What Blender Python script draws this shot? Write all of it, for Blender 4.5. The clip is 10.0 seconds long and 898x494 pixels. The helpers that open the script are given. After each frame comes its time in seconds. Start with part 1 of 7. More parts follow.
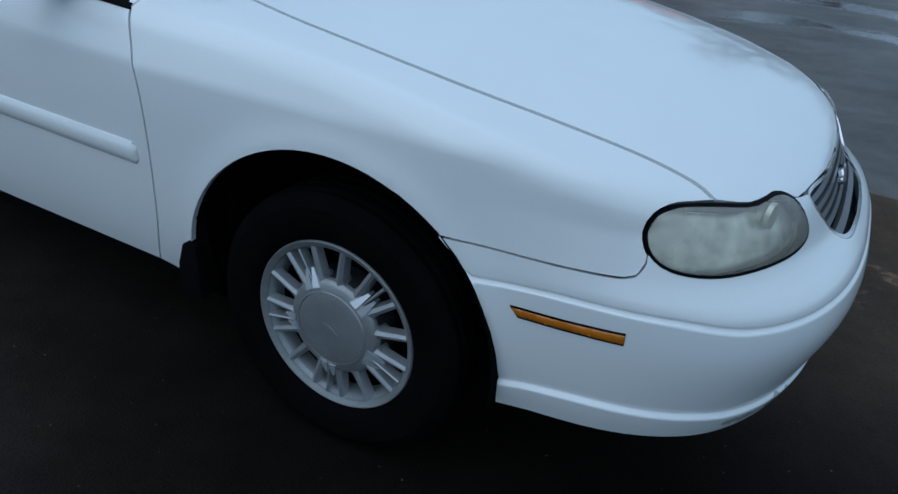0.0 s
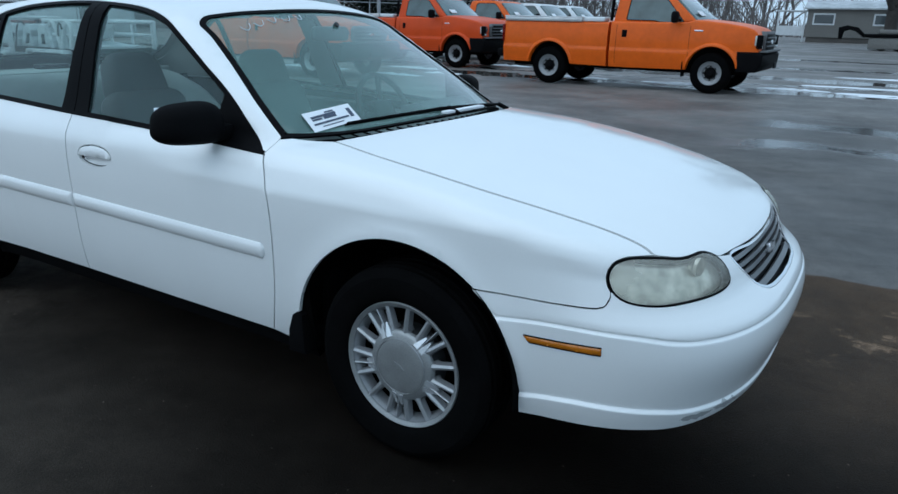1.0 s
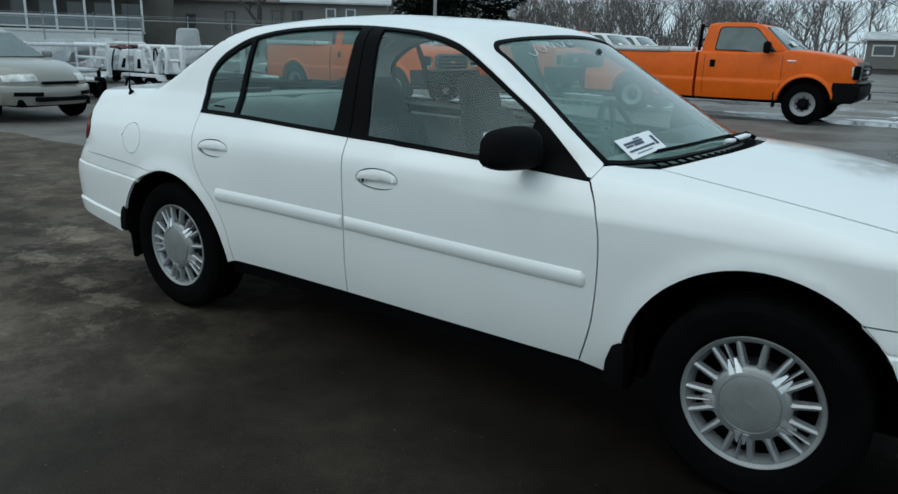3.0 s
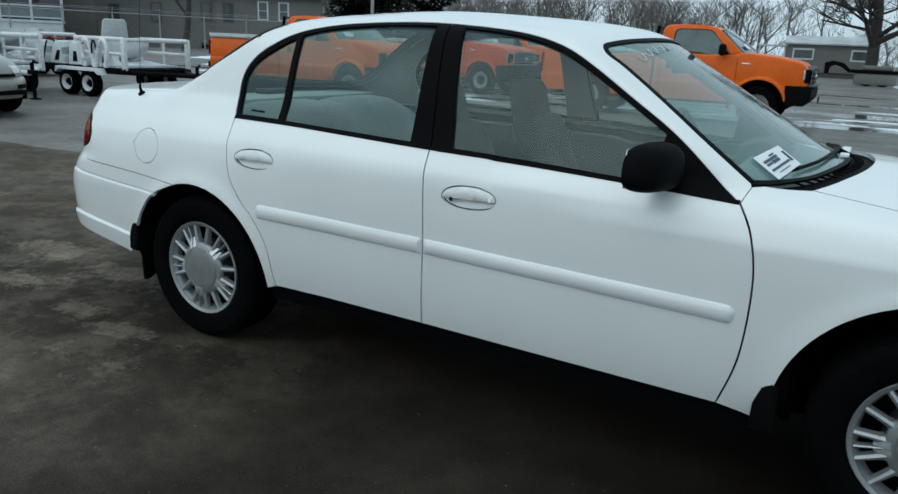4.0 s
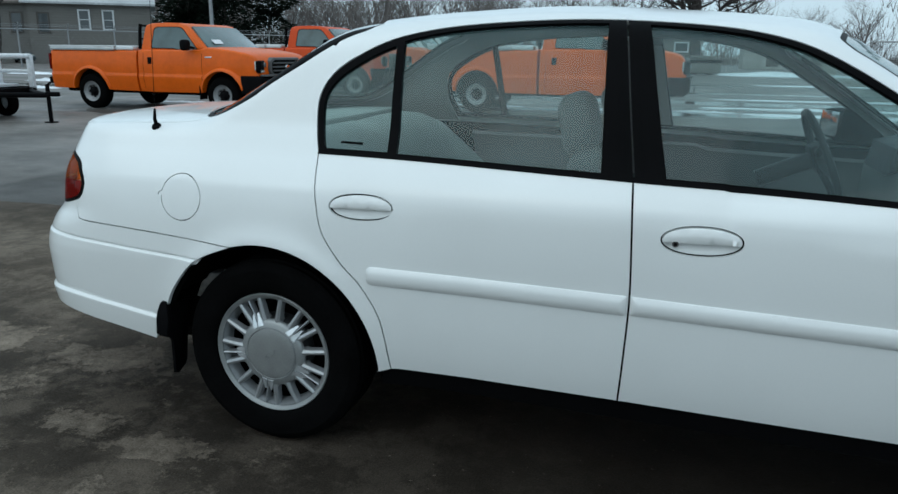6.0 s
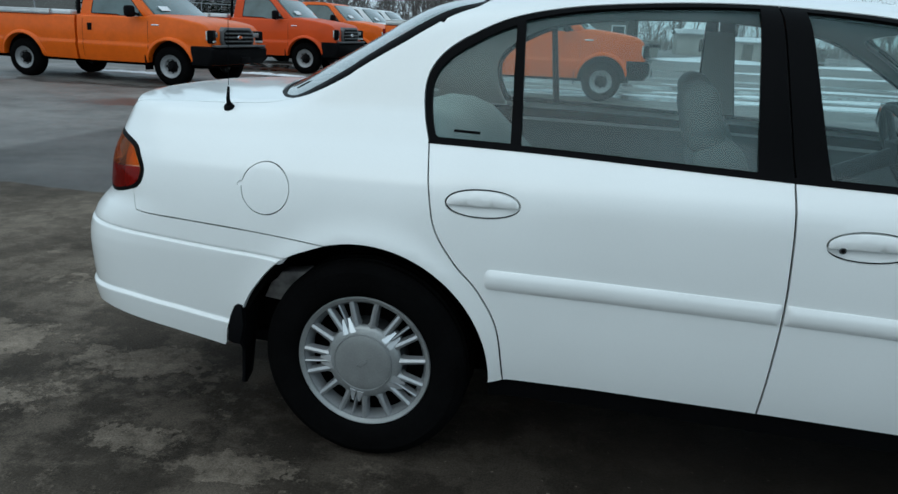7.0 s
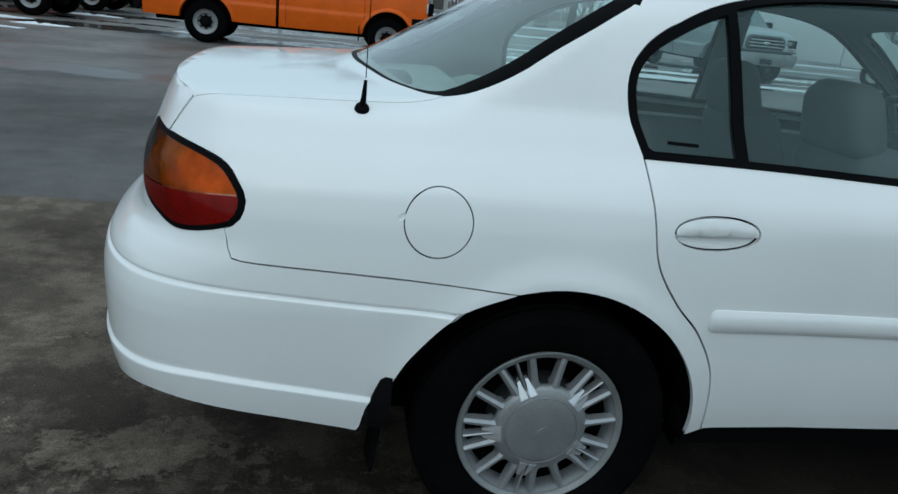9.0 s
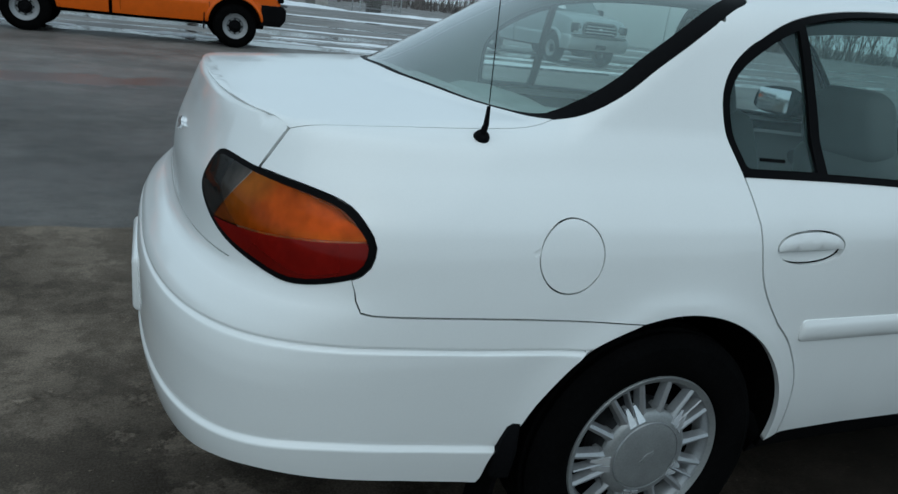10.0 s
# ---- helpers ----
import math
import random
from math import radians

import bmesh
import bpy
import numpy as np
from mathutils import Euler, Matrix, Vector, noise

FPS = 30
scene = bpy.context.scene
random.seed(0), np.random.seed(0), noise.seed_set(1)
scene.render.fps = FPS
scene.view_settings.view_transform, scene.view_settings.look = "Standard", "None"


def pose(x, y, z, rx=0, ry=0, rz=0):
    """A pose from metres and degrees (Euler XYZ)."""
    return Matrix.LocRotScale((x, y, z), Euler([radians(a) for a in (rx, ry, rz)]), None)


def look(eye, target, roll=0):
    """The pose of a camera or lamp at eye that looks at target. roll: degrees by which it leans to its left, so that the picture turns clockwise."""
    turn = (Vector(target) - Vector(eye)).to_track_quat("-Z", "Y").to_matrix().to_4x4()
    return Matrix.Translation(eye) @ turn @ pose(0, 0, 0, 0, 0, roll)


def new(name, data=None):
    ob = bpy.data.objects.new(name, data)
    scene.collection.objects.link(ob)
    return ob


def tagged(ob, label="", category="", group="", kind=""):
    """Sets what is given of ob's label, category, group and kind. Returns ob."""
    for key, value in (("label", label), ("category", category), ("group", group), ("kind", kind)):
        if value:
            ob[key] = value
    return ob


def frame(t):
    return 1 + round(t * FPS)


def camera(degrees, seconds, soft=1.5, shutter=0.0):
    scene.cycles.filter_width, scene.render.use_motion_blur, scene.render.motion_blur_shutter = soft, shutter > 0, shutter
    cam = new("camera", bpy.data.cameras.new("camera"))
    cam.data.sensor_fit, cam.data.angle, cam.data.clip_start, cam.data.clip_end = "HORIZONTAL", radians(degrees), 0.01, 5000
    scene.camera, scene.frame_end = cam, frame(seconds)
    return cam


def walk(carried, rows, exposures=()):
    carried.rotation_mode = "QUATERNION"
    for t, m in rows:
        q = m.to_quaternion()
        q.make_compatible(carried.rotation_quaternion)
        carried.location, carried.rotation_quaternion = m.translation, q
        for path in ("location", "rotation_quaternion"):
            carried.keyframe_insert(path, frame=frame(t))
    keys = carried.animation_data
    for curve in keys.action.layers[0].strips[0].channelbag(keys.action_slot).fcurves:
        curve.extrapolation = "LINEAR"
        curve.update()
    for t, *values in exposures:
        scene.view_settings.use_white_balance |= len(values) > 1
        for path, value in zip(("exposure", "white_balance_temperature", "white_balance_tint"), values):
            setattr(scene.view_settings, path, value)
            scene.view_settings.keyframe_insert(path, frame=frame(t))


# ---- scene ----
from mathutils import geometry

cam = camera(62.9, 10.0)
PATH = [
    (0, (2.173, -1.918, 1.242), (1.378, -0.338, 0.31), 5.0),
    (0.5, (2.425, -2.227, 1.29), (1.48, -0.626, 0.551), 2.9),
    (1, (2.544, -2.508, 1.338), (1.55, -0.877, 0.743), 1.2),
    (1.5, (2.494, -2.826, 1.337), (1.423, -1.217, 0.824), 0.8),
    (2, (2.355, -2.935, 1.321), (1.269, -1.334, 0.815), 3.6),
    (2.5, (2.069, -2.949, 1.311), (0.958, -1.37, 0.79), 2.1),
    (4, (1.056, -2.994, 1.302), (0.126, -1.305, 0.772), 2.6),
    (4.5, (0.753, -2.998, 1.32), (0.001, -1.214, 0.817), 4.2),
    (5, (0.453, -3.012, 1.318), (-0.147, -1.172, 0.813), 2.2),
    (5.5, (0.155, -2.896, 1.295), (-0.439, -1.052, 0.795), 0.8),
    (7, (-0.727, -2.753, 1.279), (-1.107, -0.873, 0.712), 2.6),
    (7.5, (-1.01, -2.649, 1.296), (-1.227, -0.746, 0.721), 4.8),
    (8, (-1.354, -2.613, 1.295), (-1.335, -0.695, 0.73), 4.8),
    (8.5, (-1.631, -2.473, 1.265), (-1.396, -0.573, 0.688), 5.9),
    (9, (-1.89, -2.307, 1.268), (-1.559, -0.44, 0.632), 6.1),
    (9.5, (-2.2, -2.196, 1.281), (-1.594, -0.403, 0.633), 5.6),
    (10, (-2.431, -2.017, 1.269), (-1.679, -0.274, 0.642), 6.8),
]
walk(cam, [(t, look(eye, target, roll)) for t, eye, target, roll in PATH],
     [(0, -0.54, 5000, 4), (0.3, -0.22, 5030, 4), (0.6, -0.05, 5070, 4), (1.6, -0.14, 5600, 2), (3, -0.16, 5900, 0), (5.2, -0.08, 5800, 0), (7.5, -0.12, 5700, 0), (8.5, -0.20, 5700, 0), (9.0, -0.26, 5700, 0), (9.5, -0.37, 5700, 0), (10, -0.41, 5700, 0)])

# ---- light ----
world = bpy.data.worlds.new("overcast_sky")
scene.world = world
world.use_nodes = True
wt = world.node_tree
sky = wt.nodes.new("ShaderNodeTexSky")
sky.sky_type, sky.sun_disc = "NISHITA", False
sky.sun_elevation, sky.sun_rotation = radians(38), radians(200)
sky.dust_density, sky.ozone_density = 4.0, 2.0
haze = wt.nodes.new("ShaderNodeMixRGB")
haze.inputs[0].default_value = 0.82
haze.inputs[2].default_value = (7.3, 8.3, 8.9, 1)
wt.links.new(sky.outputs[0], haze.inputs[1])
wt.links.new(haze.outputs[0], wt.nodes["Background"].inputs[0])
wt.nodes["Background"].inputs[1].default_value = 0.107
sun_data = bpy.data.lights.new("sun", "SUN")
sun_data.energy, sun_data.angle, sun_data.color = 0.8, radians(75), (1.0, 0.97, 0.93)
sun = new("sun", sun_data)
sun.matrix_world = look((-2.5, -4.2, 10.5), (0, 0, 0))


# ---- materials ----
def material(name, color, rough=0.5, metal=0.0, spread=0.0, grain=0.0, scale=40.0, bump=0.0, coat=0.0, blotch=3.0, emit=0.0):
    """A Principled material whose colour and gloss vary at two scales, with fine relief."""
    m = bpy.data.materials.new(name)
    m.use_nodes = True
    n, l = m.node_tree.nodes, m.node_tree.links
    b = n["Principled BSDF"]
    b.inputs["Roughness"].default_value, b.inputs["Metallic"].default_value = rough, metal
    b.inputs["Coat Weight"].default_value, b.inputs["Coat Roughness"].default_value = coat, 0.06
    b.inputs["Base Color"].default_value = (*color, 1)
    if max(color) < 0.02:
        b.inputs["Specular IOR Level"].default_value = 0.025
    if emit:
        b.inputs["Emission Color"].default_value, b.inputs["Emission Strength"].default_value = (*color, 1), emit
    if spread or grain or bump:
        co = n.new("ShaderNodeTexCoord")
        big, fine = n.new("ShaderNodeTexNoise"), n.new("ShaderNodeTexNoise")
        big.inputs["Scale"].default_value, big.inputs["Detail"].default_value = blotch, 5
        fine.inputs["Scale"].default_value, fine.inputs["Detail"].default_value = scale, 4
        add = n.new("ShaderNodeMath")
        add.operation = "MULTIPLY_ADD"
        for t in (big, fine):
            l.new(co.outputs["Object"], t.inputs["Vector"])
        s1 = n.new("ShaderNodeMapRange")
        s1.inputs["From Min"].default_value, s1.inputs["From Max"].default_value = 0.3, 0.7
        s1.inputs["To Min"].default_value, s1.inputs["To Max"].default_value = 1 - spread, 1 + spread
        l.new(big.outputs[0], s1.inputs["Value"])
        s2 = n.new("ShaderNodeMapRange")
        s2.inputs["From Min"].default_value, s2.inputs["From Max"].default_value = 0.3, 0.7
        s2.inputs["To Min"].default_value, s2.inputs["To Max"].default_value = 1 - grain, 1 + grain
        l.new(fine.outputs[0], s2.inputs["Value"])
        mul = n.new("ShaderNodeMath")
        mul.operation = "MULTIPLY"
        l.new(s1.outputs[0], mul.inputs[0])
        l.new(s2.outputs[0], mul.inputs[1])
        sc = n.new("ShaderNodeVectorMath")
        sc.operation = "SCALE"
        sc.inputs[0].default_value = color
        l.new(mul.outputs[0], sc.inputs["Scale"])
        l.new(sc.outputs[0], b.inputs["Base Color"])
        if bump:
            bp = n.new("ShaderNodeBump")
            bp.inputs["Strength"].default_value, bp.inputs["Distance"].default_value = bump, 0.004
            l.new(fine.outputs[0], bp.inputs["Height"])
            l.new(bp.outputs[0], b.inputs["Normal"])
    return m


def glass_material(name, tint, gloss=1.0, film=0.0, film_color=(0.5, 0.55, 0.57), rough=0.02):
    """Tinted pane: what lies behind shows through, with the sky's reflection and a thin uneven film of colour."""
    m = bpy.data.materials.new(name)
    m.use_nodes = True
    n, l = m.node_tree.nodes, m.node_tree.links
    n.remove(n["Principled BSDF"])
    tr, gl, di = n.new("ShaderNodeBsdfTransparent"), n.new("ShaderNodeBsdfGlossy"), n.new("ShaderNodeBsdfDiffuse")
    tr.inputs[0].default_value = (*tint, 1)
    gl.inputs["Roughness"].default_value = rough
    di.inputs[0].default_value = (*film_color, 1)
    # the same gloss from inside and outside of the pane
    fr = n.new("ShaderNodeLayerWeight")
    fr.inputs["Blend"].default_value = 0.5
    up = n.new("ShaderNodeMath")
    up.operation, up.inputs[1].default_value = "POWER", 5.0
    l.new(fr.outputs["Facing"], up.inputs[0])
    k = n.new("ShaderNodeMath")
    k.operation, k.inputs[1].default_value, k.inputs[2].default_value, k.use_clamp = "MULTIPLY_ADD", 0.96 * gloss, 0.04 * gloss, True
    l.new(up.outputs[0], k.inputs[0])
    film_noise = n.new("ShaderNodeTexNoise")
    film_noise.inputs["Scale"].default_value, film_noise.inputs["Detail"].default_value = 2.5, 4
    co = n.new("ShaderNodeTexCoord")
    l.new(co.outputs["Object"], film_noise.inputs["Vector"])
    dm = n.new("ShaderNodeMapRange")
    dm.inputs["From Min"].default_value, dm.inputs["From Max"].default_value = 0.25, 0.75
    dm.inputs["To Min"].default_value, dm.inputs["To Max"].default_value = film * 0.6, film * 1.4
    l.new(film_noise.outputs[0], dm.inputs["Value"])
    a, c = n.new("ShaderNodeMixShader"), n.new("ShaderNodeMixShader")
    l.new(dm.outputs[0], a.inputs[0])
    l.new(tr.outputs[0], a.inputs[1])
    l.new(di.outputs[0], a.inputs[2])
    l.new(k.outputs[0], c.inputs[0])
    l.new(a.outputs[0], c.inputs[1])
    l.new(gl.outputs[0], c.inputs[2])
    l.new(c.outputs[0], n["Material Output"].inputs[0])
    return m


WHITE = material("white_car_paint", (0.80, 0.81, 0.80), 0.32, spread=0.02, grain=0.008, scale=220, coat=0.75, blotch=2.5)
BLACK_TRIM = material("black_satin_trim", (0.004, 0.004, 0.0045), 0.45, spread=0.2, grain=0.1, scale=90)
BLACK_PLASTIC = material("black_grained_plastic", (0.005, 0.005, 0.0055), 0.6, spread=0.25, grain=0.2, scale=250, bump=0.15)
UNDERBODY = material("dirty_underbody", (0.003, 0.003, 0.003), 0.9, spread=0.4, grain=0.3, scale=30, bump=0.4)
RUBBER = material("tyre_rubber", (0.003, 0.003, 0.0031), 0.85, spread=0.3, grain=0.2, scale=120, bump=0.2, blotch=8)
SILVER = material("silver_hubcap_paint", (0.38, 0.39, 0.40), 0.34, 0.6, spread=0.12, grain=0.06, scale=150, blotch=12)
SILVER_DULL = material("silver_hubcap_dusty", (0.29, 0.30, 0.30), 0.42, 0.5, spread=0.12, grain=0.08, scale=200, blotch=15)
CHROME_DULL = material("bright_silver_facet", (0.72, 0.74, 0.76), 0.25, 0.6)
BAR_GREY = material("dark_grille_plastic", (0.15, 0.155, 0.16), 0.4, 0.3, spread=0.2)
CHROME = material("chrome", (0.75, 0.76, 0.78), 0.12, 1.0)
SIDE_GLASS = glass_material("side_window_glass", (0.84, 0.93, 0.915), 0.75, 0.085, (0.40, 0.60, 0.61))
WIND_GLASS = glass_material("windscreen_glass", (0.74, 0.90, 0.86), 1.2, 0.24, (0.36, 0.58, 0.53))
# the rear pane's film puts part of the sky's reflection into its colour
REAR_GLASS = glass_material("rear_window_glass", (0.80, 0.92, 0.88), 1.5, 0.20, (0.50, 0.66, 0.63))
AMBER = material("amber_lens", (0.47, 0.15, 0.006), 0.22, coat=0.6, spread=0.25, grain=0.1, scale=300, blotch=20)
AMBER_TAIL = glass_material("amber_tail_lens", (0.90, 0.32, 0.02), 0.35, 0.26, (0.38, 0.075, 0.003), 0.06)
RED_TAIL = glass_material("red_tail_lens", (0.62, 0.03, 0.014), 0.35, 0.68, (0.19, 0.006, 0.004), 0.06)
SMOKE_TAIL = glass_material("smoky_reverse_lens", (0.40, 0.36, 0.34), 0.5, 0.10, (0.12, 0.11, 0.10), 0.06)
LAMP_BED = material("headlamp_reflector", (0.78, 0.78, 0.72), 0.28, 0.7, spread=0.35, grain=0.2, scale=30, bump=0.5, blotch=14)
LAMP_LENS = glass_material("hazed_headlamp_lens", (0.93, 0.92, 0.86), 0.7, 0.34, (0.68, 0.66, 0.57), 0.08)
SEAT = material("grey_seat_cloth", (0.085, 0.094, 0.092), 0.9, spread=0.15, grain=0.05, scale=18, blotch=5)
CABIN = material("grey_cabin_plastic", (0.17, 0.18, 0.18), 0.65, spread=0.12, grain=0.04, scale=16)
CABIN_DARK = material("dark_cabin_plastic", (0.03, 0.031, 0.033), 0.6, spread=0.2, grain=0.05, scale=16)
# bench and shelf: daylight through the rear window put into a lighter cloth colour
BENCH = material("daylit_bench_cloth", (0.24, 0.275, 0.265), 0.9, spread=0.15, grain=0.05, scale=18, blotch=5)
SHELF = material("daylit_shelf_cloth", (0.30, 0.34, 0.325), 0.9, spread=0.12, grain=0.04, scale=14)
HEADLINER = material("grey_headliner", (0.26, 0.265, 0.26), 0.95, spread=0.08, grain=0.03, scale=14)
PAPER = material("white_paper", (0.75, 0.77, 0.79), 0.7, spread=0.03, grain=0.02, scale=60)
INK = material("dark_blue_ink", (0.05, 0.065, 0.10), 0.6)
CHALK = material("white_window_marker", (0.52, 0.58, 0.62), 0.8)
SNOW = material("old_snow", (0.72, 0.75, 0.78), 0.8, spread=0.12, grain=0.1, scale=9, bump=0.5, blotch=0.8)


# ---- building helpers ----
def mesh_object(name, me, mat, parent=None, label=""):
    ob = new(name, me)
    if mat:
        me.materials.append(mat)
    if parent:
        ob.parent = parent
    if label:
        tagged(ob, label)
    return ob


def part(name, bm, mat, parent=None, label="", smooth=40.0):
    """Links a bmesh as one mesh object, smooth up to the given crease angle."""
    me = bpy.data.meshes.new(name)
    bmesh.ops.recalc_face_normals(bm, faces=bm.faces[:])
    for f in bm.faces:
        f.smooth = smooth > 0
    if smooth:
        for e in bm.edges:
            if len(e.link_faces) == 2 and e.calc_face_angle(0.0) > radians(smooth):
                e.smooth = False
    bm.to_mesh(me)
    bm.free()
    return mesh_object(name, me, mat, parent, label)


def thing(name, m, label, category, group="", kind=""):
    ob = new(name)
    ob.empty_display_size = 0.2
    ob.matrix_basis = m
    return tagged(ob, label, category, group, kind)


def box(bm, c, s, bevel=0.0, m=None, seg=2):
    made = bmesh.ops.create_cube(bm, size=1.0)["verts"]
    bmesh.ops.scale(bm, vec=s, verts=made)
    if bevel:
        es = list({e for v in made for e in v.link_edges})
        made = list({v for f in bmesh.ops.bevel(bm, geom=es, offset=bevel, segments=seg, affect="EDGES", profile=0.5)["faces"] for v in f.verts} | {v for v in made if v.is_valid})
    bmesh.ops.transform(bm, matrix=Matrix.Translation(c) @ (m or Matrix()), verts=made)
    return made


def prism(bm, pts, axis, lo, hi, bevel=0.0):
    """A flat outline (two coordinates a point) drawn out along an axis from lo to hi."""
    def at(p, d):
        q = [p[0], p[1]]
        q.insert(axis, d)
        return q
    a = [bm.verts.new(at(p, lo)) for p in pts]
    b = [bm.verts.new(at(p, hi)) for p in pts]
    fs = [bm.faces.new(a), bm.faces.new(list(reversed(b)))]
    for i in range(len(pts)):
        j = (i + 1) % len(pts)
        fs.append(bm.faces.new((a[i], b[i], b[j], a[j])))
    if bevel:
        es = list({e for f in fs[:2] for e in f.edges})
        bmesh.ops.bevel(bm, geom=es, offset=bevel, segments=2, affect="EDGES", profile=0.5)
    return a + b


def tube(bm, pts, r, seg=8, r2=None, cap=True):
    """A round bar along points, tapering from r to r2."""
    pts = [Vector(p) for p in pts]
    r2 = r if r2 is None else r2
    rings = []
    for i, p in enumerate(pts):
        d = (pts[min(i + 1, len(pts) - 1)] - pts[max(i - 1, 0)]).normalized()
        u = d.cross(Vector((0.31, 0.17, 0.93)) if abs(d.z) < 0.9 else Vector((1, 0.1, 0))).normalized()
        w = d.cross(u)
        rr = r + (r2 - r) * i / max(1, len(pts) - 1)
        rings.append([bm.verts.new(p + rr * (math.cos(k * 2 * math.pi / seg) * u + math.sin(k * 2 * math.pi / seg) * w)) for k in range(seg)])
    for a, b in zip(rings, rings[1:]):
        for k in range(seg):
            bm.faces.new((a[k], a[(k + 1) % seg], b[(k + 1) % seg], b[k]))
    if cap and seg > 2:
        bm.faces.new(list(reversed(rings[0])))
        bm.faces.new(rings[-1])


def lathe(bm, profile, seg=48, c=(0, 0, 0)):
    """A profile of (radius, outward) turned round the axle, which points to -y."""
    rings = []
    for r, o in profile:
        if r < 1e-5:
            rings.append([bm.verts.new((c[0], c[1] - o, c[2]))] * seg)
        else:
            rings.append([bm.verts.new((c[0] + r * math.cos(k * 2 * math.pi / seg), c[1] - o, c[2] + r * math.sin(k * 2 * math.pi / seg))) for k in range(seg)])
    for a, b in zip(rings, rings[1:]):
        for k in range(seg):
            f = []
            for v in (a[k], a[(k + 1) % seg], b[(k + 1) % seg], b[k]):
                if v not in f:
                    f.append(v)
            if len(f) > 2:
                bm.faces.new(f)


# ---- the white car's shape ----


def ramp(v, knots):
    """Smooth curve (monotone cubic) through (v, value) knots."""
    xs = np.array([k[0] for k in knots], float)
    ys = np.array([k[1] for k in knots], float)
    h = np.diff(xs)
    d = np.diff(ys) / h
    m = np.zeros(len(xs))
    m[0], m[-1] = d[0], d[-1]
    for i in range(1, len(xs) - 1):
        if d[i - 1] * d[i] > 0:
            w1, w2 = 2 * h[i] + h[i - 1], h[i] + 2 * h[i - 1]
            m[i] = (w1 + w2) / (w1 / d[i - 1] + w2 / d[i])
    v = np.clip(np.asarray(v, float), xs[0], xs[-1])
    i = np.clip(np.searchsorted(xs, v, side="right") - 1, 0, len(xs) - 2)
    t = (v - xs[i]) / h[i]
    return ((2 * t**3 - 3 * t**2 + 1) * ys[i] + (t**3 - 2 * t**2 + t) * h[i] * m[i]
            + (-2 * t**3 + 3 * t**2) * ys[i + 1] + (t**3 - t**2) * h[i] * m[i + 1])


def smax(a, b, k):
    h = np.maximum(k - np.abs(a - b), 0) / k
    return np.maximum(a, b) + h * h * k * 0.25


def smin(a, b, k):
    return -smax(-a, -b, k)


SIDE = [(0.16, 0.765), (0.24, 0.792), (0.31, 0.815), (0.40, 0.834), (0.50, 0.846), (0.62, 0.853), (0.72, 0.856),
        (0.80, 0.854), (0.87, 0.846), (0.92, 0.820), (0.97, 0.783), (1.03, 0.74), (1.12, 0.66)]
NOSE = [(0.15, 2.22), (0.25, 2.28), (0.35, 2.315), (0.48, 2.35), (0.55, 2.335), (0.62, 2.26), (0.70, 2.225), (0.76, 2.20), (0.82, 2.15)]
TAIL = [(0.20, -2.36), (0.30, -2.423), (0.45, -2.46), (0.60, -2.463), (0.67, -2.45), (0.71, -2.418), (0.75, -2.376), (0.85, -2.365), (0.95, -2.331), (1.06, -2.288), (1.15, -2.25)]
HOOD = [(0.6, 1.0), (0.95, 0.985), (1.2, 0.968), (1.5, 0.928), (1.8, 0.868), (2.0, 0.812), (2.12, 0.765), (2.2, 0.72), (2.3, 0.65)]
DECK = [(-2.5, 1.02), (-2.36, 1.04), (-2.2, 1.05), (-2.0, 1.062), (-1.8, 1.075), (-1.5, 1.09)]


def body_wall(x, y, z):
    """Distance-like value of the upright faces: wings, doors, nose and tail."""
    w = ramp(z, SIDE) * (1 - 0.010 * np.clip(np.abs(x - 0.1) - 0.3, 0, 3) ** 2 * np.where(x > 0, 1.0, 0.25))
    w = w - 0.02 * np.clip((x - 0.9) / 1.0, 0, 1) ** 1.5 + 0.02 * np.clip((-x - 0.7) / 0.6, 0, 1) * np.clip((0.82 - z) / 0.2, -0.4, 1)
    w = w - 0.03 * np.clip((x - 1.6) / 0.4, 0, 1) * np.clip((z - 0.58) / 0.12, 0, 1) - 0.03 * np.clip((x - 0.2) / 0.6, 0, 1) * np.clip((z - 0.8) / 0.1, 0, 1)
    a = np.abs(y)
    front = np.clip((x - 1.5) / (ramp(z, NOSE) - 1.5), 0, 2)
    rear = np.clip((x + 1.65) / (ramp(z, TAIL) + 1.65), 0, 2)
    n = 2.6
    return w * (((a / w) ** n + front**4.6 + rear ** (5.3 + 0.6 * np.clip((0.68 - z) / 0.1, 0, 1) + 0.8 * np.clip((z - 0.90) / 0.10, 0, 1))) ** (1 / n) - 1)


def body_lid(x, y):
    """Height of the hood and the boot lid."""
    a = np.abs(y)
    return np.where(x > 0, ramp(x, HOOD) - 0.045 * (a / 0.65) ** 2, ramp(x, DECK) - 0.022 * (a / 0.65) ** 2.5)


def body_low(x, y, z):
    """The lower body; the boot lid ends in a crisp lip."""
    crisp = np.clip((-1.95 - x) / 0.2, 0, 1) * np.clip((0.70 - np.abs(y)) / 0.14, 0, 1)
    soft = 0.05 - 0.03 * np.clip((-1.9 - x) / 0.2, 0, 1) - 0.014 * crisp
    return smax(body_wall(x, y, z), z - body_lid(x, y), soft)


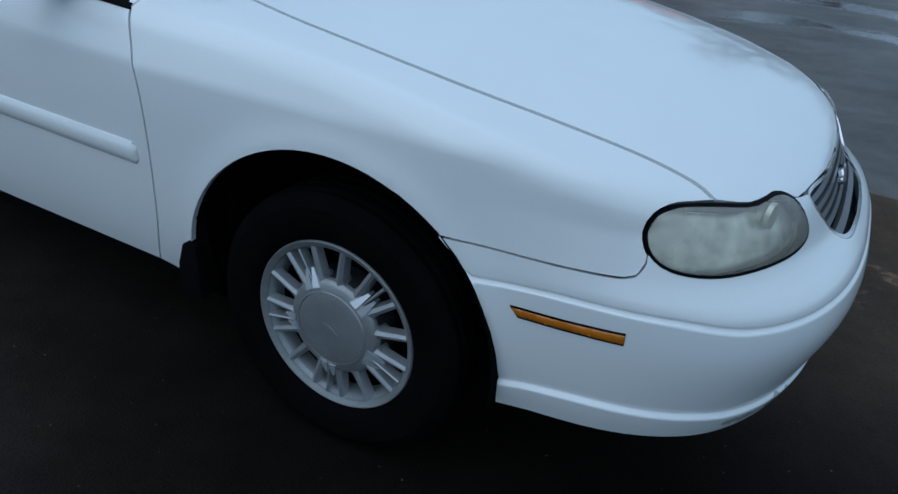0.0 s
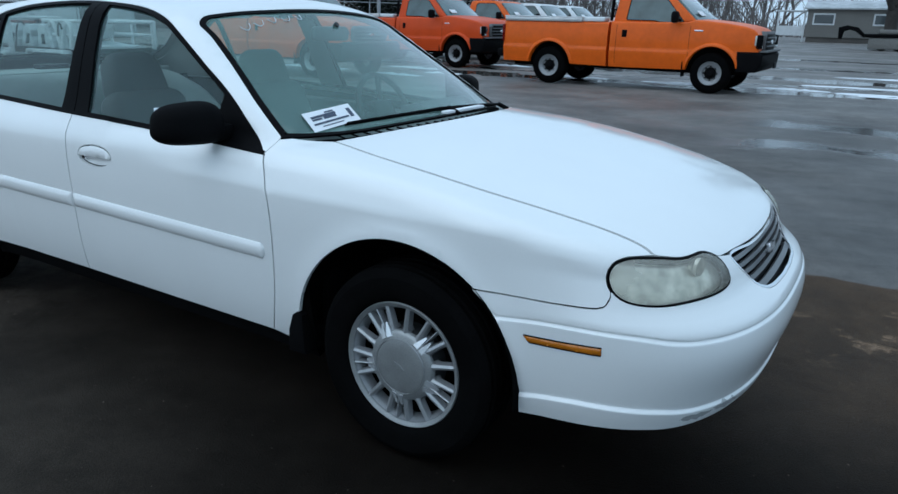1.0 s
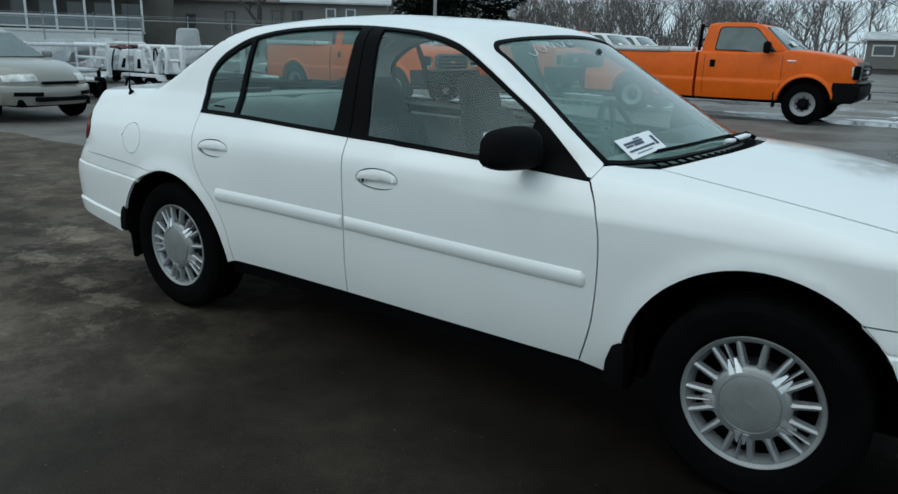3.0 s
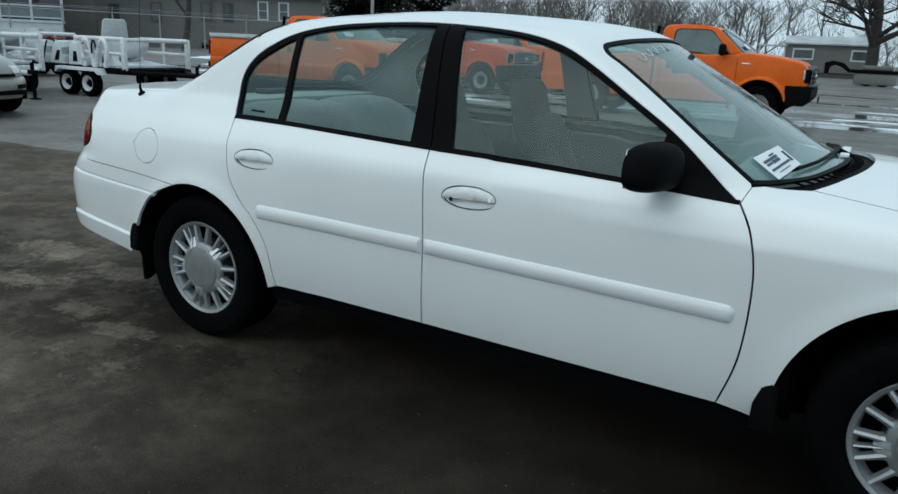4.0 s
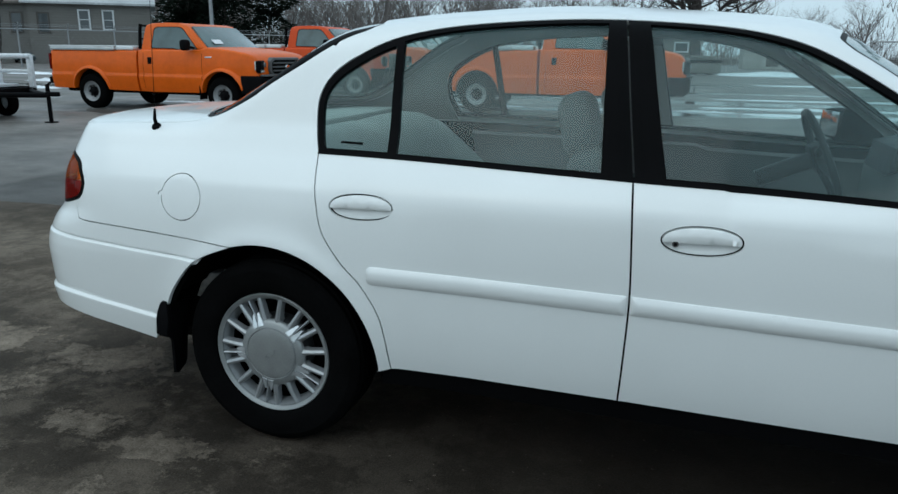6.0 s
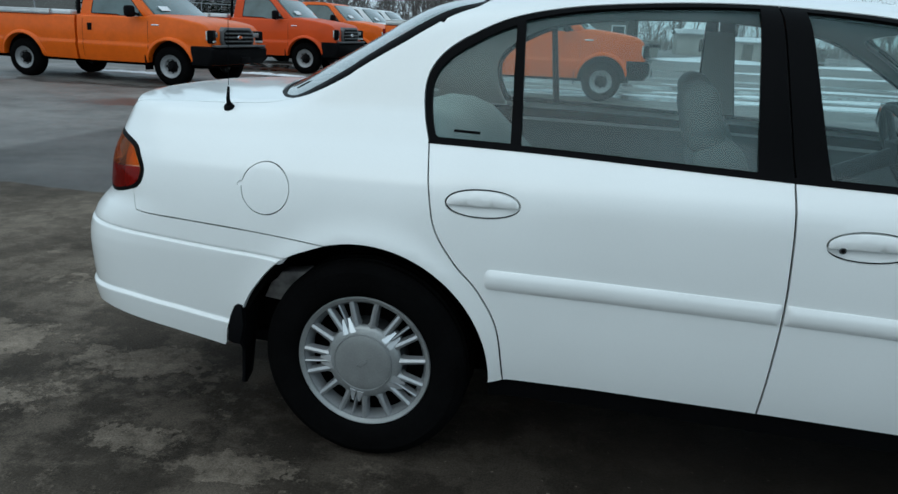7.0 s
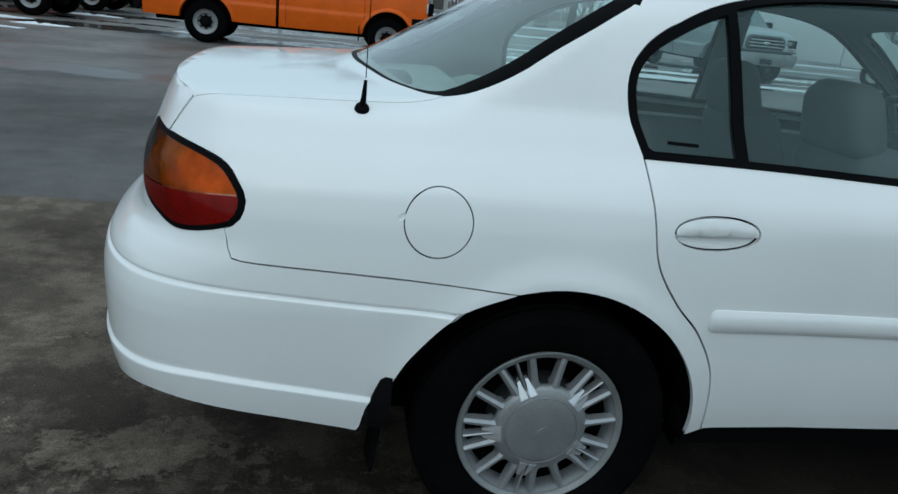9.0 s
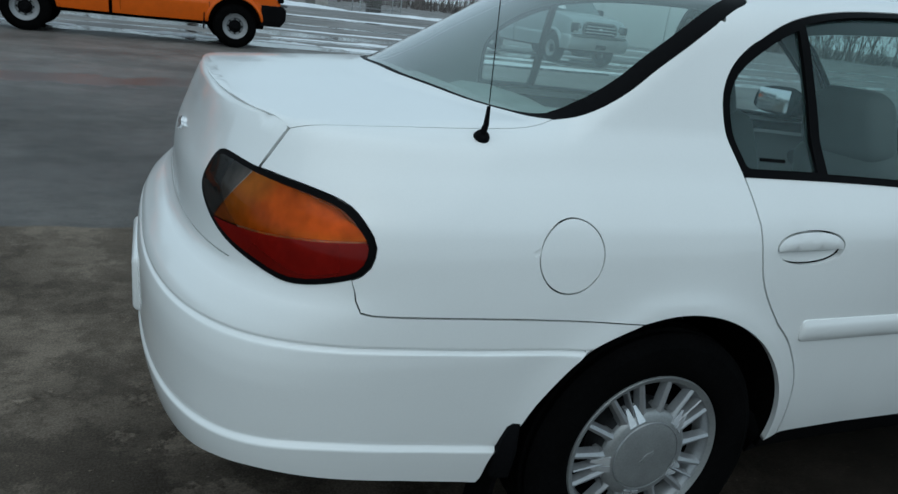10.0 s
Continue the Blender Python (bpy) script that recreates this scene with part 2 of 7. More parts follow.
def lip_x(y):
    """Where the boot lid's top meets its rear face."""
    lo, hi = -1.9, -2.5
    for _ in range(30):
        m = np.array((lo + hi) / 2)
        inside = body_wall(m, np.array(y), body_lid(m, np.array(y))) < -0.003
        lo, hi = (float(m), hi) if inside else (lo, float(m))
    return lo


def body_top(x, y, z):
    """The greenhouse: roof, pillars and glass."""
    a = np.abs(y)
    lean = ramp(z, [(0.90, 0.800), (0.955, 0.789), (1.05, 0.757), (1.20, 0.699), (1.30, 0.654), (1.363, 0.622), (1.42, 0.57), (1.5, 0.47)])
    lean = lean - 0.05 * np.clip((x - 0.0) / 0.8, 0, 1.2) ** 2 - 0.05 * np.clip((-0.75 - x) / 0.9, 0, 1.2) ** 2
    lean = lean - 0.026 * np.clip((-0.3 - x) / 0.6, 0, 1) * np.clip((x + 1.6) / 0.3, 0, 1)
    side = (a - lean) * 0.92
    roof = z - (ramp(x, [(-1.9, 1.24), (-1.2, 1.395), (-0.9, 1.425), (-0.5, 1.443), (-0.2, 1.432), (0.1, 1.412), (0.35, 1.375), (0.7, 1.29)]) - 0.05 * (a / 0.55) ** 2.2)
    ws = ((x - (1.03 - 0.44 * a * a)) * 0.385 + (z - 0.955) * 0.66) / 0.764
    bl = ((-x - (1.86 - 0.55 * a * a)) * 0.40 + (z - 1.075) * 0.70) / 0.806
    v = smax(side, roof, 0.07)
    v = smax(v, ws, 0.03)
    return np.maximum(smax(v, bl, 0.03), 0.80 - z)


def body(x, y, z):
    return smin(body_low(x, y, z), body_top(x, y, z), 0.025)


ARCHES = ((1.345, 0.318, 0.398), (-1.362, 0.312, 0.378))


def clip01(v):
    return np.clip(v, 0, 1)


def front_line(x):
    """Height of the front bumper's crease; the next three are the rear crease and the two lower lips."""
    return ramp(x, [(1.5, 0.548), (1.677, 0.55), (1.85, 0.559), (2.04, 0.555), (2.18, 0.539), (2.32, 0.536)])


def rear_line(x):
    return ramp(x, [(-2.5, 0.654), (-2.22, 0.655), (-2.06, 0.650), (-1.82, 0.634), (-1.60, 0.620)])


def front_lip(x):
    return ramp(x, [(1.7, 0.322), (1.926, 0.337), (2.11, 0.331), (2.186, 0.322), (2.4, 0.318)])


def rear_lip(x):
    return ramp(x, [(-2.5, 0.445), (-2.37, 0.447), (-2.17, 0.455), (-1.98, 0.436), (-1.785, 0.408), (-1.7, 0.40)])


def steps(x, y, z):
    """Relief on the body: bumper creases, lower lips and wheel arch flares."""
    s = lambda v: clip01(v) ** 2 * (3 - 2 * clip01(v))
    d = 0.0
    for on, line, lip in ((x > 1.5, front_line, front_lip), (x < -1.45, rear_line, rear_lip)):
        c, l = line(x), lip(x)
        e = 0.005 * s((c - z) / 0.005) - 0.006 * np.exp(-((z - c - 0.002) / 0.003) ** 2) - 0.002
        e = e + 0.011 * s((l - z) / 0.009) - 0.002 * np.exp(-((z - l - 0.002) / 0.004) ** 2)
        d = d + np.where(on, e, 0.0)
    for cx, cz, r in ARCHES:
        q = np.sqrt((x - cx) ** 2 + (z - cz) ** 2) - r
        d = d + 0.009 * np.exp(-(np.clip(q, 0, 9) / 0.042) ** 2) * (np.abs(y) > 0.6)
    return d


def shape(x, y, z):
    return body(x, y, z) - steps(x, y, z)


def strike(o, d, reach=1.5):
    """Where rays from inside the body leave it for the last time."""
    o, d = np.asarray(o, float), np.asarray(d, float)
    rs = np.linspace(reach, 0.02, 110)
    hit = np.full(len(o), 0.02)
    found = np.zeros(len(o), bool)
    for i, r in enumerate(rs):
        todo = ~found
        if not todo.any():
            break
        p = o[todo] + r * d[todo]
        inside = shape(p[:, 0], p[:, 1], p[:, 2]) < 0
        idx = np.flatnonzero(todo)[inside]
        hit[idx], found[idx] = r, True
    lo, hi = hit.copy(), hit + (rs[0] - rs[1])
    for _ in range(16):
        m = (lo + hi) / 2
        p = o + m[:, None] * d
        inside = shape(p[:, 0], p[:, 1], p[:, 2]) < 0
        lo, hi = np.where(inside, m, lo), np.where(inside, hi, m)
    return o + lo[:, None] * d


HUB, ROUND, NOSE_AXIS, TAIL_AXIS = 0.55, 0.70, 1.35, -1.5


def place(kind, uv):
    """Points on the body from flat panel coordinates."""
    u, v = uv[:, 0], uv[:, 1]
    k = np.zeros(len(u))
    if kind == "side":
        return strike(np.stack([u, k, k + HUB], 1), np.stack([k, -np.cos(v / ROUND), np.sin(v / ROUND)], 1))
    if kind == "front":
        return strike(np.stack([k + NOSE_AXIS, k, v], 1), np.stack([np.cos(u / 0.85), -np.sin(u / 0.85), k], 1))
    return strike(np.stack([k + TAIL_AXIS, k, v], 1), np.stack([-np.cos(u / 0.85), -np.sin(u / 0.85), k], 1))


def by_side(pts):
    """Side-view points (x, z) as panel coordinates."""
    p = np.array(pts, float)
    k = np.zeros(len(p))
    q = strike(np.stack([p[:, 0], k, p[:, 1]], 1), np.stack([k, k - 1, k], 1))
    return [(x, math.atan2(z - HUB, -y) * ROUND) for x, y, z in q]


def by_top(pts):
    """Plan-view points (x, y) as panel coordinates."""
    p = np.array(pts, float)
    k = np.zeros(len(p))
    q = strike(np.stack([p[:, 0], p[:, 1], k + HUB], 1), np.stack([k, k, k + 1], 1))
    return [(x, math.atan2(z - HUB, -y) * ROUND) for x, y, z in q]


def by_end(pts, axis):
    """Points (x, y, z) near the nose or tail as panel coordinates."""
    return [(math.atan2(-y, (x - axis) * (1 if axis > 0 else -1)) * 0.85, z) for x, y, z in pts]


def curve(pts, gap=0.02, closed=False):
    """An even run of points along a smooth curve through the given ones."""
    p = [Vector(q) for q in pts]
    n = len(p)
    out = []
    for i in range(n if closed else n - 1):
        a, b, c, d = (p[(i + k) % n] if closed else p[min(max(i + k, 0), n - 1)] for k in (-1, 0, 1, 2))
        m = max(1, math.ceil((c - b).length / gap))
        for j in range(m):
            t = j / m
            out.append(0.5 * (2 * b + (c - a) * t + (2 * a - 5 * b + 4 * c - d) * t * t + (3 * b - a - 3 * c + d) * t**3))
    if not closed:
        out.append(p[-1])
    return [tuple(q) for q in out]


def oval(c, a, b, turn=0.0, n=36, power=2.0):
    out = []
    for i in range(n):
        t = 2 * math.pi * i / n
        x = a * math.copysign(abs(math.cos(t)) ** (2 / power), math.cos(t))
        y = b * math.copysign(abs(math.sin(t)) ** (2 / power), math.sin(t))
        out.append((c[0] + x * math.cos(turn) - y * math.sin(turn), c[1] + x * math.sin(turn) + y * math.cos(turn)))
    return out


def arc(which, a0, a1, n=28):
    cx, cz, r = ARCHES[which]
    return [(cx + r * math.cos(radians(a0 + (a1 - a0) * i / n)), cz + r * math.sin(radians(a0 + (a1 - a0) * i / n))) for i in range(n + 1)]


def within(p, loop):
    q = np.asarray(loop)
    x, y = p[:, 0][:, None], p[:, 1][:, None]
    x0, y0 = q[:, 0], q[:, 1]
    x1, y1 = np.roll(x0, -1), np.roll(y0, -1)
    cross = ((y0 > y) != (y1 > y)) & (x < (x1 - x0) * (y - y0) / (y1 - y0 + 1e-12) + x0)
    return cross.sum(1) % 2 == 1


def panel(name, kind, loop, mat, parent, label="", holes=(), step=0.025, lift=0.0, depth=0.014, rows=(), mirror=False, swell=0.0):
    """A sheet-metal, glass or trim panel cut out of the body's surface, with turned-in edges. mirror: also one for the other side."""
    loops = [list(loop)] + [list(h) for h in holes]
    vs, es = [], []
    for lp in loops:
        clean = []
        for i, q in enumerate(lp):
            a, b = Vector(lp[i - 1]), Vector(q)
            gap = (b - a).length
            if gap > 1e-4:
                m = max(1, math.ceil(gap / (1.5 * step)))
                clean += [tuple(a + (b - a) * (j + 1) / m) for j in range(m)]
        k = len(vs)
        vs += clean
        es += [(k + i, k + (i + 1) % len(clean)) for i in range(len(clean))]
    rim = np.array(vs)
    lo, hi = rim.min(0), rim.max(0)
    gx, gy = np.meshgrid(np.arange(lo[0], hi[0], step) + 0.37 * step, np.arange(lo[1], hi[1], step) + 0.41 * step)
    grid = np.stack([gx.ravel(), gy.ravel()], 1)
    for row in rows:
        us = np.arange(lo[0], hi[0], step * 0.6)
        grid = np.concatenate([grid, np.stack([us, row(us)], 1)])
    if rows:
        main = grid[: gx.size]
        rest = grid[gx.size:]
        gap = np.min(np.abs(main[:, None, 1] - np.stack([np.interp(main[:, 0], us, row(us)) for row in rows], 1)), axis=1)
        grid = np.concatenate([main[gap > 0.006], rest])
    keep = within(grid, loops[0])
    for h in loops[1:]:
        keep &= ~within(grid, h)
    grid = grid[keep]
    near = np.array([np.min(np.sum((rim - g) ** 2, 1)) for g in grid]) if len(grid) else np.zeros(0)
    grid = grid[near > ((0.15 if rows else 0.42) * step) ** 2] if len(grid) else grid
    pts2, _, tris, _, _, _ = geometry.delaunay_2d_cdt([Vector(v) for v in vs] + [Vector(v) for v in grid], es, [], 0, 1e-5)
    p2 = np.array([tuple(v) for v in pts2])
    tris = np.array([t for t in tris if len(t) == 3])
    mid = p2[tris].mean(1)
    ok = within(mid, loops[0])
    for h in loops[1:]:
        ok &= ~within(mid, h)
    tris = tris[ok]
    used = np.unique(tris)
    back = np.full(len(p2), -1)
    back[used] = np.arange(len(used))
    p2, tris = p2[used], back[tris]
    p = place(kind, p2)
    e = 2e-3
    g = np.stack([shape(p[:, 0] + dx, p[:, 1] + dy, p[:, 2] + dz) - shape(p[:, 0] - dx, p[:, 1] - dy, p[:, 2] - dz)
                  for dx, dy, dz in ((e, 0, 0), (0, e, 0), (0, 0, e))], 1)
    nrm = g / np.maximum(np.linalg.norm(g, axis=1), 1e-9)[:, None]
    out = np.full(len(p), lift)
    if swell:
        dist = np.array([math.sqrt(np.min(np.sum((rim - q) ** 2, 1))) for q in p2])
        out = out + swell * (1 - np.clip(1 - dist / (2.2 * swell), 0, 1) ** 2)
    p = p + nrm * out[:, None]
    a, b, c = p[tris[:, 0]], p[tris[:, 1]], p[tris[:, 2]]
    flip = np.sum(np.cross(b - a, c - a) * nrm[tris[:, 0]], 1) < 0
    tris[flip] = tris[flip][:, ::-1]
    count = {}
    for t in tris:
        for i in range(3):
            i0, i1 = int(t[i]), int(t[(i + 1) % 3])
            count[(i0, i1)] = count.get((i0, i1), 0) + 1
    edge = [(i, j) for (i, j) in count if (j, i) not in count]
    top, low, extra = {}, {}, []
    for i, j in edge:
        for v in (i, j):
            if v not in top:
                top[v] = len(p) + len(extra)
                extra.append(p[v])
                low[v] = len(p) + len(extra)
                extra.append(p[v] - nrm[v] * depth)
    allp = np.concatenate([p, np.array(extra)]) if depth else p
    faces = [tuple(int(i) for i in t) for t in tris]
    if depth:
        faces += [(top[j], top[i], low[i], low[j]) for i, j in edge]
    normals = [tuple(v) for v in nrm] + [(0.0, 0.0, 0.0)] * (len(allp) - len(p))
    made = []
    for side in ((1, -1) if mirror else (1,)):
        me = bpy.data.meshes.new(name)
        me.from_pydata([(x, side * y, z) for x, y, z in allp], [], faces if side == 1 else [tuple(reversed(f)) for f in faces])
        me.polygons.foreach_set("use_smooth", [True] * len(me.polygons))
        if not swell:
            me.normals_split_custom_set_from_vertices([(x, side * y, z) for x, y, z in normals])
        made.append(mesh_object(name, me, mat, parent, label))
    return made


sedan = thing("sedan_car", pose(0, 0, 0), "white four-door sedan parked on dark wet asphalt", "car")

# outlines shared by neighbouring panels
BELT = [(0.783, 0.905), (0.45, 0.924), (0.10, 0.940), (-0.246, 0.954), (-0.6, 0.966), (-0.9, 0.976), (-1.199, 0.981)]
DLO_TOP = [(-1.199, 0.981), (-1.226, 1.06), (-1.229, 1.145), (-1.193, 1.212), (-1.115, 1.270), (-0.99, 1.326), (-0.82, 1.359), (-0.57, 1.377), (-0.30, 1.378),
           (-0.05, 1.360), (0.13, 1.324), (0.26, 1.266), (0.42, 1.168), (0.585, 1.06), (0.783, 0.905)]
FRONT_SEAM = [(0.783, 0.905), (0.832, 0.82), (0.856, 0.68), (0.846, 0.46), (0.800, 0.288)]
MID_SEAM = [(-0.246, 0.954), (-0.236, 0.80), (-0.230, 0.63), (-0.236, 0.45), (-0.244, 0.308)]
REAR_SEAM = [(-0.942, 0.314), (-0.967, 0.48), (-1.026, 0.589), (-1.093, 0.66), (-1.152, 0.747), (-1.174, 0.836), (-1.199, 0.981)]
HOOD_SEAM = [(0.955, -0.640), (1.15, -0.682), (1.34, -0.698), (1.55, -0.692), (1.74, -0.668), (1.90, -0.640), (2.0, -0.630), (2.045, -0.641)]
GLASS_SIDE = [(-1.109, -0.556), (-1.233, -0.611), (-1.32, -0.637), (-1.40, -0.657), (-1.477, -0.675), (-1.545, -0.684), (-1.60, -0.680), (-1.648, -0.664)]
LID_SEAM = [(-1.648, -0.664), (-1.745, -0.690), (-1.98, -0.684), (-2.188, -0.640)]
TAIL_LAMP = [(-2.331, -0.456, 0.864), (-2.311, -0.46, 0.914), (-2.289, -0.5, 0.943), (-2.239, -0.636, 0.938), (-2.163, -0.734, 0.927), (-2.098, -0.784, 0.904), (-2.062, -0.818, 0.858), (-2.059, -0.828, 0.821), (-2.082, -0.828, 0.787), (-2.142, -0.808, 0.766), (-2.204, -0.766, 0.756), (-2.256, -0.702, 0.77), (-2.303, -0.598, 0.792), (-2.326, -0.51, 0.825)]
HEAD_LAMP = [(1.957, -0.75, 0.703), (1.974, -0.753, 0.664), (2.013, -0.740, 0.637), (2.078, -0.699, 0.626), (2.146, -0.614, 0.627), (2.200, -0.484, 0.632),
             (2.210, -0.428, 0.650), (2.190, -0.424, 0.690), (2.162, -0.441, 0.720), (2.131, -0.483, 0.736), (2.100, -0.572, 0.736), (2.046, -0.649, 0.747),
             (1.995, -0.706, 0.750), (1.966, -0.738, 0.735)]
side_belt = curve(by_side(BELT))
dlo_top = curve(by_side(DLO_TOP))
front_seam = curve(by_side(FRONT_SEAM))
mid_seam = curve(by_side(MID_SEAM))
rear_seam = curve(by_side(REAR_SEAM))
hood_seam = curve(by_top(HOOD_SEAM))
lid_seam = curve(by_top(LID_SEAM))
glass_side = curve(by_top(GLASS_SIDE))


def shrink(loop, by):
    """The loop drawn in by a small gap."""
    q = [Vector(v) for v in loop]
    area = sum(q[i - 1].x * q[i].y - q[i].x * q[i - 1].y for i in range(len(q)))
    out = []
    for i in range(len(q)):
        d = (q[(i + 1) % len(q)] - q[i - 1])
        n = Vector((-d.y, d.x)).normalized() * (1 if area > 0 else -1)
        out.append(tuple(q[i] + n * by))
    return out


def joined(*runs):
    out = []
    for r in runs:
        for q in r:
            if not out or (Vector(q) - Vector(out[-1])).length > 2e-3:
                out.append(q)
    if (Vector(out[0]) - Vector(out[-1])).length < 2e-3:
        out.pop()
    return out


GAP = 0.0028


def to_side(p3):
    """Points on the surface as side-panel coordinates."""
    return [(x, math.atan2(z - HUB, -y) * ROUND) for x, y, z in p3]


def ends_of_side(pts, axis):
    """Side-view points (x, z), met with the surface, as nose or tail coordinates."""
    return by_end([tuple(q) for q in place("side", np.array(by_side(pts)))], axis)


tl = curve(by_end(TAIL_LAMP, TAIL_AXIS), closed=True)
tail3 = [tuple(q) for q in place("rear", np.array(tl))]
lamp_loop = curve(by_end(HEAD_LAMP, NOSE_AXIS), closed=True)
lamp3 = [tuple(q) for q in place("front", np.array(lamp_loop))]


def run_of(loop, p3, a, b):
    """The stretch of a lamp's loop from the point nearest a to the one nearest b."""
    i = min(range(len(p3)), key=lambda k: (Vector(p3[k]) - Vector(a)).length)
    j = min(range(len(p3)), key=lambda k: (Vector(p3[k]) - Vector(b)).length)
    n = len(p3)
    return [loop[(i + k) % n] for k in range((j - i) % n + 1)]


# doors
HANDLES = ((-0.058, 0.811, 0.104, 0.041, -0.02), (-1.026, 0.833, 0.104, 0.040, -0.02))
hand_loops = [[(q[0], q[1]) for q in by_side(oval((x, z), a, b, -t, 44, 2.15))] for x, z, a, b, t in HANDLES]
sill_f = by_side([(0.800, 0.288), (0.5, 0.294), (0.15, 0.300), (-0.244, 0.308)])
sill_r = by_side([(-0.244, 0.308), (-0.6, 0.312), (-0.942, 0.314)])
k = min(range(len(side_belt)), key=lambda i: abs(side_belt[i][0] + 0.246))
front_door = joined(side_belt[: k + 1], mid_seam, list(reversed(curve(sill_f))), list(reversed(front_seam)))
rear_door = joined(side_belt[k:], list(reversed(rear_seam)), list(reversed(curve(sill_r))), list(reversed(mid_seam)))
doors = panel("front_door", "side", shrink(front_door, GAP), WHITE, sedan, holes=[hand_loops[0]], mirror=True)
rear_doors = panel("rear_door", "side", shrink(rear_door, GAP), WHITE, sedan, holes=[hand_loops[1]], mirror=True)
for d, hl, (hx, hz, ha, hb, ht) in ((doors, hand_loops[0], HANDLES[0]), (rear_doors, hand_loops[1], HANDLES[1])):
    inner = [(x, z) for x, z in oval((hx, hz), ha - 0.0052, hb - 0.0052, -ht, 44, 2.15)]
    up = [q for q in inner if q[1] >= hz - 0.006 + 0.02 * (q[0] - hx)]
    up.sort(key=lambda q: math.atan2(q[1] - hz - 0.002, q[0] - hx))
    cup = panel("handle_cup", "side", by_side(oval((hx, hz), ha - 0.003, hb - 0.003, -ht, 44, 2.15)), WHITE, sedan, lift=-0.0165, depth=0.02, step=0.015, mirror=True)
    flap = panel("door_handle", "side", by_side(up), WHITE, sedan, lift=0.0005, depth=0.014, step=0.012, mirror=True, swell=0.0035)
    low = [q for q in inner if q[1] <= hz - 0.0088 + 0.02 * (q[0] - hx)]
    low.sort(key=lambda q: math.atan2(q[1] - hz + 0.01, q[0] - hx))
    bowl = panel("finger_recess", "side", by_side(low), WHITE, sedan, lift=-0.0145, depth=0.008, step=0.012, mirror=True)
    for i in (0, 1):
        cup[i].parent, flap[i].parent, bowl[i].parent = d[i], d[i], d[i]
lock = bmesh.new()
lathe(lock, [(0, 0.004), (0.0085, 0.004), (0.0095, 0.002), (0.0095, -0.012)], 20, (-0.123, -0.852, 0.800))
part("key_lock", lock, CHROME, doors[0], "small round key lock")
hole = bmesh.new()
lathe(hole, [(0, 0.0055), (0.005, 0.0055), (0.0055, 0.001)], 14, (-0.123, -0.852, 0.800))
part("keyhole", hole, BLACK_TRIM, doors[0])

# wings and quarters
arch_f = arc(0, 50.0, 180 + 8)
fender = joined(by_side([(0.783, 0.905), (0.80, 0.945)]), curve(by_top([(0.83, -0.705), (0.90, -0.665), (0.955, -0.640)])), hood_seam,
                run_of(to_side(lamp3), lamp3, (2.0, -0.70, 0.75), (1.974, -0.753, 0.662)), curve(by_side([(1.974, 0.650), (1.968, 0.632), (1.945, 0.618), (1.85, 0.6165), (1.75, 0.6175), (1.603, 0.6185)])), by_side(arch_f), by_side([(0.957, 0.262), (0.875, 0.276)]),
                list(reversed(front_seam)))
wings = panel("front_fender", "side", shrink(fender, GAP), WHITE, sedan, mirror=True, step=0.022)
arch_r = arc(1, 106.0, 0.0)
C_CUT = [(-1.110, 1.2725), (-1.16, 1.2915), (-1.205, 1.298)]
quarter = joined(rear_seam[::-1][:1], [q for q in dlo_top if q[0] < -1.115],
                 by_side(C_CUT), [q for q in glass_side if q[0] < C_CUT[-1][0] - 0.005], lid_seam, run_of(to_side(tail3), tail3, (-2.239, -0.636, 0.938), (-2.092, -0.827, 0.782)), by_side([(-2.0915, 0.755), (-2.0895, 0.740)]),
                 curve(by_side([(-2.0825, 0.724), (-2.060, 0.715), (-1.895, 0.707), (-1.711, 0.695), (-1.47, 0.675)])), by_side(arch_r),
                 by_side([(-0.984, 0.300)]), rear_seam[:-1])
c_cut = by_side(C_CUT)
near_cut = lambda q: min((Vector(q) - Vector(c)).length for c in c_cut) < 0.012
quarter_gap = [a if near_cut(a) else b for a, b in zip(quarter, shrink(quarter, 0.0016))]
FUEL = oval((-1.657, 0.821), 0.075, 0.076, 0, 48)
fuel_loop = by_side(FUEL)
notch = by_side(oval((-1.7345, 0.831), 0.011, 0.007, 0.5, 20))
quarters = panel("quarter_panel", "side", quarter_gap, WHITE, sedan, mirror=False, step=0.022, holes=[fuel_loop, notch])
panel("quarter_panel", "side", [(x, math.pi * ROUND - v) for x, v in quarter_gap], WHITE, sedan, step=0.03)
panel("finger_notch", "side", notch, WHITE, sedan, lift=-0.004, depth=0.0, step=0.008)
panel("fuel_door", "side", shrink(fuel_loop, 0.0028), WHITE, sedan, "round white fuel filler door", step=0.018, depth=0.012)

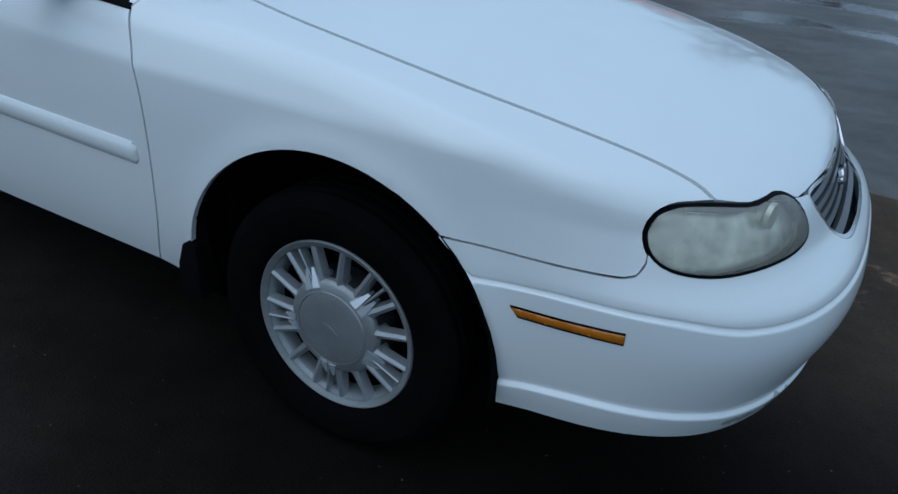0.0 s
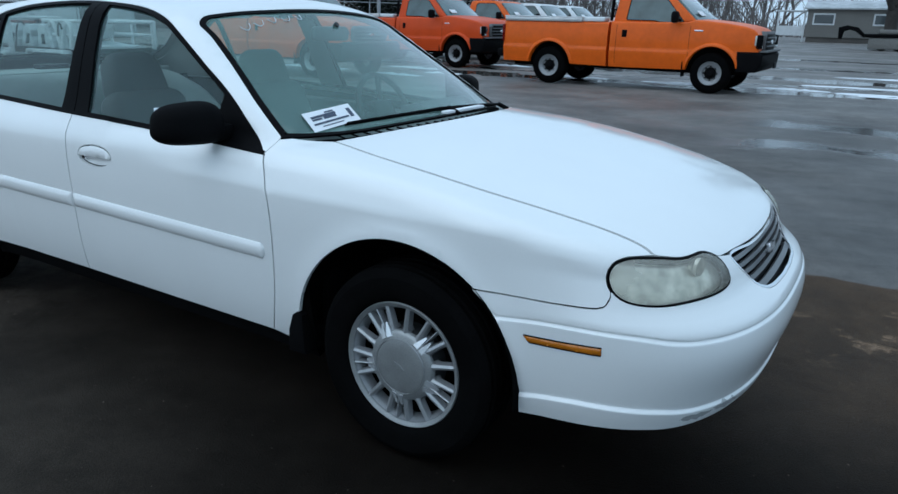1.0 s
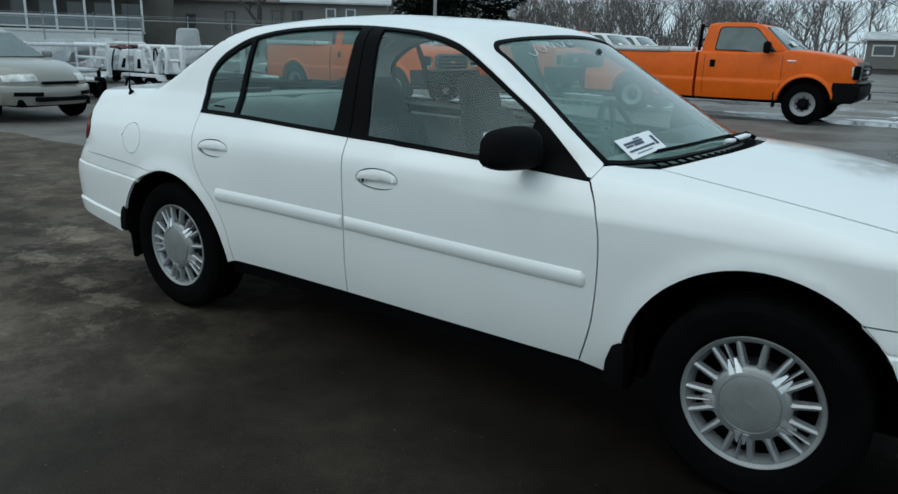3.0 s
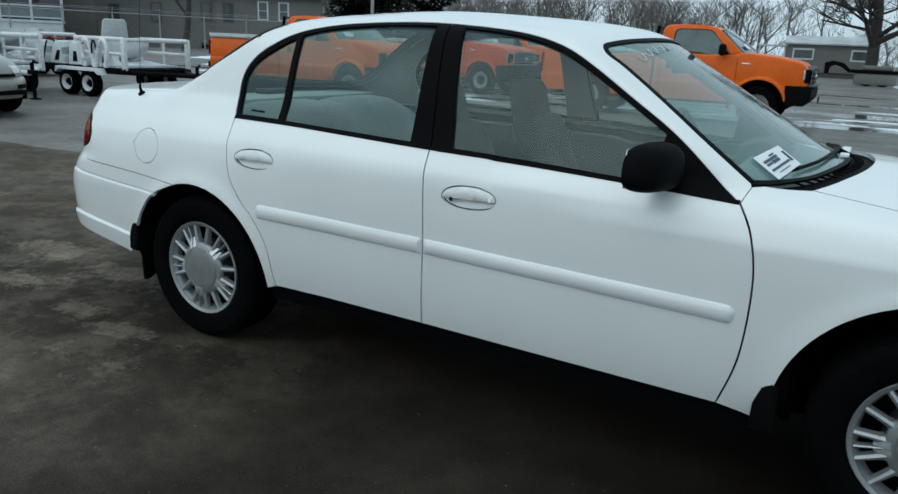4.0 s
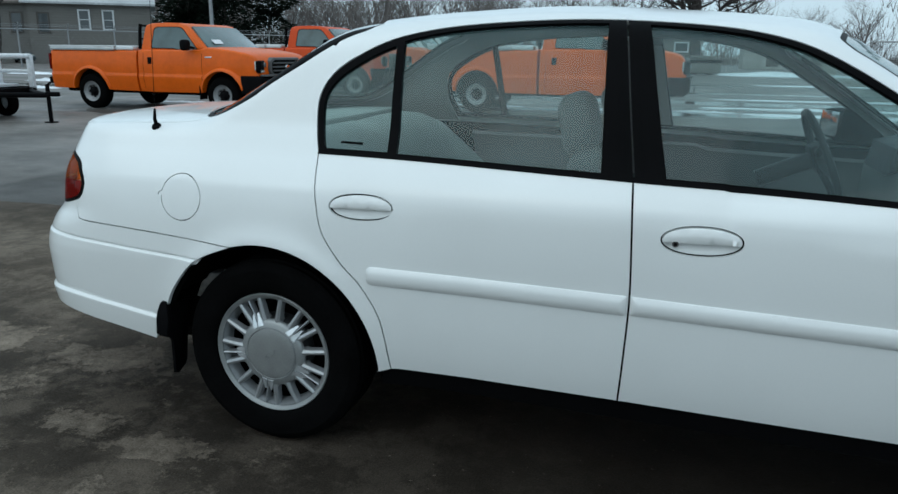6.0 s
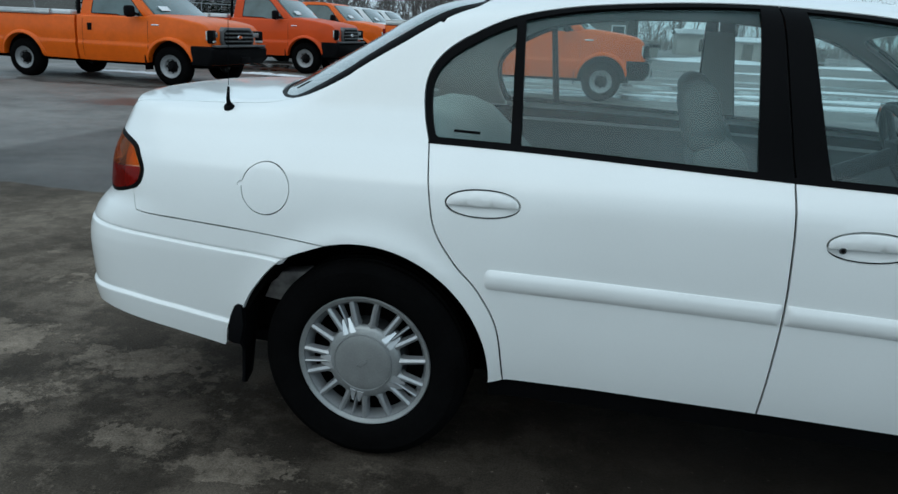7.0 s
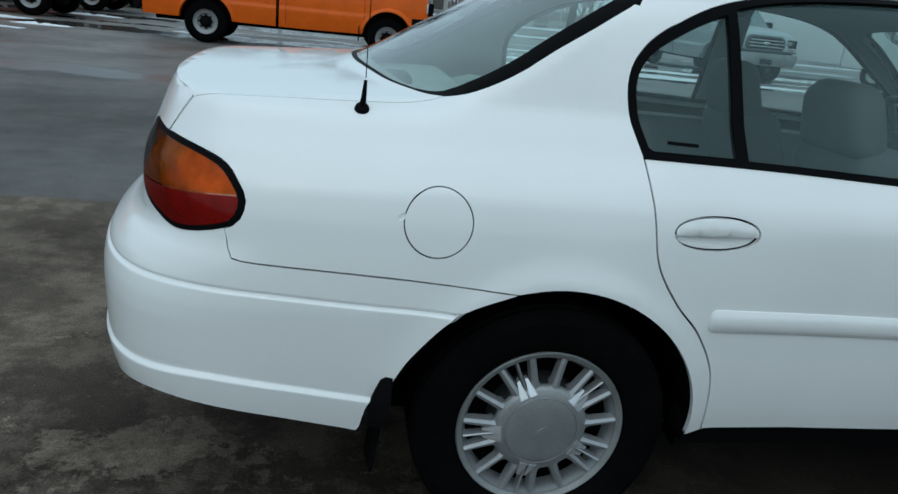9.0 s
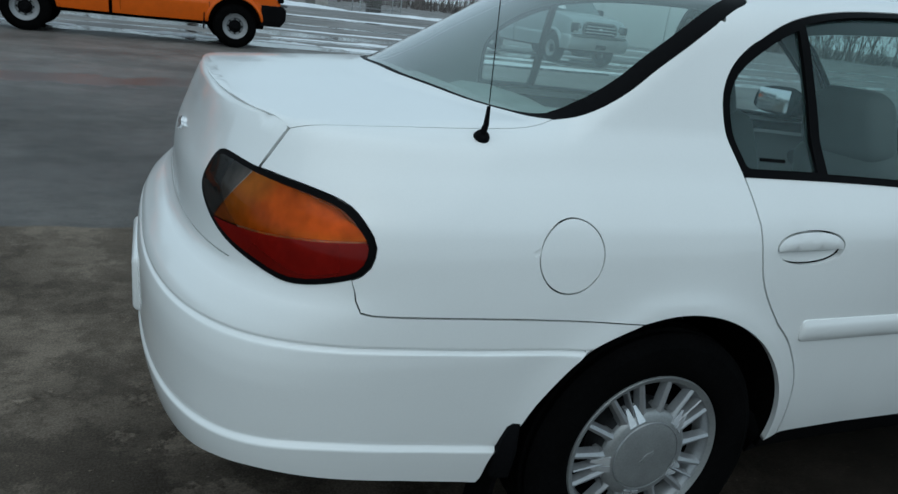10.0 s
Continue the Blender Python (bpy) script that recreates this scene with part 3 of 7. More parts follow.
# hood, roof, boot
cowl = [(0.955 + 0.150 * (1 - (y / 0.64) ** 2), y) for y in (-0.64, -0.5, -0.3, -0.1, 0.1, 0.3, 0.5, 0.64)]
nose_edge = [(2.045, -0.641), (2.098, -0.575), (2.130, -0.487), (2.160, -0.440), (2.181, -0.37), (2.207, -0.17), (2.213, 0), (2.207, 0.17), (2.181, 0.37),
             (2.160, 0.440), (2.130, 0.487), (2.098, 0.575), (2.045, 0.641)]
hood = joined(hood_seam, curve(by_top(nose_edge)), list(reversed(curve(by_top([(x, -y) for x, y in HOOD_SEAM])))), list(reversed(curve(by_top(cowl)))))
panel("hood", "side", shrink(hood, 0.003), WHITE, sedan, step=0.022)
far = lambda run: [(x, math.pi * ROUND - v) for x, v in reversed(run)]
screen_side = by_side([(0.797, 0.952), (0.66, 1.047), (0.50, 1.158), (0.36, 1.252), (0.285, 1.298)])
screen_near = curve(screen_side + by_top([(0.256, -0.545), (0.262, -0.50)]))
screen_top = curve(by_top([(0.262, -0.50), (0.31, -0.25), (0.325, 0), (0.31, 0.25), (0.262, 0.50)]))
screen_base = curve(by_top([(0.797, -0.732), (0.88, -0.62), (0.965, -0.45), (1.02, -0.22), (1.035, 0), (1.02, 0.22), (0.965, 0.45), (0.88, 0.62), (0.797, 0.732)]))
back_top = curve(by_top([(-1.085, -0.50), (-1.155, -0.25), (-1.175, 0), (-1.155, 0.25), (-1.085, 0.50)]))
back_near = curve(by_top([(-1.085, -0.50)]) + glass_side[0:1] + glass_side[3:])
back_base = curve(by_top([(-1.648, -0.664), (-1.703, -0.601), (-1.775, -0.441), (-1.83, -0.2), (-1.842, 0), (-1.83, 0.2), (-1.775, 0.441), (-1.703, 0.601), (-1.648, 0.664)]))
rail = [q for q in dlo_top if q[0] > -1.105]
a_foot = by_side([(0.80, 0.945)])
near_run = joined(by_side(C_CUT[::-1]), rail, a_foot, screen_near)
roof = joined(near_run, screen_top, far(near_run), far([q for q in back_near if q[0] > C_CUT[-1][0] + 0.005]), far(back_top), [q for q in back_near if q[0] > C_CUT[-1][0] + 0.005])
panel("roof", "side", roof, WHITE, sedan, step=0.03)
windscreen = joined(screen_near, screen_top, far(screen_near), list(reversed(screen_base)))
panel("windscreen", "side", windscreen, WIND_GLASS, sedan, "greenish windscreen with a paper sign behind it", step=0.045, lift=-0.006, depth=0.0)
panel("windscreen_seal", "side", windscreen, BLACK_TRIM, sedan, holes=[shrink(windscreen, 0.017)], lift=-0.001, depth=0.008)
rear_pane = joined(back_near, back_base, far(back_near), far(back_top))
panel("rear_window", "side", rear_pane, REAR_GLASS, sedan, "sloping greenish rear window", step=0.045, lift=-0.007, depth=0.0)
flanks = set(back_near) | set(far(back_near))
wide = [1.0 if q in flanks else 0.0 for q in rear_pane]
wide = [sum(wide[(i + k) % len(wide)] for k in range(-4, 5)) / 9 for i in range(len(wide))]
clear = [tuple(Vector(a) * w + Vector(b) * (1 - w)) for a, b, w in zip(shrink(rear_pane, 0.036), shrink(rear_pane, 0.013), wide)]
panel("rear_window_seal", "side", rear_pane, BLACK_TRIM, sedan, holes=[clear], lift=-0.003, depth=0.008)
panel("rear_window_trim", "side", rear_pane, HEADLINER, sedan, "grey inner trim round the rear window", holes=[shrink(rear_pane, 0.040)], lift=-0.020, depth=0.0)
lid_edge = [(-2.188, -0.640)] + [(lip_x(y), y) for y in (-0.59, -0.50, -0.35, -0.2, 0.0, 0.2, 0.35, 0.50, 0.59)] + [(-2.188, 0.640)]
lid = joined(lid_seam, curve(by_top(lid_edge)), far(lid_seam), list(reversed(back_base)))
panel("boot_lid", "side", shrink(lid, 0.0003), WHITE, sedan, "white boot lid", step=0.022)
edge3 = place("side", np.array(curve(by_top(lid_edge))))
inner_edge = run_of(tl, tail3, (-2.262, -0.69, 0.772), (-2.239, -0.636, 0.938))
face = joined(by_end([tuple(q) for q in edge3], TAIL_AXIS), [(-u, v) for u, v in reversed(inner_edge)],
              [(inner_edge[0][0] * -1 + 2 * inner_edge[0][0] * j / 30, 0.7625) for j in range(1, 30)],
              inner_edge)
face_gap = shrink(face, -0.001)
face_gap[0], face_gap[-1] = (face[0][0] - 0.0045, face[0][1]), (face[-1][0] - 0.0045, face[-1][1])
panel("boot_face", "rear", face_gap, WHITE, sedan, step=0.025)

# nose and tail
def crease_rows(kind, line, offsets):
    """Mesh rows that follow a crease round the nose or tail."""
    us = np.arange(-1.6, 1.601, 0.02)
    p = place(kind, np.stack([us, np.full(len(us), float(line(np.array(2.0 if kind == "front" else -2.0))))], 1))
    zs = line(p[:, 0])
    return [(lambda u, d=d: np.interp(u, us, zs) + d) for d in offsets]


lamp_far = [(-u, v) for u, v in lamp_loop]
GRILLE = [(2.184, -0.366, 0.708), (2.208, -0.17, 0.703), (2.214, 0.0, 0.701), (2.208, 0.17, 0.703), (2.184, 0.366, 0.708), (2.238, 0.315, 0.632), (2.281, 0.250, 0.588),
          (2.301, 0.10, 0.579), (2.303, 0.0, 0.578), (2.301, -0.10, 0.579), (2.281, -0.250, 0.588), (2.238, -0.315, 0.632)]
grille_loop = curve(by_end(GRILLE, NOSE_AXIS), closed=True)
half = by_end([(1.602, -0.828, 0.6170), (1.673, -0.82, 0.5465), (1.721, -0.80, 0.43), (1.738, -0.79, 0.346), (1.734, -0.775, 0.290), (1.731, -0.764, 0.258)], NOSE_AXIS)
low_run = by_end([(1.9, -0.742, 0.259), (2.06, -0.69, 0.263), (2.13, -0.63, 0.263), (2.20, -0.54, 0.270), (2.255, -0.40, 0.282)], NOSE_AXIS)
up_run = ends_of_side([(1.75, 0.6160), (1.85, 0.615), (1.945, 0.6165), (1.968, 0.6305), (1.9742, 0.650)], NOSE_AXIS) + by_end([(1.985, -0.75, 0.675), (2.046, -0.66, 0.742), (2.098, -0.578, 0.730), (2.132, -0.488, 0.730), (2.162, -0.442, 0.716), (2.183, -0.375, 0.706)], NOSE_AXIS)
near_half = joined(curve(half), curve(low_run))
nose = joined(near_half, [(-u, v) for u, v in reversed(near_half)], [(-u, v) for u, v in curve(up_run)], by_end(GRILLE[1:4][::-1], NOSE_AXIS), list(reversed(curve(up_run))))
panel("front_bumper", "front", nose, WHITE, sedan, "white moulded front bumper with scuffed lower lip", holes=[lamp_loop, lamp_far, grille_loop], step=0.02,
      rows=crease_rows("front", front_line, (0.010, 0.0065, 0.0045, 0.002, -0.0005, -0.003, -0.006, -0.010)) + crease_rows("front", front_lip, (0.010, 0.005, 0.002, 0.0, -0.003, -0.006, -0.009, -0.013)))
lens = panel("headlamp", "front", shrink(lamp_loop, 0.0065), LAMP_LENS, sedan, "hazed clear headlamp", step=0.02, lift=0.002, depth=0.0, mirror=True, swell=0.008)
for ob in lens:
    s = 1 if ob is lens[0] else -1
    loop = [(s * u, v) for u, v in lamp_loop]
    for nm, lp, mt, hl, kw in (("rim", shrink(loop, 0.001), BLACK_TRIM, [shrink(loop, 0.0058)], dict(lift=0.001, depth=0.02)),
                               ("reflector", shrink(loop, 0.004), LAMP_BED, [], dict(lift=-0.03, depth=0.0, step=0.025))):
        panel(nm, "front", lp, mt, sedan, holes=hl, **kw)[0].parent = ob
    for cu, cv, rr in ((0.49, 0.70, 0.026),):
        bm = bmesh.new()
        q = place("front", np.array([(s * cu, cv)]))[0]
        d = Vector((1, -0.25 * s, 0)).normalized()
        for j, (r0, b0) in enumerate(((rr, -0.012), (rr * 0.8, -0.028), (rr * 0.35, -0.04))):
            tube(bm, [Vector(q) + d * b0, Vector(q) + d * (b0 - 0.01)], r0, 24)
        part("bulb_bowl", bm, LAMP_BED, ob)
panel("grille", "front", grille_loop, BLACK_TRIM, sedan, "black grille with dark grey bars", lift=-0.028, depth=0.0)
grille = bpy.data.objects["grille"]
panel("surround", "front", shrink(grille_loop, 0.001), CHROME, sedan, holes=[shrink(grille_loop, 0.007)], lift=0.0, depth=0.02)[0].parent = grille
for i in range(5):
    z = 0.600 + 0.0225 * i
    us = [u for u, v in grille_loop if abs(v - z) < 0.02]
    w = max(us) - 0.012
    bar = [(-w + 2 * w * j / 24, z - 0.0058) for j in range(25)] + [(w - 2 * w * j / 24, z + 0.0058) for j in range(25)]
    panel("bar", "front", bar, BAR_GREY, sedan, lift=-0.006, depth=0.014, step=0.03)[0].parent = grille
badge = [(-0.055, 0.640), (-0.015, 0.640), (-0.015, 0.633), (0.015, 0.633), (0.015, 0.640), (0.055, 0.640), (0.062, 0.652), (0.018, 0.652), (0.018, 0.660), (-0.018, 0.660), (-0.018, 0.652), (-0.062, 0.652)]
panel("badge", "front", badge, CHROME, sedan, lift=0.006, depth=0.014, step=0.02)[0].parent = grille
SMEAR = glass_material("scuff_film", (1, 1, 1), 0.0, 0.42, (0.30, 0.30, 0.30))
for cu, cv, a_, b_ in ((0.52, 0.294, 0.060, 0.014), (0.42, 0.303, 0.065, 0.018)):
    blob = [(cu + a_ * math.cos(t) * (0.75 + 0.4 * noise.noise((cu * 9, t * 2, 1))), cv + b_ * math.sin(t) * (0.7 + 0.7 * noise.noise((t * 2.7, cu * 7, 2)))) for t in [2 * math.pi * i / 40 for i in range(40)]]
    panel("scuff", "front", blob, SMEAR, sedan, "grey scuff on the bumper lip", lift=0.0008, depth=0.0, step=0.008)
MARKER = [(1.757, 0.516), (1.775, 0.492), (1.972, 0.492), (1.972, 0.519), (1.86, 0.5165)]
marker_loop = by_side(MARKER)
marks = panel("side_marker", "side", marker_loop, BLACK_TRIM, sedan, "amber side marker lens in a thin dark border", lift=0.0015, depth=0.008, step=0.012, mirror=True)
lenses = panel("amber_lens", "side", shrink(marker_loop, 0.0036), AMBER, sedan, lift=0.002, depth=0.002, step=0.006, mirror=True, swell=0.0025)
for i in (0, 1):
    lenses[i].parent = marks[i]

tail_rows = crease_rows("rear", rear_line, (0.010, 0.0065, 0.0045, 0.002, -0.0005, -0.003, -0.006, -0.010)) + crease_rows("rear", rear_lip, (0.010, 0.005, 0.002, 0.0, -0.003, -0.006, -0.009, -0.013))
tail_half = by_end([(-1.474, -0.866, 0.6745), (-1.60, -0.869, 0.620), (-1.69, -0.86, 0.52), (-1.738, -0.85, 0.43), (-1.775, -0.848, 0.395), (-1.790, -0.835, 0.33), (-1.797, -0.832, 0.317)], TAIL_AXIS)
tail_low = by_end([(-1.97, -0.838, 0.352), (-2.196, -0.80, 0.385), (-2.30, -0.74, 0.382), (-2.37, -0.62, 0.362), (-2.41, -0.40, 0.355)], TAIL_AXIS)
tail_seam = curve(ends_of_side([(-1.711, 0.6930), (-1.895, 0.7050), (-2.060, 0.7138), (-2.0832, 0.723), (-2.0905, 0.740), (-2.0925, 0.757)], TAIL_AXIS))
tail_up = tail_seam + run_of(tl, tail3, (-2.092, -0.827, 0.782), (-2.262, -0.69, 0.772)) + [(inner_edge[0][0] * (1 - j / 12), 0.7585) for j in range(1, 12)]
th = joined(curve(tail_half), curve(tail_low))
tail_loop = joined(th, [(-u, v) for u, v in reversed(th)], [(-u, v) for u, v in tail_up], list(reversed(tail_up)))
panel("rear_bumper", "rear", tail_loop, WHITE, sedan, "white moulded rear bumper", step=0.02, rows=tail_rows)
inner = shrink(tl, 0.0115)
tails = panel("tail_lamp", "rear", shrink(tl, 0.001), BLACK_TRIM, sedan, "wraparound tail lamp, amber above red", holes=[inner], lift=0.001, depth=0.036, mirror=True, step=0.025)
beds = panel("reflector", "rear", shrink(tl, 0.004), LAMP_BED, sedan, lift=-0.035, depth=0.0, step=0.025, mirror=True)
for i in (0, 1):
    beds[i].parent = tails[i]
us = [u for u, v in inner]


def cut(loop, keep):
    """The part of a loop where keep(u, v) is positive."""
    out = []
    for i in range(len(loop)):
        a, b = loop[i - 1], loop[i]
        ka, kb = keep(*a), keep(*b)
        if (ka > 0) != (kb > 0):
            t = ka / (ka - kb)
            out.append((a[0] + (b[0] - a[0]) * t, a[1] + (b[1] - a[1]) * t))
        if kb > 0:
            out.append(b)
    return out


split = lambda u: 0.812 + 0.036 * (u - min(us)) / (max(us) - min(us))
smoke = lambda u, v: min(us) + 0.105 + (v - 0.86) * 0.75 - u
above = cut(inner, lambda u, v: v - split(u) - 0.0015)
for nm, mt, lp in (("amber_lens", AMBER_TAIL, cut(above, lambda u, v: -smoke(u, v))), ("red_lens", RED_TAIL, cut(inner, lambda u, v: split(u) - v - 0.0015)),
                   ("reverse_lens", SMOKE_TAIL, cut(above, lambda u, v: smoke(u, v) - 0.002))):
    pair = panel(nm, "rear", lp, mt, sedan, lift=0.002, depth=0.0, step=0.02, mirror=True)
    for i in (0, 1):
        pair[i].parent = tails[i]
rb = [(-0.050, 0.892), (-0.014, 0.892), (-0.014, 0.885), (0.014, 0.885), (0.014, 0.892), (0.050, 0.892), (0.058, 0.905), (0.018, 0.905), (0.018, 0.913), (-0.018, 0.913), (-0.018, 0.905), (-0.058, 0.905)]
panel("boot_badge", "rear", rb, CHROME, sedan, "small chrome badge", lift=0.008, depth=0.012, step=0.02)

# side windows
dlo = joined(side_belt, dlo_top)
nb = len(side_belt) - 2
pane_in = [a if i < nb else b for i, (a, b) in enumerate(zip(shrink(dlo, 0.010), shrink(dlo, 0.015)))]
v0 = 0.34
seam_x = lambda v: -0.246 - 0.18 * (v - v0)
front_pane = cut(cut(pane_in, lambda u, v: u + 0.161 + 0.248 * (v - v0)), lambda u, v: 0.52 + 0.2 * (v - v0) - u)
rear_glass = cut(cut(pane_in, lambda u, v: -0.334 - 0.066 * (v - v0) - u), lambda u, v: u + 0.940 + 0.10 * (v - v0))
quarter_glass = cut([a if i < nb else b for i, (a, b) in enumerate(zip(shrink(dlo, 0.012), shrink(dlo, 0.020)))], lambda u, v: -0.970 - 0.08 * (v - v0) - u)
front_frame = cut(dlo, lambda u, v: u - seam_x(v) - 0.0015)
rear_frame = cut(dlo, lambda u, v: seam_x(v) - 0.0015 - u)
ff = panel("window_frame", "side", shrink(front_frame, 0.001), BLACK_TRIM, sedan, "black front window frame", holes=[front_pane], lift=-0.002, depth=0.016, mirror=True)
rf = panel("window_frame", "side", shrink(rear_frame, 0.001), BLACK_TRIM, sedan, "black rear window frame", holes=[rear_glass, quarter_glass], lift=-0.002, depth=0.016, mirror=True)
for nm, lp, fr in (("window_pane", front_pane, ff), ("window_pane", rear_glass, rf), ("quarter_pane", quarter_glass, rf)):
    pr = panel(nm, "side", lp, SIDE_GLASS, sedan, step=0.05, lift=-0.011, depth=0.0, mirror=True)
    for i in (0, 1):
        pr[i].parent = fr[i]
        pr[i].visible_shadow = False
for nm in ("windscreen", "rear_window"):
    bpy.data.objects[nm].visible_shadow = False
belt_strip = list(side_belt) + [(u, v - 0.012) for u, v in reversed(side_belt)]
panel("belt_moulding", "side", [(u, v + 0.006) for u, v in belt_strip], BLACK_TRIM, sedan, lift=0.002, depth=0.01, step=0.02, mirror=True)
quarter_tag = by_side([(-1.135, 1.012), (-1.06, 1.010), (-1.06, 1.017), (-1.135, 1.019)])
panel("maker_mark", "side", quarter_tag, BLACK_TRIM, sedan, lift=-0.009, depth=0.001, step=0.02)

# rub strips along the doors
for x0, x1, dd in ((0.818, -0.224, doors), (-0.238, -1.006, rear_doors)):
    zc = lambda x: 0.596 + 0.0207 * (0.82 - x) - 0.005 * clip01((x + 0.24) / 1.06) - 0.003 * clip01((-0.24 - x) / 0.7)
    top = [(x0 + (x1 - x0) * i / 150, zc(x0 + (x1 - x0) * i / 150) + 0.0245) for i in range(151)]
    low = [(x, z - (0.053 if x0 > 0 else 0.056)) for x, z in reversed(top)]
    if x0 > 0:
        top[0], low[-1] = (x0 - 0.012, top[0][1]), (x0 - 0.012, low[-1][1])
        top.insert(0, (x0, top[0][1] - 0.012))
        low.append((x0, low[-1][1] + 0.012))
    else:
        zt, zl = top[-1][1], low[0][1]
        turn = [(x1 + 0.016 - 0.016 * math.sin(a), 0.016 * (1 - math.cos(a))) for a in (0.0, 0.5, 1.0, math.pi / 2)]
        top = [q for q in top if q[0] > x1 + 0.018] + [(x, zt - d) for x, d in turn]
        low = [(x, zl + d) for x, d in reversed(turn)] + [q for q in low if q[0] > x1 + 0.018]
    st = panel("rub_strip", "side", by_side(top + low), WHITE, sedan, "white protective strip", lift=0.003, depth=0.006, step=0.0085, mirror=True, swell=0.008)
    for i in (0, 1):
        st[i].parent = dd[i]

# black sills, underbody, wheel housings
sill = by_side([(0.968, 0.30), (0.5, 0.312), (-0.2, 0.33), (-0.975, 0.335), (-0.985, 0.232), (-0.2, 0.222), (0.968, 0.205)])
panel("sill", "side", sill, BLACK_PLASTIC, sedan, "black sill under the doors", lift=-0.022, depth=0.06, step=0.03, mirror=True)
# black sheets added behind the panels so that gaps read dark and block light
skin_loop = by_side([(0.99, 0.29), (0.99, 0.92), (0.5, 0.905), (-1.2, 0.96), (-2.0, 0.95), (-2.0, 0.40), (-1.75, 0.40), (-1.60, 0.63), (-1.36, 0.70), (-1.12, 0.63), (-0.975, 0.42), (-0.95, 0.30)])
panel("inner_skin", "side", skin_loop, UNDERBODY, sedan, lift=-0.019, depth=0.0, step=0.05, mirror=True)
wing_skin = by_side([(0.90, 0.27), (0.90, 0.90), (1.9, 0.78), (1.93, 0.62), (1.64, 0.60), (1.50, 0.70), (1.36, 0.725), (1.15, 0.68), (1.0, 0.55), (0.955, 0.40), (0.955, 0.27)])
panel("inner_skin", "side", wing_skin, UNDERBODY, sedan, lift=-0.019, depth=0.0, step=0.05, mirror=True)
trim_loop = by_side([(0.80, 0.36), (0.78, 0.885), (-0.2, 0.925), (-1.12, 0.945), (-1.10, 0.70), (-0.95, 0.45), (-0.9, 0.36)])
panel("door_trim", "side", trim_loop, CABIN, sedan, "grey inner door trim", lift=-0.065, depth=0.02, step=0.05, mirror=True)
panel("headliner", "side", roof, HEADLINER, sedan, "light grey headliner", lift=-0.024, depth=0.0, step=0.05)
c_trim = cut(quarter, lambda u, v: v - 0.345)
panel("pillar_trim", "side", c_trim, HEADLINER, sedan, lift=-0.024, depth=0.0, step=0.05, mirror=True)
panel("pillar_trim", "side", [(-0.17, 0.35), (-0.33, 0.35), (-0.35, 0.63), (-0.235, 0.63)], HEADLINER, sedan, lift=-0.03, depth=0.0, step=0.05, mirror=True)
bm = bmesh.new()
box(bm, (-0.05, 0, 0.235), (4.1, 1.16, 0.05), 0.02)
box(bm, (0, 0, 0.27), (1.9, 1.50, 0.06), 0.02)
box(bm, (1.75, 0, 0.30), (0.7, 1.1, 0.12), 0.03)
box(bm, (-1.95, 0, 0.36), (0.6, 1.25, 0.14), 0.03)
box(bm, (0.99, 0, 0.58), (0.03, 1.5, 0.64), 0.005)
box(bm, (-1.42, 0, 0.66), (0.03, 1.44, 0.62), 0.005)
part("underbody", bm, UNDERBODY, sedan)
for cx, cz, r in ARCHES:
    for s in (-1, 1):
        bm = bmesh.new()
        prev = None
        for i in range(25):
            a = radians(-6 + (192 if cx > 0 else 157) * i / 24)
            ring = [bm.verts.new((cx + (r + 0.004) * math.cos(a), s * w, cz + (r + 0.004) * math.sin(a))) for w in (0.838 if cx > 0 else min(0.860, 0.820 + 0.075 * math.sin(a)), 0.50)]
            if prev:
                bm.faces.new((prev[0], ring[0], ring[1], prev[1]))
            prev = ring
        back = [bm.verts.new((cx + r * math.cos(radians(-6 + 192 * i / 24)), s * 0.50, cz + r * math.sin(radians(-6 + 192 * i / 24)))) for i in range(25)]
        bm.faces.new(back)
        part("wheel_housing", bm, UNDERBODY, sedan)
# stained grey, its base raised to hold the light from underneath
SHIELD = material("grey_stained_shield", (0.42, 0.39, 0.365), 0.85, spread=0.4, grain=0.3, scale=30, blotch=10)
for s in (-1, 1):
    bm = bmesh.new()
    prism(bm, [(-1.745, 0.425), (-1.722, 0.478), (-1.690, 0.516), (-1.60, 0.528), (-1.59, 0.470), (-1.645, 0.452), (-1.672, 0.418)], 1, s * 0.69, s * 0.62, 0.008)
    part("arch_shield", bm, SHIELD, sedan, "stained grey shield inside the wheel arch")
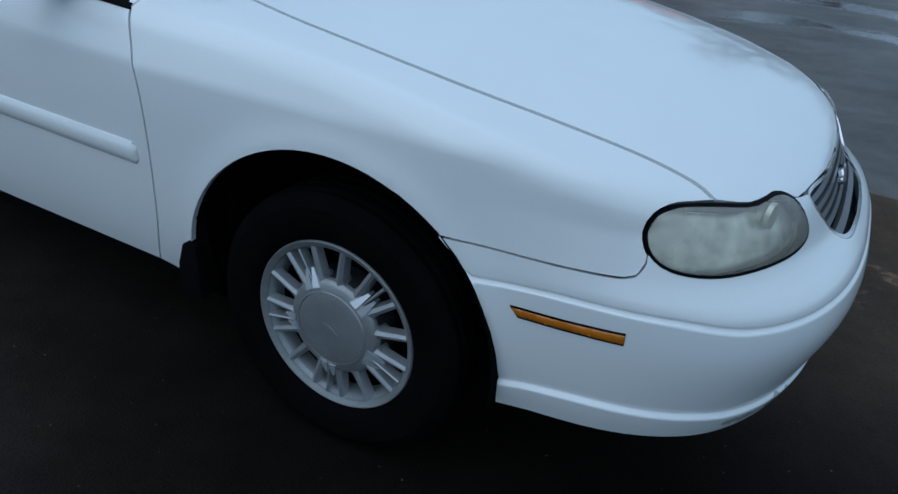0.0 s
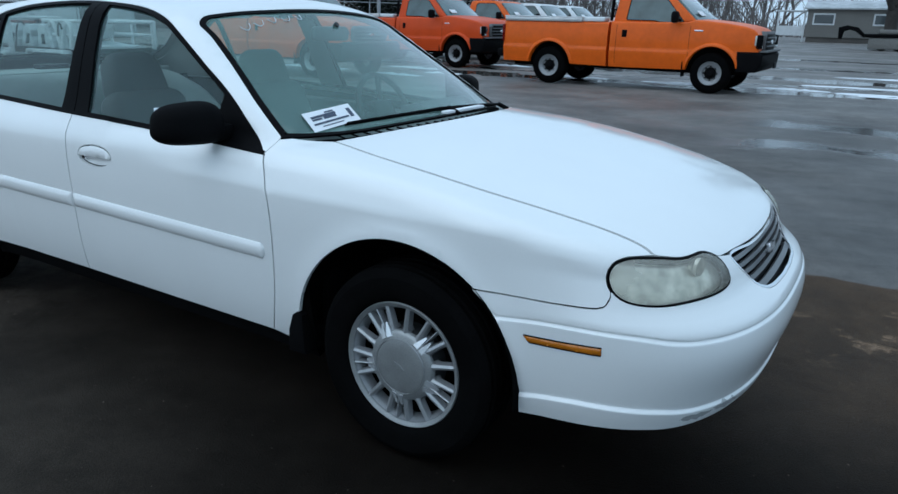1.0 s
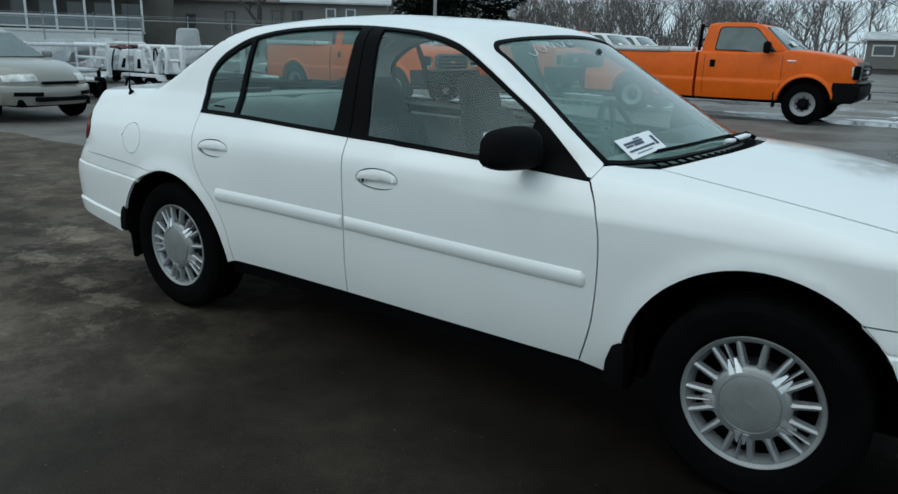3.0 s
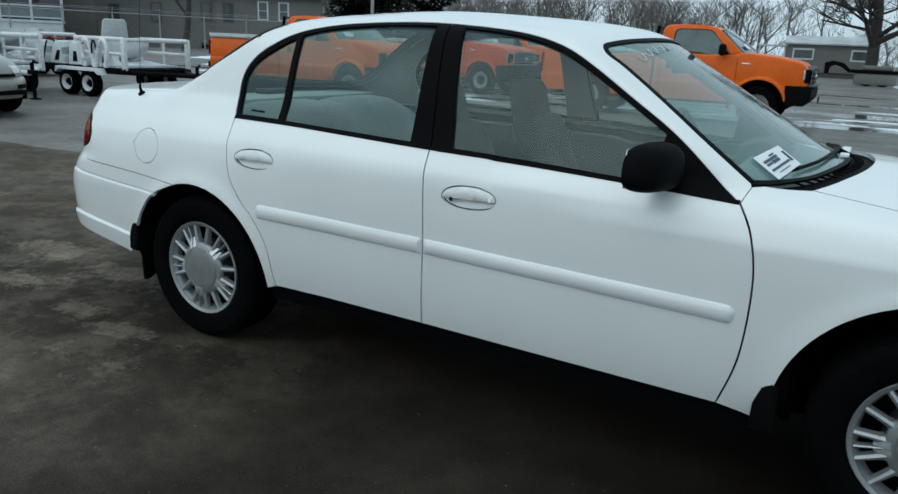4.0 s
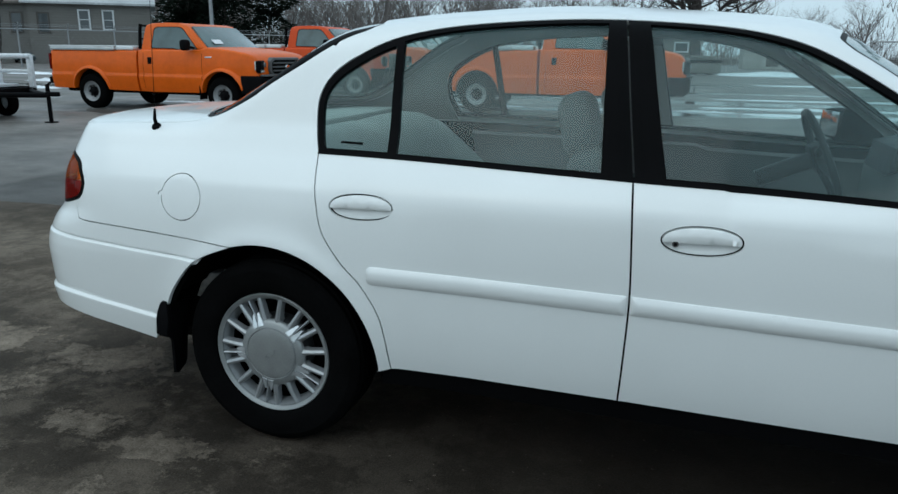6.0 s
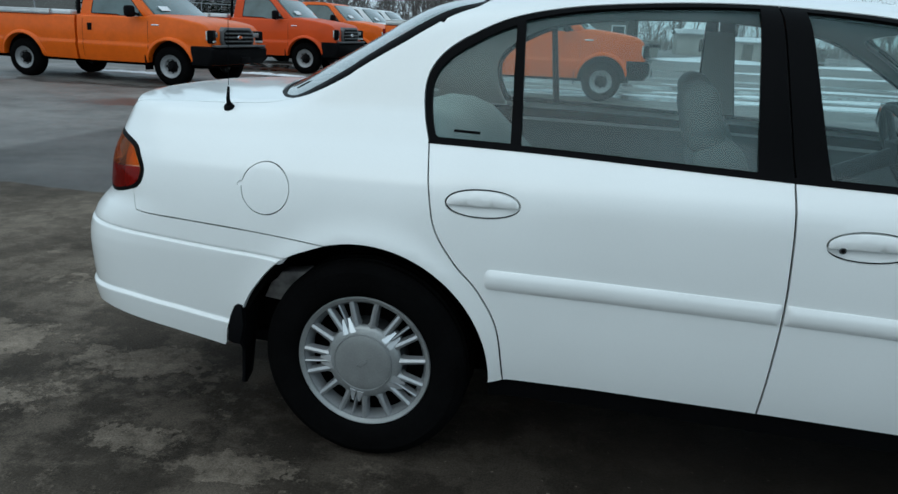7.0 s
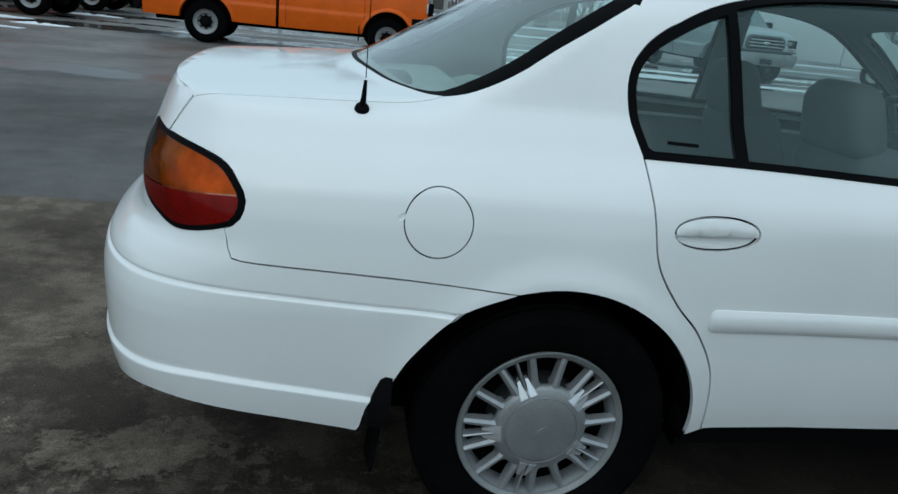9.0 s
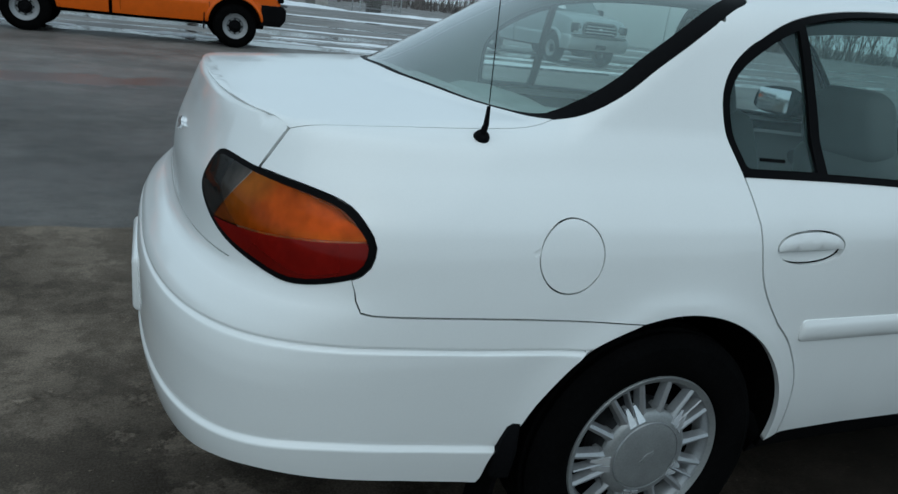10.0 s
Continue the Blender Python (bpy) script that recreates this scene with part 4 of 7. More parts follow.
# rear mud flaps: a hanging blade with an outer ear lapping the bumper's edge
for s in (-1, 1):
    bm = bmesh.new()
    pts = [(0.868, 0.455), (0.868, 0.36), (0.852, 0.338), (0.832, 0.31), (0.826, 0.24), (0.821, 0.183), (0.806, 0.178), (0.760, 0.190), (0.742, 0.200), (0.744, 0.30), (0.746, 0.40), (0.750, 0.437), (0.80, 0.447)]
    prism(bm, [(s * y, z) for y, z in pts], 0, -0.005, 0.005, 0.002)
    for v in bm.verts:
        v.co.x += -1.738 + 0.12 * (v.co.z - 0.45) + 0.012 * math.cos((abs(v.co.y) - 0.80) * 30)
    lobe = [(-1.728, 0.464), (-1.745, 0.466), (-1.756, 0.458), (-1.767, 0.430), (-1.776, 0.398), (-1.782, 0.345), (-1.765, 0.337), (-1.738, 0.335), (-1.729, 0.40)]
    prism(bm, lobe, 1, s * 0.871, s * 0.850, 0.004)
    part("mud_flap", bm, BLACK_PLASTIC, sedan, "black plastic mud flap")

for s in (-1, 1):
    bm = bmesh.new()
    prism(bm, [(0.900, 0.250), (0.904, 0.33), (0.922, 0.385), (0.950, 0.405), (0.967, 0.39), (0.974, 0.250)], 1, s * 0.845, s * 0.77, 0.008)
    part("mud_guard", bm, BLACK_PLASTIC, sedan, "black guard behind the front wheel")


SLOT_DARK = material("shaded_slot_grey", (0.03, 0.031, 0.033), 0.6, 0.2, spread=0.3, grain=0.2, scale=80)


def wheel_assembly(cx, side, steer=0.0):
    """A tyre with its silver slotted wheel cover."""
    bm = bmesh.new()
    prof = [(0.195, -0.09), (0.235, -0.100), (0.275, -0.103), (0.298, -0.096), (0.312, -0.080)]
    for o in (-0.055, -0.02, 0.02, 0.055):
        prof += [(0.316, o - 0.014), (0.316, o + 0.006), (0.308, o + 0.007), (0.308, o + 0.012)]
    prof += [(0.312, 0.082), (0.300, 0.097), (0.287, 0.102), (0.285, 0.1035), (0.272, 0.104), (0.245, 0.103), (0.228, 0.100), (0.216, 0.095), (0.205, 0.085), (0.195, 0.05)]
    lathe(bm, prof, 72)
    tyre = part("wheel", bm, RUBBER, sedan, "black tyre with a silver slotted wheel cover", smooth=32)
    bm = bmesh.new()
    lathe(bm, [(0.060, 0.02), (0.17, 0.01), (0.196, 0.03)], 48)
    part("rim_well", bm, UNDERBODY, tyre)
    bm = bmesh.new()
    lathe(bm, [(0.187, 0.066), (0.1885, 0.080), (0.191, 0.0855), (0.196, 0.0875), (0.2005, 0.0905), (0.2035, 0.0915), (0.206, 0.089), (0.207, 0.082), (0.204, 0.06)], 96)
    part("outer_ring", bm, SILVER_DULL, tyre)
    bm = bmesh.new()
    lathe(bm, [(0, 0.1005), (0.03, 0.1005), (0.06, 0.0995), (0.080, 0.0980), (0.0865, 0.0965), (0.0875, 0.094)], 72)
    part("centre_cap", bm, SILVER_DULL, tyre)
    bm = bmesh.new()
    lathe(bm, [(0.0872, 0.090), (0.0878, 0.0972), (0.0890, 0.0976), (0.0902, 0.0958), (0.0908, 0.090)], 72)
    part("cap_ring", bm, SILVER, tyre)
    bm = bmesh.new()
    w, h = 0.017, 0.0045
    prism(bm, [(-w, -h), (-h * 1.3, -h), (-h * 1.3, -h * 1.9), (h * 1.3, -h * 1.9), (h * 1.3, -h), (w, -h), (w + 0.005, h), (h * 1.7, h), (h * 1.7, h * 1.9), (-h * 1.7, h * 1.9), (-h * 1.7, h), (-w - 0.005, h)], 1, -0.1025, -0.099, 0.0006)
    part("cap_badge", bm, SILVER_DULL, tyre)
    # fifteen windows between radial bars; every third one is parted by a thin fin and has bright ramps at its foot
    bm = bmesh.new()
    lathe(bm, [(0.0905, 0.0945), (0.104, 0.0915), (0.112, 0.087), (0.1155, 0.081), (0.116, 0.074)], 90)
    part("inner_rim", bm, SILVER_DULL, tyre)
    # recess shade painted on: the slot walls are dark instead of silver
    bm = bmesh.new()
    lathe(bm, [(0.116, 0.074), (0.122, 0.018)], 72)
    part("slot_wall", bm, SLOT_DARK, tyre, "slot walls with their shade put into dark grey")
    bm = bmesh.new()
    lathe(bm, [(0.176, 0.040), (0.1808, 0.066), (0.1855, 0.0735), (0.1885, 0.0805)], 90)
    part("slot_ledge", bm, SILVER, tyre)

    def radial(name, h0, h1, a, b, z0, z1, angles, ridge, foot=0.002):
        bm = bmesh.new()
        vs = [bm.verts.new(c) for c in ((-h0, -z0, a), (0, -z0 - ridge, a), (h0, -z0, a), (h1, -z1, b), (0, -z1 - ridge, b), (-h1, -z1, b),
                                        (-h0 - foot, -0.064, a), (h0 + foot, -0.064, a), (h1 + foot, -0.064, b), (-h1 - foot, -0.064, b))]
        for f in ((0, 1, 4, 5), (1, 2, 3, 4), (0, 6, 7, 2, 1), (2, 7, 8, 3), (3, 8, 9, 5, 4), (5, 9, 6, 0)):
            bm.faces.new([vs[i] for i in f])
        first_ = part(name, bm, SILVER, tyre, smooth=20)
        for i, ang in enumerate(angles):
            ob = first_ if i == 0 else new(name, first_.data)
            ob.parent = tyre
            ob.rotation_euler = (0, radians(ang), 0)

    radial("bar", 0.0085, 0.0072, 0.108, 0.190, 0.0845, 0.0815, [24 * i for i in range(15)], 0.004, 0.004)
    radial("fin", 0.0022, 0.0030, 0.108, 0.188, 0.085, 0.085, [72 * i + 12 for i in range(5)], 0.002)
    # rounded webs in the inner corners of the windows
    bm = bmesh.new()
    for sx in (-1, 1):
        a = [bm.verts.new(c) for c in ((sx * 0.0075, -0.0835, 0.112), (sx * 0.0165, -0.0825, 0.1135), (sx * 0.0115, -0.0825, 0.1185), (sx * 0.0078, -0.0835, 0.127))]
        b = [bm.verts.new(v.co + Vector((0, 0.03, 0))) for v in a]
        bm.faces.new(a)
        for i in range(4):
            bm.faces.new((a[i], b[i], b[(i + 1) % 4], a[(i + 1) % 4]))
    web = part("web", bm, SILVER_DULL, tyre, smooth=0)
    for i in range(15):
        ob = web if i == 0 else new("web", web.data)
        ob.parent = tyre
        ob.rotation_euler = (0, radians(24 * i), 0)
    bm = bmesh.new()
    for sx in (-1, 1):
        w0 = [bm.verts.new(c) for c in ((sx * 0.0022, -0.0965, 0.0985), (sx * 0.0215, -0.0955, 0.0965), (sx * 0.0135, -0.0790, 0.139), (sx * 0.0065, -0.0790, 0.141))]
        bm.faces.new(w0)
        w1 = [bm.verts.new(v.co + Vector((0, 0.02, -0.002))) for v in w0]
        for i in range(4):
            bm.faces.new((w0[i], w1[i], w1[(i + 1) % 4], w0[(i + 1) % 4]))
    ramp_ = part("ramp", bm, CHROME_DULL, tyre, smooth=0)
    for i in range(5):
        ob = ramp_ if i == 0 else new("ramp", ramp_.data)
        ob.parent = tyre
        ob.rotation_euler = (0, radians(72 * i + 12), 0)
    tyre.matrix_basis = pose(cx, side * 0.745, 0.3155, 0, steer, 0 if side < 0 else 180)
    return tyre


for cx, rot in ((1.36, 30), (-1.36, -37)):
    for s in (-1, 1):
        wheel_assembly(cx, s, rot)

# door mirror, antenna
MIRROR = (0.530, -0.895, 0.990)
for s in (1, -1):
    bm = bmesh.new()
    bmesh.ops.create_uvsphere(bm, u_segments=28, v_segments=18, radius=1)
    for v in bm.verts:
        x, y, z = v.co
        q = lambda c, p: math.copysign(abs(c) ** p, c)
        y2, z2 = q(y, 0.62), q(z, 0.62)
        x2 = 0.072 * x if x > 0 else max(0.072 * x, -0.030)
        v.co = (MIRROR[0] + x2 + 0.05 * abs(y2 * 0.5 + 0.5) - 0.01, s * (MIRROR[1] + 0.112 * y2 * (1 - 0.1 * z2)), MIRROR[2] + 0.070 * z2 * (1 + 0.10 * y2))
    sh = part("door_mirror", bm, BLACK_PLASTIC, sedan, "black door mirror on a triangular mount")
    bm = bmesh.new()
    box(bm, (MIRROR[0] + 0.045, s * -0.80, MIRROR[2] - 0.035), (0.07, 0.10, 0.055), 0.015)
    part("arm", bm, BLACK_PLASTIC, sh)
    bm = bmesh.new()
    box(bm, (MIRROR[0] - 0.0165, s * MIRROR[1], MIRROR[2]), (0.004, 0.175, 0.11), 0.0015, Matrix.Rotation(radians(-12.6 * s), 4, "Z"))
    part("mirror_glass", bm, CHROME, sh)
bm = bmesh.new()
lathe(bm, [(0, 0.014), (0.008, 0.015), (0.015, 0.010), (0.017, 0.0), (0.015, -0.01)], 24)
bmesh.ops.rotate(bm, verts=bm.verts[:], cent=(0, 0, 0), matrix=Matrix.Rotation(radians(-38), 3, "X"))
tube(bm, [(0, 0, 0), (0.002, -0.012, 0.03), (0.004, -0.010, 0.065)], 0.008, 14, 0.0035)
for v in bm.verts:
    v.co += Vector((-1.828, -0.712, 1.025))
ant = part("antenna", bm, BLACK_PLASTIC, sedan, "black whip antenna on the rear quarter")
bm = bmesh.new()
tube(bm, [(-1.824, -0.722, 1.095), (-1.822, -0.700, 1.45), (-1.820, -0.672, 1.80)], 0.0011, 8, 0.0006)
part("mast", bm, BLACK_TRIM, ant)

# cowl, wipers, paper sign, snow on the cowl
cow = joined([(u, v) for u, v in screen_base], list(reversed(curve(by_top([(x + 0.004, y) for x, y in cowl])))))
for i in range(26):
    y = -0.56 + 1.12 * i / 25
    q = place("side", np.array(by_top([(1.075 - 0.19 * (y / 0.64) ** 2, y), (1.045 - 0.20 * (y / 0.64) ** 2, y)])))
    bm = bmesh.new()
    tube(bm, [Vector(p) + Vector((0, 0, -0.014)) for p in q], 0.0035, 5)
    part("cowl_rib", bm, BLACK_PLASTIC, sedan)
panel("cowl", "side", cow, BLACK_PLASTIC, sedan, "black cowl panel below the windscreen", lift=-0.020, depth=0.02, step=0.03)
for pts in (((0.90, -0.50, 0.965), (0.955, -0.30, 0.985), (0.985, -0.05, 0.995), (0.99, 0.02, 0.995)), ((0.99, 0.02, 0.995), (0.985, 0.3, 0.985), (0.95, 0.50, 0.972), (0.93, 0.56, 0.962))):
    bm = bmesh.new()
    q = [tuple(v) for v in place("side", np.array(by_top([(x - 0.004, y) for x, y, z in pts])))]
    q = curve([(x, y, z + 0.009) for x, y, z in q], 0.03)
    tube(bm, q, 0.0055, 8)
    tube(bm, [q[-1], (q[-1][0] + 0.05, q[-1][1], q[-1][2] - 0.02)], 0.010, 8)
    tube(bm, [(x - 0.012, y, z - 0.006) for x, y, z in q], 0.005, 6)
    part("wiper", bm, BLACK_TRIM, sedan, "black wiper resting on the windscreen")


def on_screen(loop_xy, lift):
    return [tuple(v + Vector((lift * 0.5, 0, lift * 0.86))) for v in map(Vector, place("side", np.array(by_top(loop_xy))))]


def sheet(name, corners, mat, parent=None, label=""):
    bm = bmesh.new()
    a = [bm.verts.new(c) for c in corners]
    b = [bm.verts.new(Vector(c) + Vector((-0.0008, 0, -0.0012))) for c in corners]
    bm.faces.new(a)
    bm.faces.new(list(reversed(b)))
    for i in range(len(a)):
        bm.faces.new((a[i], b[i], b[(i + 1) % len(a)], a[(i + 1) % len(a)]))
    return part(name, bm, mat, parent, label, smooth=0)


corner = [Vector(c) for c in on_screen([(0.776, -0.604), (0.821, -0.410), (0.898, -0.430), (0.859, -0.629)], 0.004)]
sign = sheet("paper_sign", corner, PAPER, None, "")
tagged(sign, "white printed paper sign fixed on the windscreen", "paper sign")
o, ex, ey = corner[3], corner[2] - corner[3], corner[0] - corner[3]
up = ex.cross(ey).normalized()
up = up if up.z > 0 else -up
for x0, y0, x1, y1 in ((0.10, 0.62, 0.62, 0.72), (0.10, 0.50, 0.30, 0.58), (0.34, 0.48, 0.60, 0.60), (0.42, 0.76, 0.60, 0.82), (0.08, 0.28, 0.82, 0.36), (0.22, 0.14, 0.66, 0.17), (0.86, 0.25, 0.93, 0.7)):
    sheet("print_bar", [o + ex * a + ey * b + up * 0.002 for a, b in ((x0, y0), (x1, y0), (x1, y1), (x0, y1))], INK, sign)
for i, (x, y, w) in enumerate(((0.345, -0.44, 0.05), (0.345, -0.37, 0.05), (0.345, -0.30, 0.04), (0.35, -0.23, 0.05), (0.352, -0.16, 0.03))):
    bm = bmesh.new()
    q = on_screen(curve([(x + 0.012, y - w / 2), (x + 0.035, y - w / 4), (x + 0.03, y + w / 5), (x + 0.008, y + w / 2)], 0.01), -0.002)
    tube(bm, q, 0.0018, 5)
    part("marker_stroke", bm, CHALK, sedan, "white marker scribble on the windscreen")
# lump of snow on the cowl, modelled as a paper-white bar
bm = bmesh.new()
q = on_screen([(0.96, -0.12), (1.0, 0.20)], 0.03)
box(bm, (1.01, 0.10, 0.985), (0.03, 0.30, 0.012), 0.004)
ob = part("paper_roll", bm, PAPER, None)
tagged(ob, "white lump of snow lying on the cowl", "paper")

# cabin
for y, sx in ((-0.37, -0.17), (0.37, -0.11)):
    seat = thing("front_seat", pose(sx, y, 0), "grey cloth bucket seat with headrest", "car seat", "front seats")
    bm = bmesh.new()
    box(bm, (0.22, 0, 0.44), (0.52, 0.50, 0.16), 0.05, seg=3)
    part("seat_cushion", bm, SEAT, seat)
    bm = bmesh.new()
    box(bm, (0, 0, 0), (0.15, 0.48, 0.60), 0.06, seg=4)
    for v in bm.verts:
        v.co.y *= 1 - 0.26 * max(0, v.co.z / 0.3) ** 1.6
        v.co.x += 0.03 * (abs(v.co.y) / 0.24) ** 2
    bmesh.ops.transform(bm, matrix=pose(-0.15, 0, 0.71, 0, -20, 0), verts=bm.verts[:])
    part("backrest", bm, SEAT, seat)
    bm = bmesh.new()
    box(bm, (0, 0, 0), (0.11, 0.30, 0.21), 0.054, seg=5)
    for v in bm.verts:
        v.co.y *= 1 - 0.9 * v.co.z - 14 * max(0, v.co.z) ** 2
    bmesh.ops.transform(bm, matrix=pose(-0.275, 0, 1.06, 0, -14, 0), verts=bm.verts[:])
    part("headrest", bm, SEAT, seat)
    bm = bmesh.new()
    for d in (-0.06, 0.06):
        tube(bm, [(-0.235, d, 0.95), (-0.262, d, 1.02)], 0.006, 8)
    part("headrest_post", bm, CHROME, seat)
    bm = bmesh.new()
    box(bm, (0.18, 0, 0.31), (0.40, 0.40, 0.12), 0.01)
    part("seat_base", bm, CABIN_DARK, seat)
bench = thing("rear_seat", pose(0, 0, 0), "grey cloth rear bench seat", "car seat")
bm = bmesh.new()
box(bm, (-0.74, 0, 0.44), (0.40, 1.36, 0.18), 0.06, seg=3)
part("seat_cushion", bm, BENCH, bench)
bm = bmesh.new()
rows = []
for i in range(29):
    y = -0.66 + 1.32 * i / 28
    side = clip01((abs(y) - 0.42) / 0.24)
    mid = math.exp(-(y / 0.06) ** 2)
    top, front = 1.015 - 0.10 * side**2.2 - 0.015 * mid, 0.10 * side**2 - 0.02 * mid
    rows.append([bm.verts.new((x, y, max(z, 0.735 if abs(y) > 0.46 else 0.0))) for x, z in ((-1.52, 0.60), (-1.50, 0.90 - 0.05 * side), (-1.46, top - 0.02), (-1.39, top), (-1.30, top - 0.005), (-1.22 + front * 0.4, top - 0.035), (-1.16 + front * 0.7, top - 0.10),
                                                      (-1.10 + front, top - 0.22), (-1.03 + front, 0.66), (-0.98 + front * 0.5, 0.52), (-1.1, 0.46))])
for a, b in zip(rows, rows[1:]):
    for k in range(len(a) - 1):
        bm.faces.new((a[k], a[k + 1], b[k + 1], b[k]))
bm.faces.new(rows[0])
bm.faces.new(list(reversed(rows[-1])))
part("backrest", bm, BENCH, bench, smooth=60)
bm = bmesh.new()
box(bm, (-1.64, 0, 1.0), (0.30, 1.30, 0.03), 0.01)
part("parcel_shelf", bm, SHELF, sedan, "grey parcel shelf with daylight put into its tone")
bm = bmesh.new()
box(bm, (-1.70, 0, 1.028), (0.08, 0.18, 0.026), 0.008)
part("brake_light", bm, CABIN_DARK, sedan, "dark high brake light on the shelf")
bm = bmesh.new()
prism(bm, [(0.66, 0.50), (0.62, 0.72), (0.63, 0.86), (0.68, 0.925), (0.80, 0.935), (0.95, 0.925), (0.985, 0.90), (0.98, 0.45)], 1, -0.70, 0.70, 0.02)
part("dashboard", bm, CABIN, sedan, "grey dashboard")
bm = bmesh.new()
prism(bm, [(0.60, 0.86), (0.62, 0.96), (0.72, 0.985), (0.82, 0.93)], 1, 0.20, 0.56, 0.015)
part("instrument_hood", bm, CABIN_DARK, sedan)
bm = bmesh.new()
prism(bm, [(0.62, 0.28), (0.62, 0.55), (0.30, 0.44), (-0.15, 0.42), (-0.15, 0.28)], 1, -0.10, 0.10, 0.02)
part("centre_console", bm, CABIN_DARK, sedan)
bm = bmesh.new()
wm = pose(0.41, 0.38, 0.90, 0, 66, 0)
ring = [wm @ Vector((0.185 * math.cos(t * math.pi / 24), 0.185 * math.sin(t * math.pi / 24), 0)) for t in range(49)]
tube(bm, ring, 0.0145, 10, cap=False)
bmesh.ops.remove_doubles(bm, verts=bm.verts[:], dist=0.002)
for a in (10, 170, 250, 290):
    tube(bm, [wm @ Vector((0.05 * math.cos(radians(a)), 0.05 * math.sin(radians(a)), -0.02)), wm @ Vector((0.18 * math.cos(radians(a)), 0.18 * math.sin(radians(a)), 0))], 0.014, 8)
box(bm, wm @ Vector((0, 0, -0.015)), (0.13, 0.15, 0.05), 0.02, m=wm.to_3x3().to_4x4())
tube(bm, [wm @ Vector((0, 0, -0.02)), wm @ Vector((0, 0, -0.25))], 0.035, 12)
part("steering_wheel", bm, CABIN_DARK, sedan, "dark steering wheel")
bm = bmesh.new()
box(bm, (0.40, 0.0, 1.265), (0.035, 0.22, 0.06), 0.015)
tube(bm, [(0.41, 0, 1.28), (0.44, 0, 1.305)], 0.012, 8)
part("interior_mirror", bm, CABIN_DARK, sedan)
bm = bmesh.new()
box(bm, (-2.456, 0, 0.52), (0.04, 0.36, 0.15), 0.018, seg=4)
part("plate_panel", bm, WHITE, sedan, "blank white panel on the rear bumper")

# ---- ground ----
GROUND = bpy.data.materials.new("wet_asphalt")
GROUND.use_nodes = True
gn, gl = GROUND.node_tree.nodes, GROUND.node_tree.links
pos = gn.new("ShaderNodeNewGeometry").outputs["Position"]
sep = gn.new("ShaderNodeSeparateXYZ")
gl.new(pos, sep.inputs[0])


def mth(op, a, b=None, c=None):
    n = gn.new("ShaderNodeMath")
    n.operation = op
    for i, v in enumerate((a, b, c)):
        if v is None:
            continue
        if isinstance(v, (int, float)):
            n.inputs[i].default_value = v
        else:
            gl.new(v, n.inputs[i])
    return n.outputs[0]


def noise_of(scale, detail=4, squash=(1, 1, 1), rough=0.55):
    mp = gn.new("ShaderNodeMapping")
    mp.inputs["Scale"].default_value = squash
    gl.new(pos, mp.inputs[0])
    n = gn.new("ShaderNodeTexNoise")
    n.inputs["Scale"].default_value, n.inputs["Detail"].default_value, n.inputs["Roughness"].default_value = scale, detail, rough
    gl.new(mp.outputs[0], n.inputs["Vector"])
    return n.outputs[0]


def ramped(v, a, b, lo=0.0, hi=1.0):
    n = gn.new("ShaderNodeMapRange")
    n.interpolation_type = "SMOOTHSTEP"
    for k, w in (("From Min", a), ("From Max", b), ("To Min", lo), ("To Max", hi)):
        n.inputs[k].default_value = w
    gl.new(v, n.inputs["Value"])
    return n.outputs[0]


X, Y = sep.outputs[0], sep.outputs[1]
wob = noise_of(0.45, 5)
wob2 = noise_of(1.6, 6, rough=0.65)
# standing water: long strips across the lot, with ragged ends
water = None
for yc, half, x0, x1 in ((14.5, 0.55, -9.0, 14.0), (18.6, 0.7, -30.0, 30.0), (16.4, 0.22, -14.0, 16.0), (24.0, 0.5, -20.0, 30.0), (31.0, 0.6, -2.0, 45.0), (8.7, 0.45, 0.8, 9.0), (6.8, 0.28, 0.8, 8.0), (9.9, 0.3, -13.0, -6.5), (7.4, 0.42, -8.5, -2.0)):
    d = mth("ABSOLUTE", mth("ADD", mth("SUBTRACT", Y, yc), mth("MULTIPLY", mth("SUBTRACT", wob, 0.5), 2.2)))
    d = mth("ADD", d, mth("MULTIPLY", mth("SUBTRACT", wob2, 0.5), 1.1))
    m = mth("MULTIPLY", ramped(d, half + 0.12, half - 0.12), mth("MULTIPLY", ramped(X, x0 - 0.6, x0 + 0.6), ramped(X, x1 + 0.6, x1 - 0.6)))
    water = m if water is None else mth("MAXIMUM", water, m)
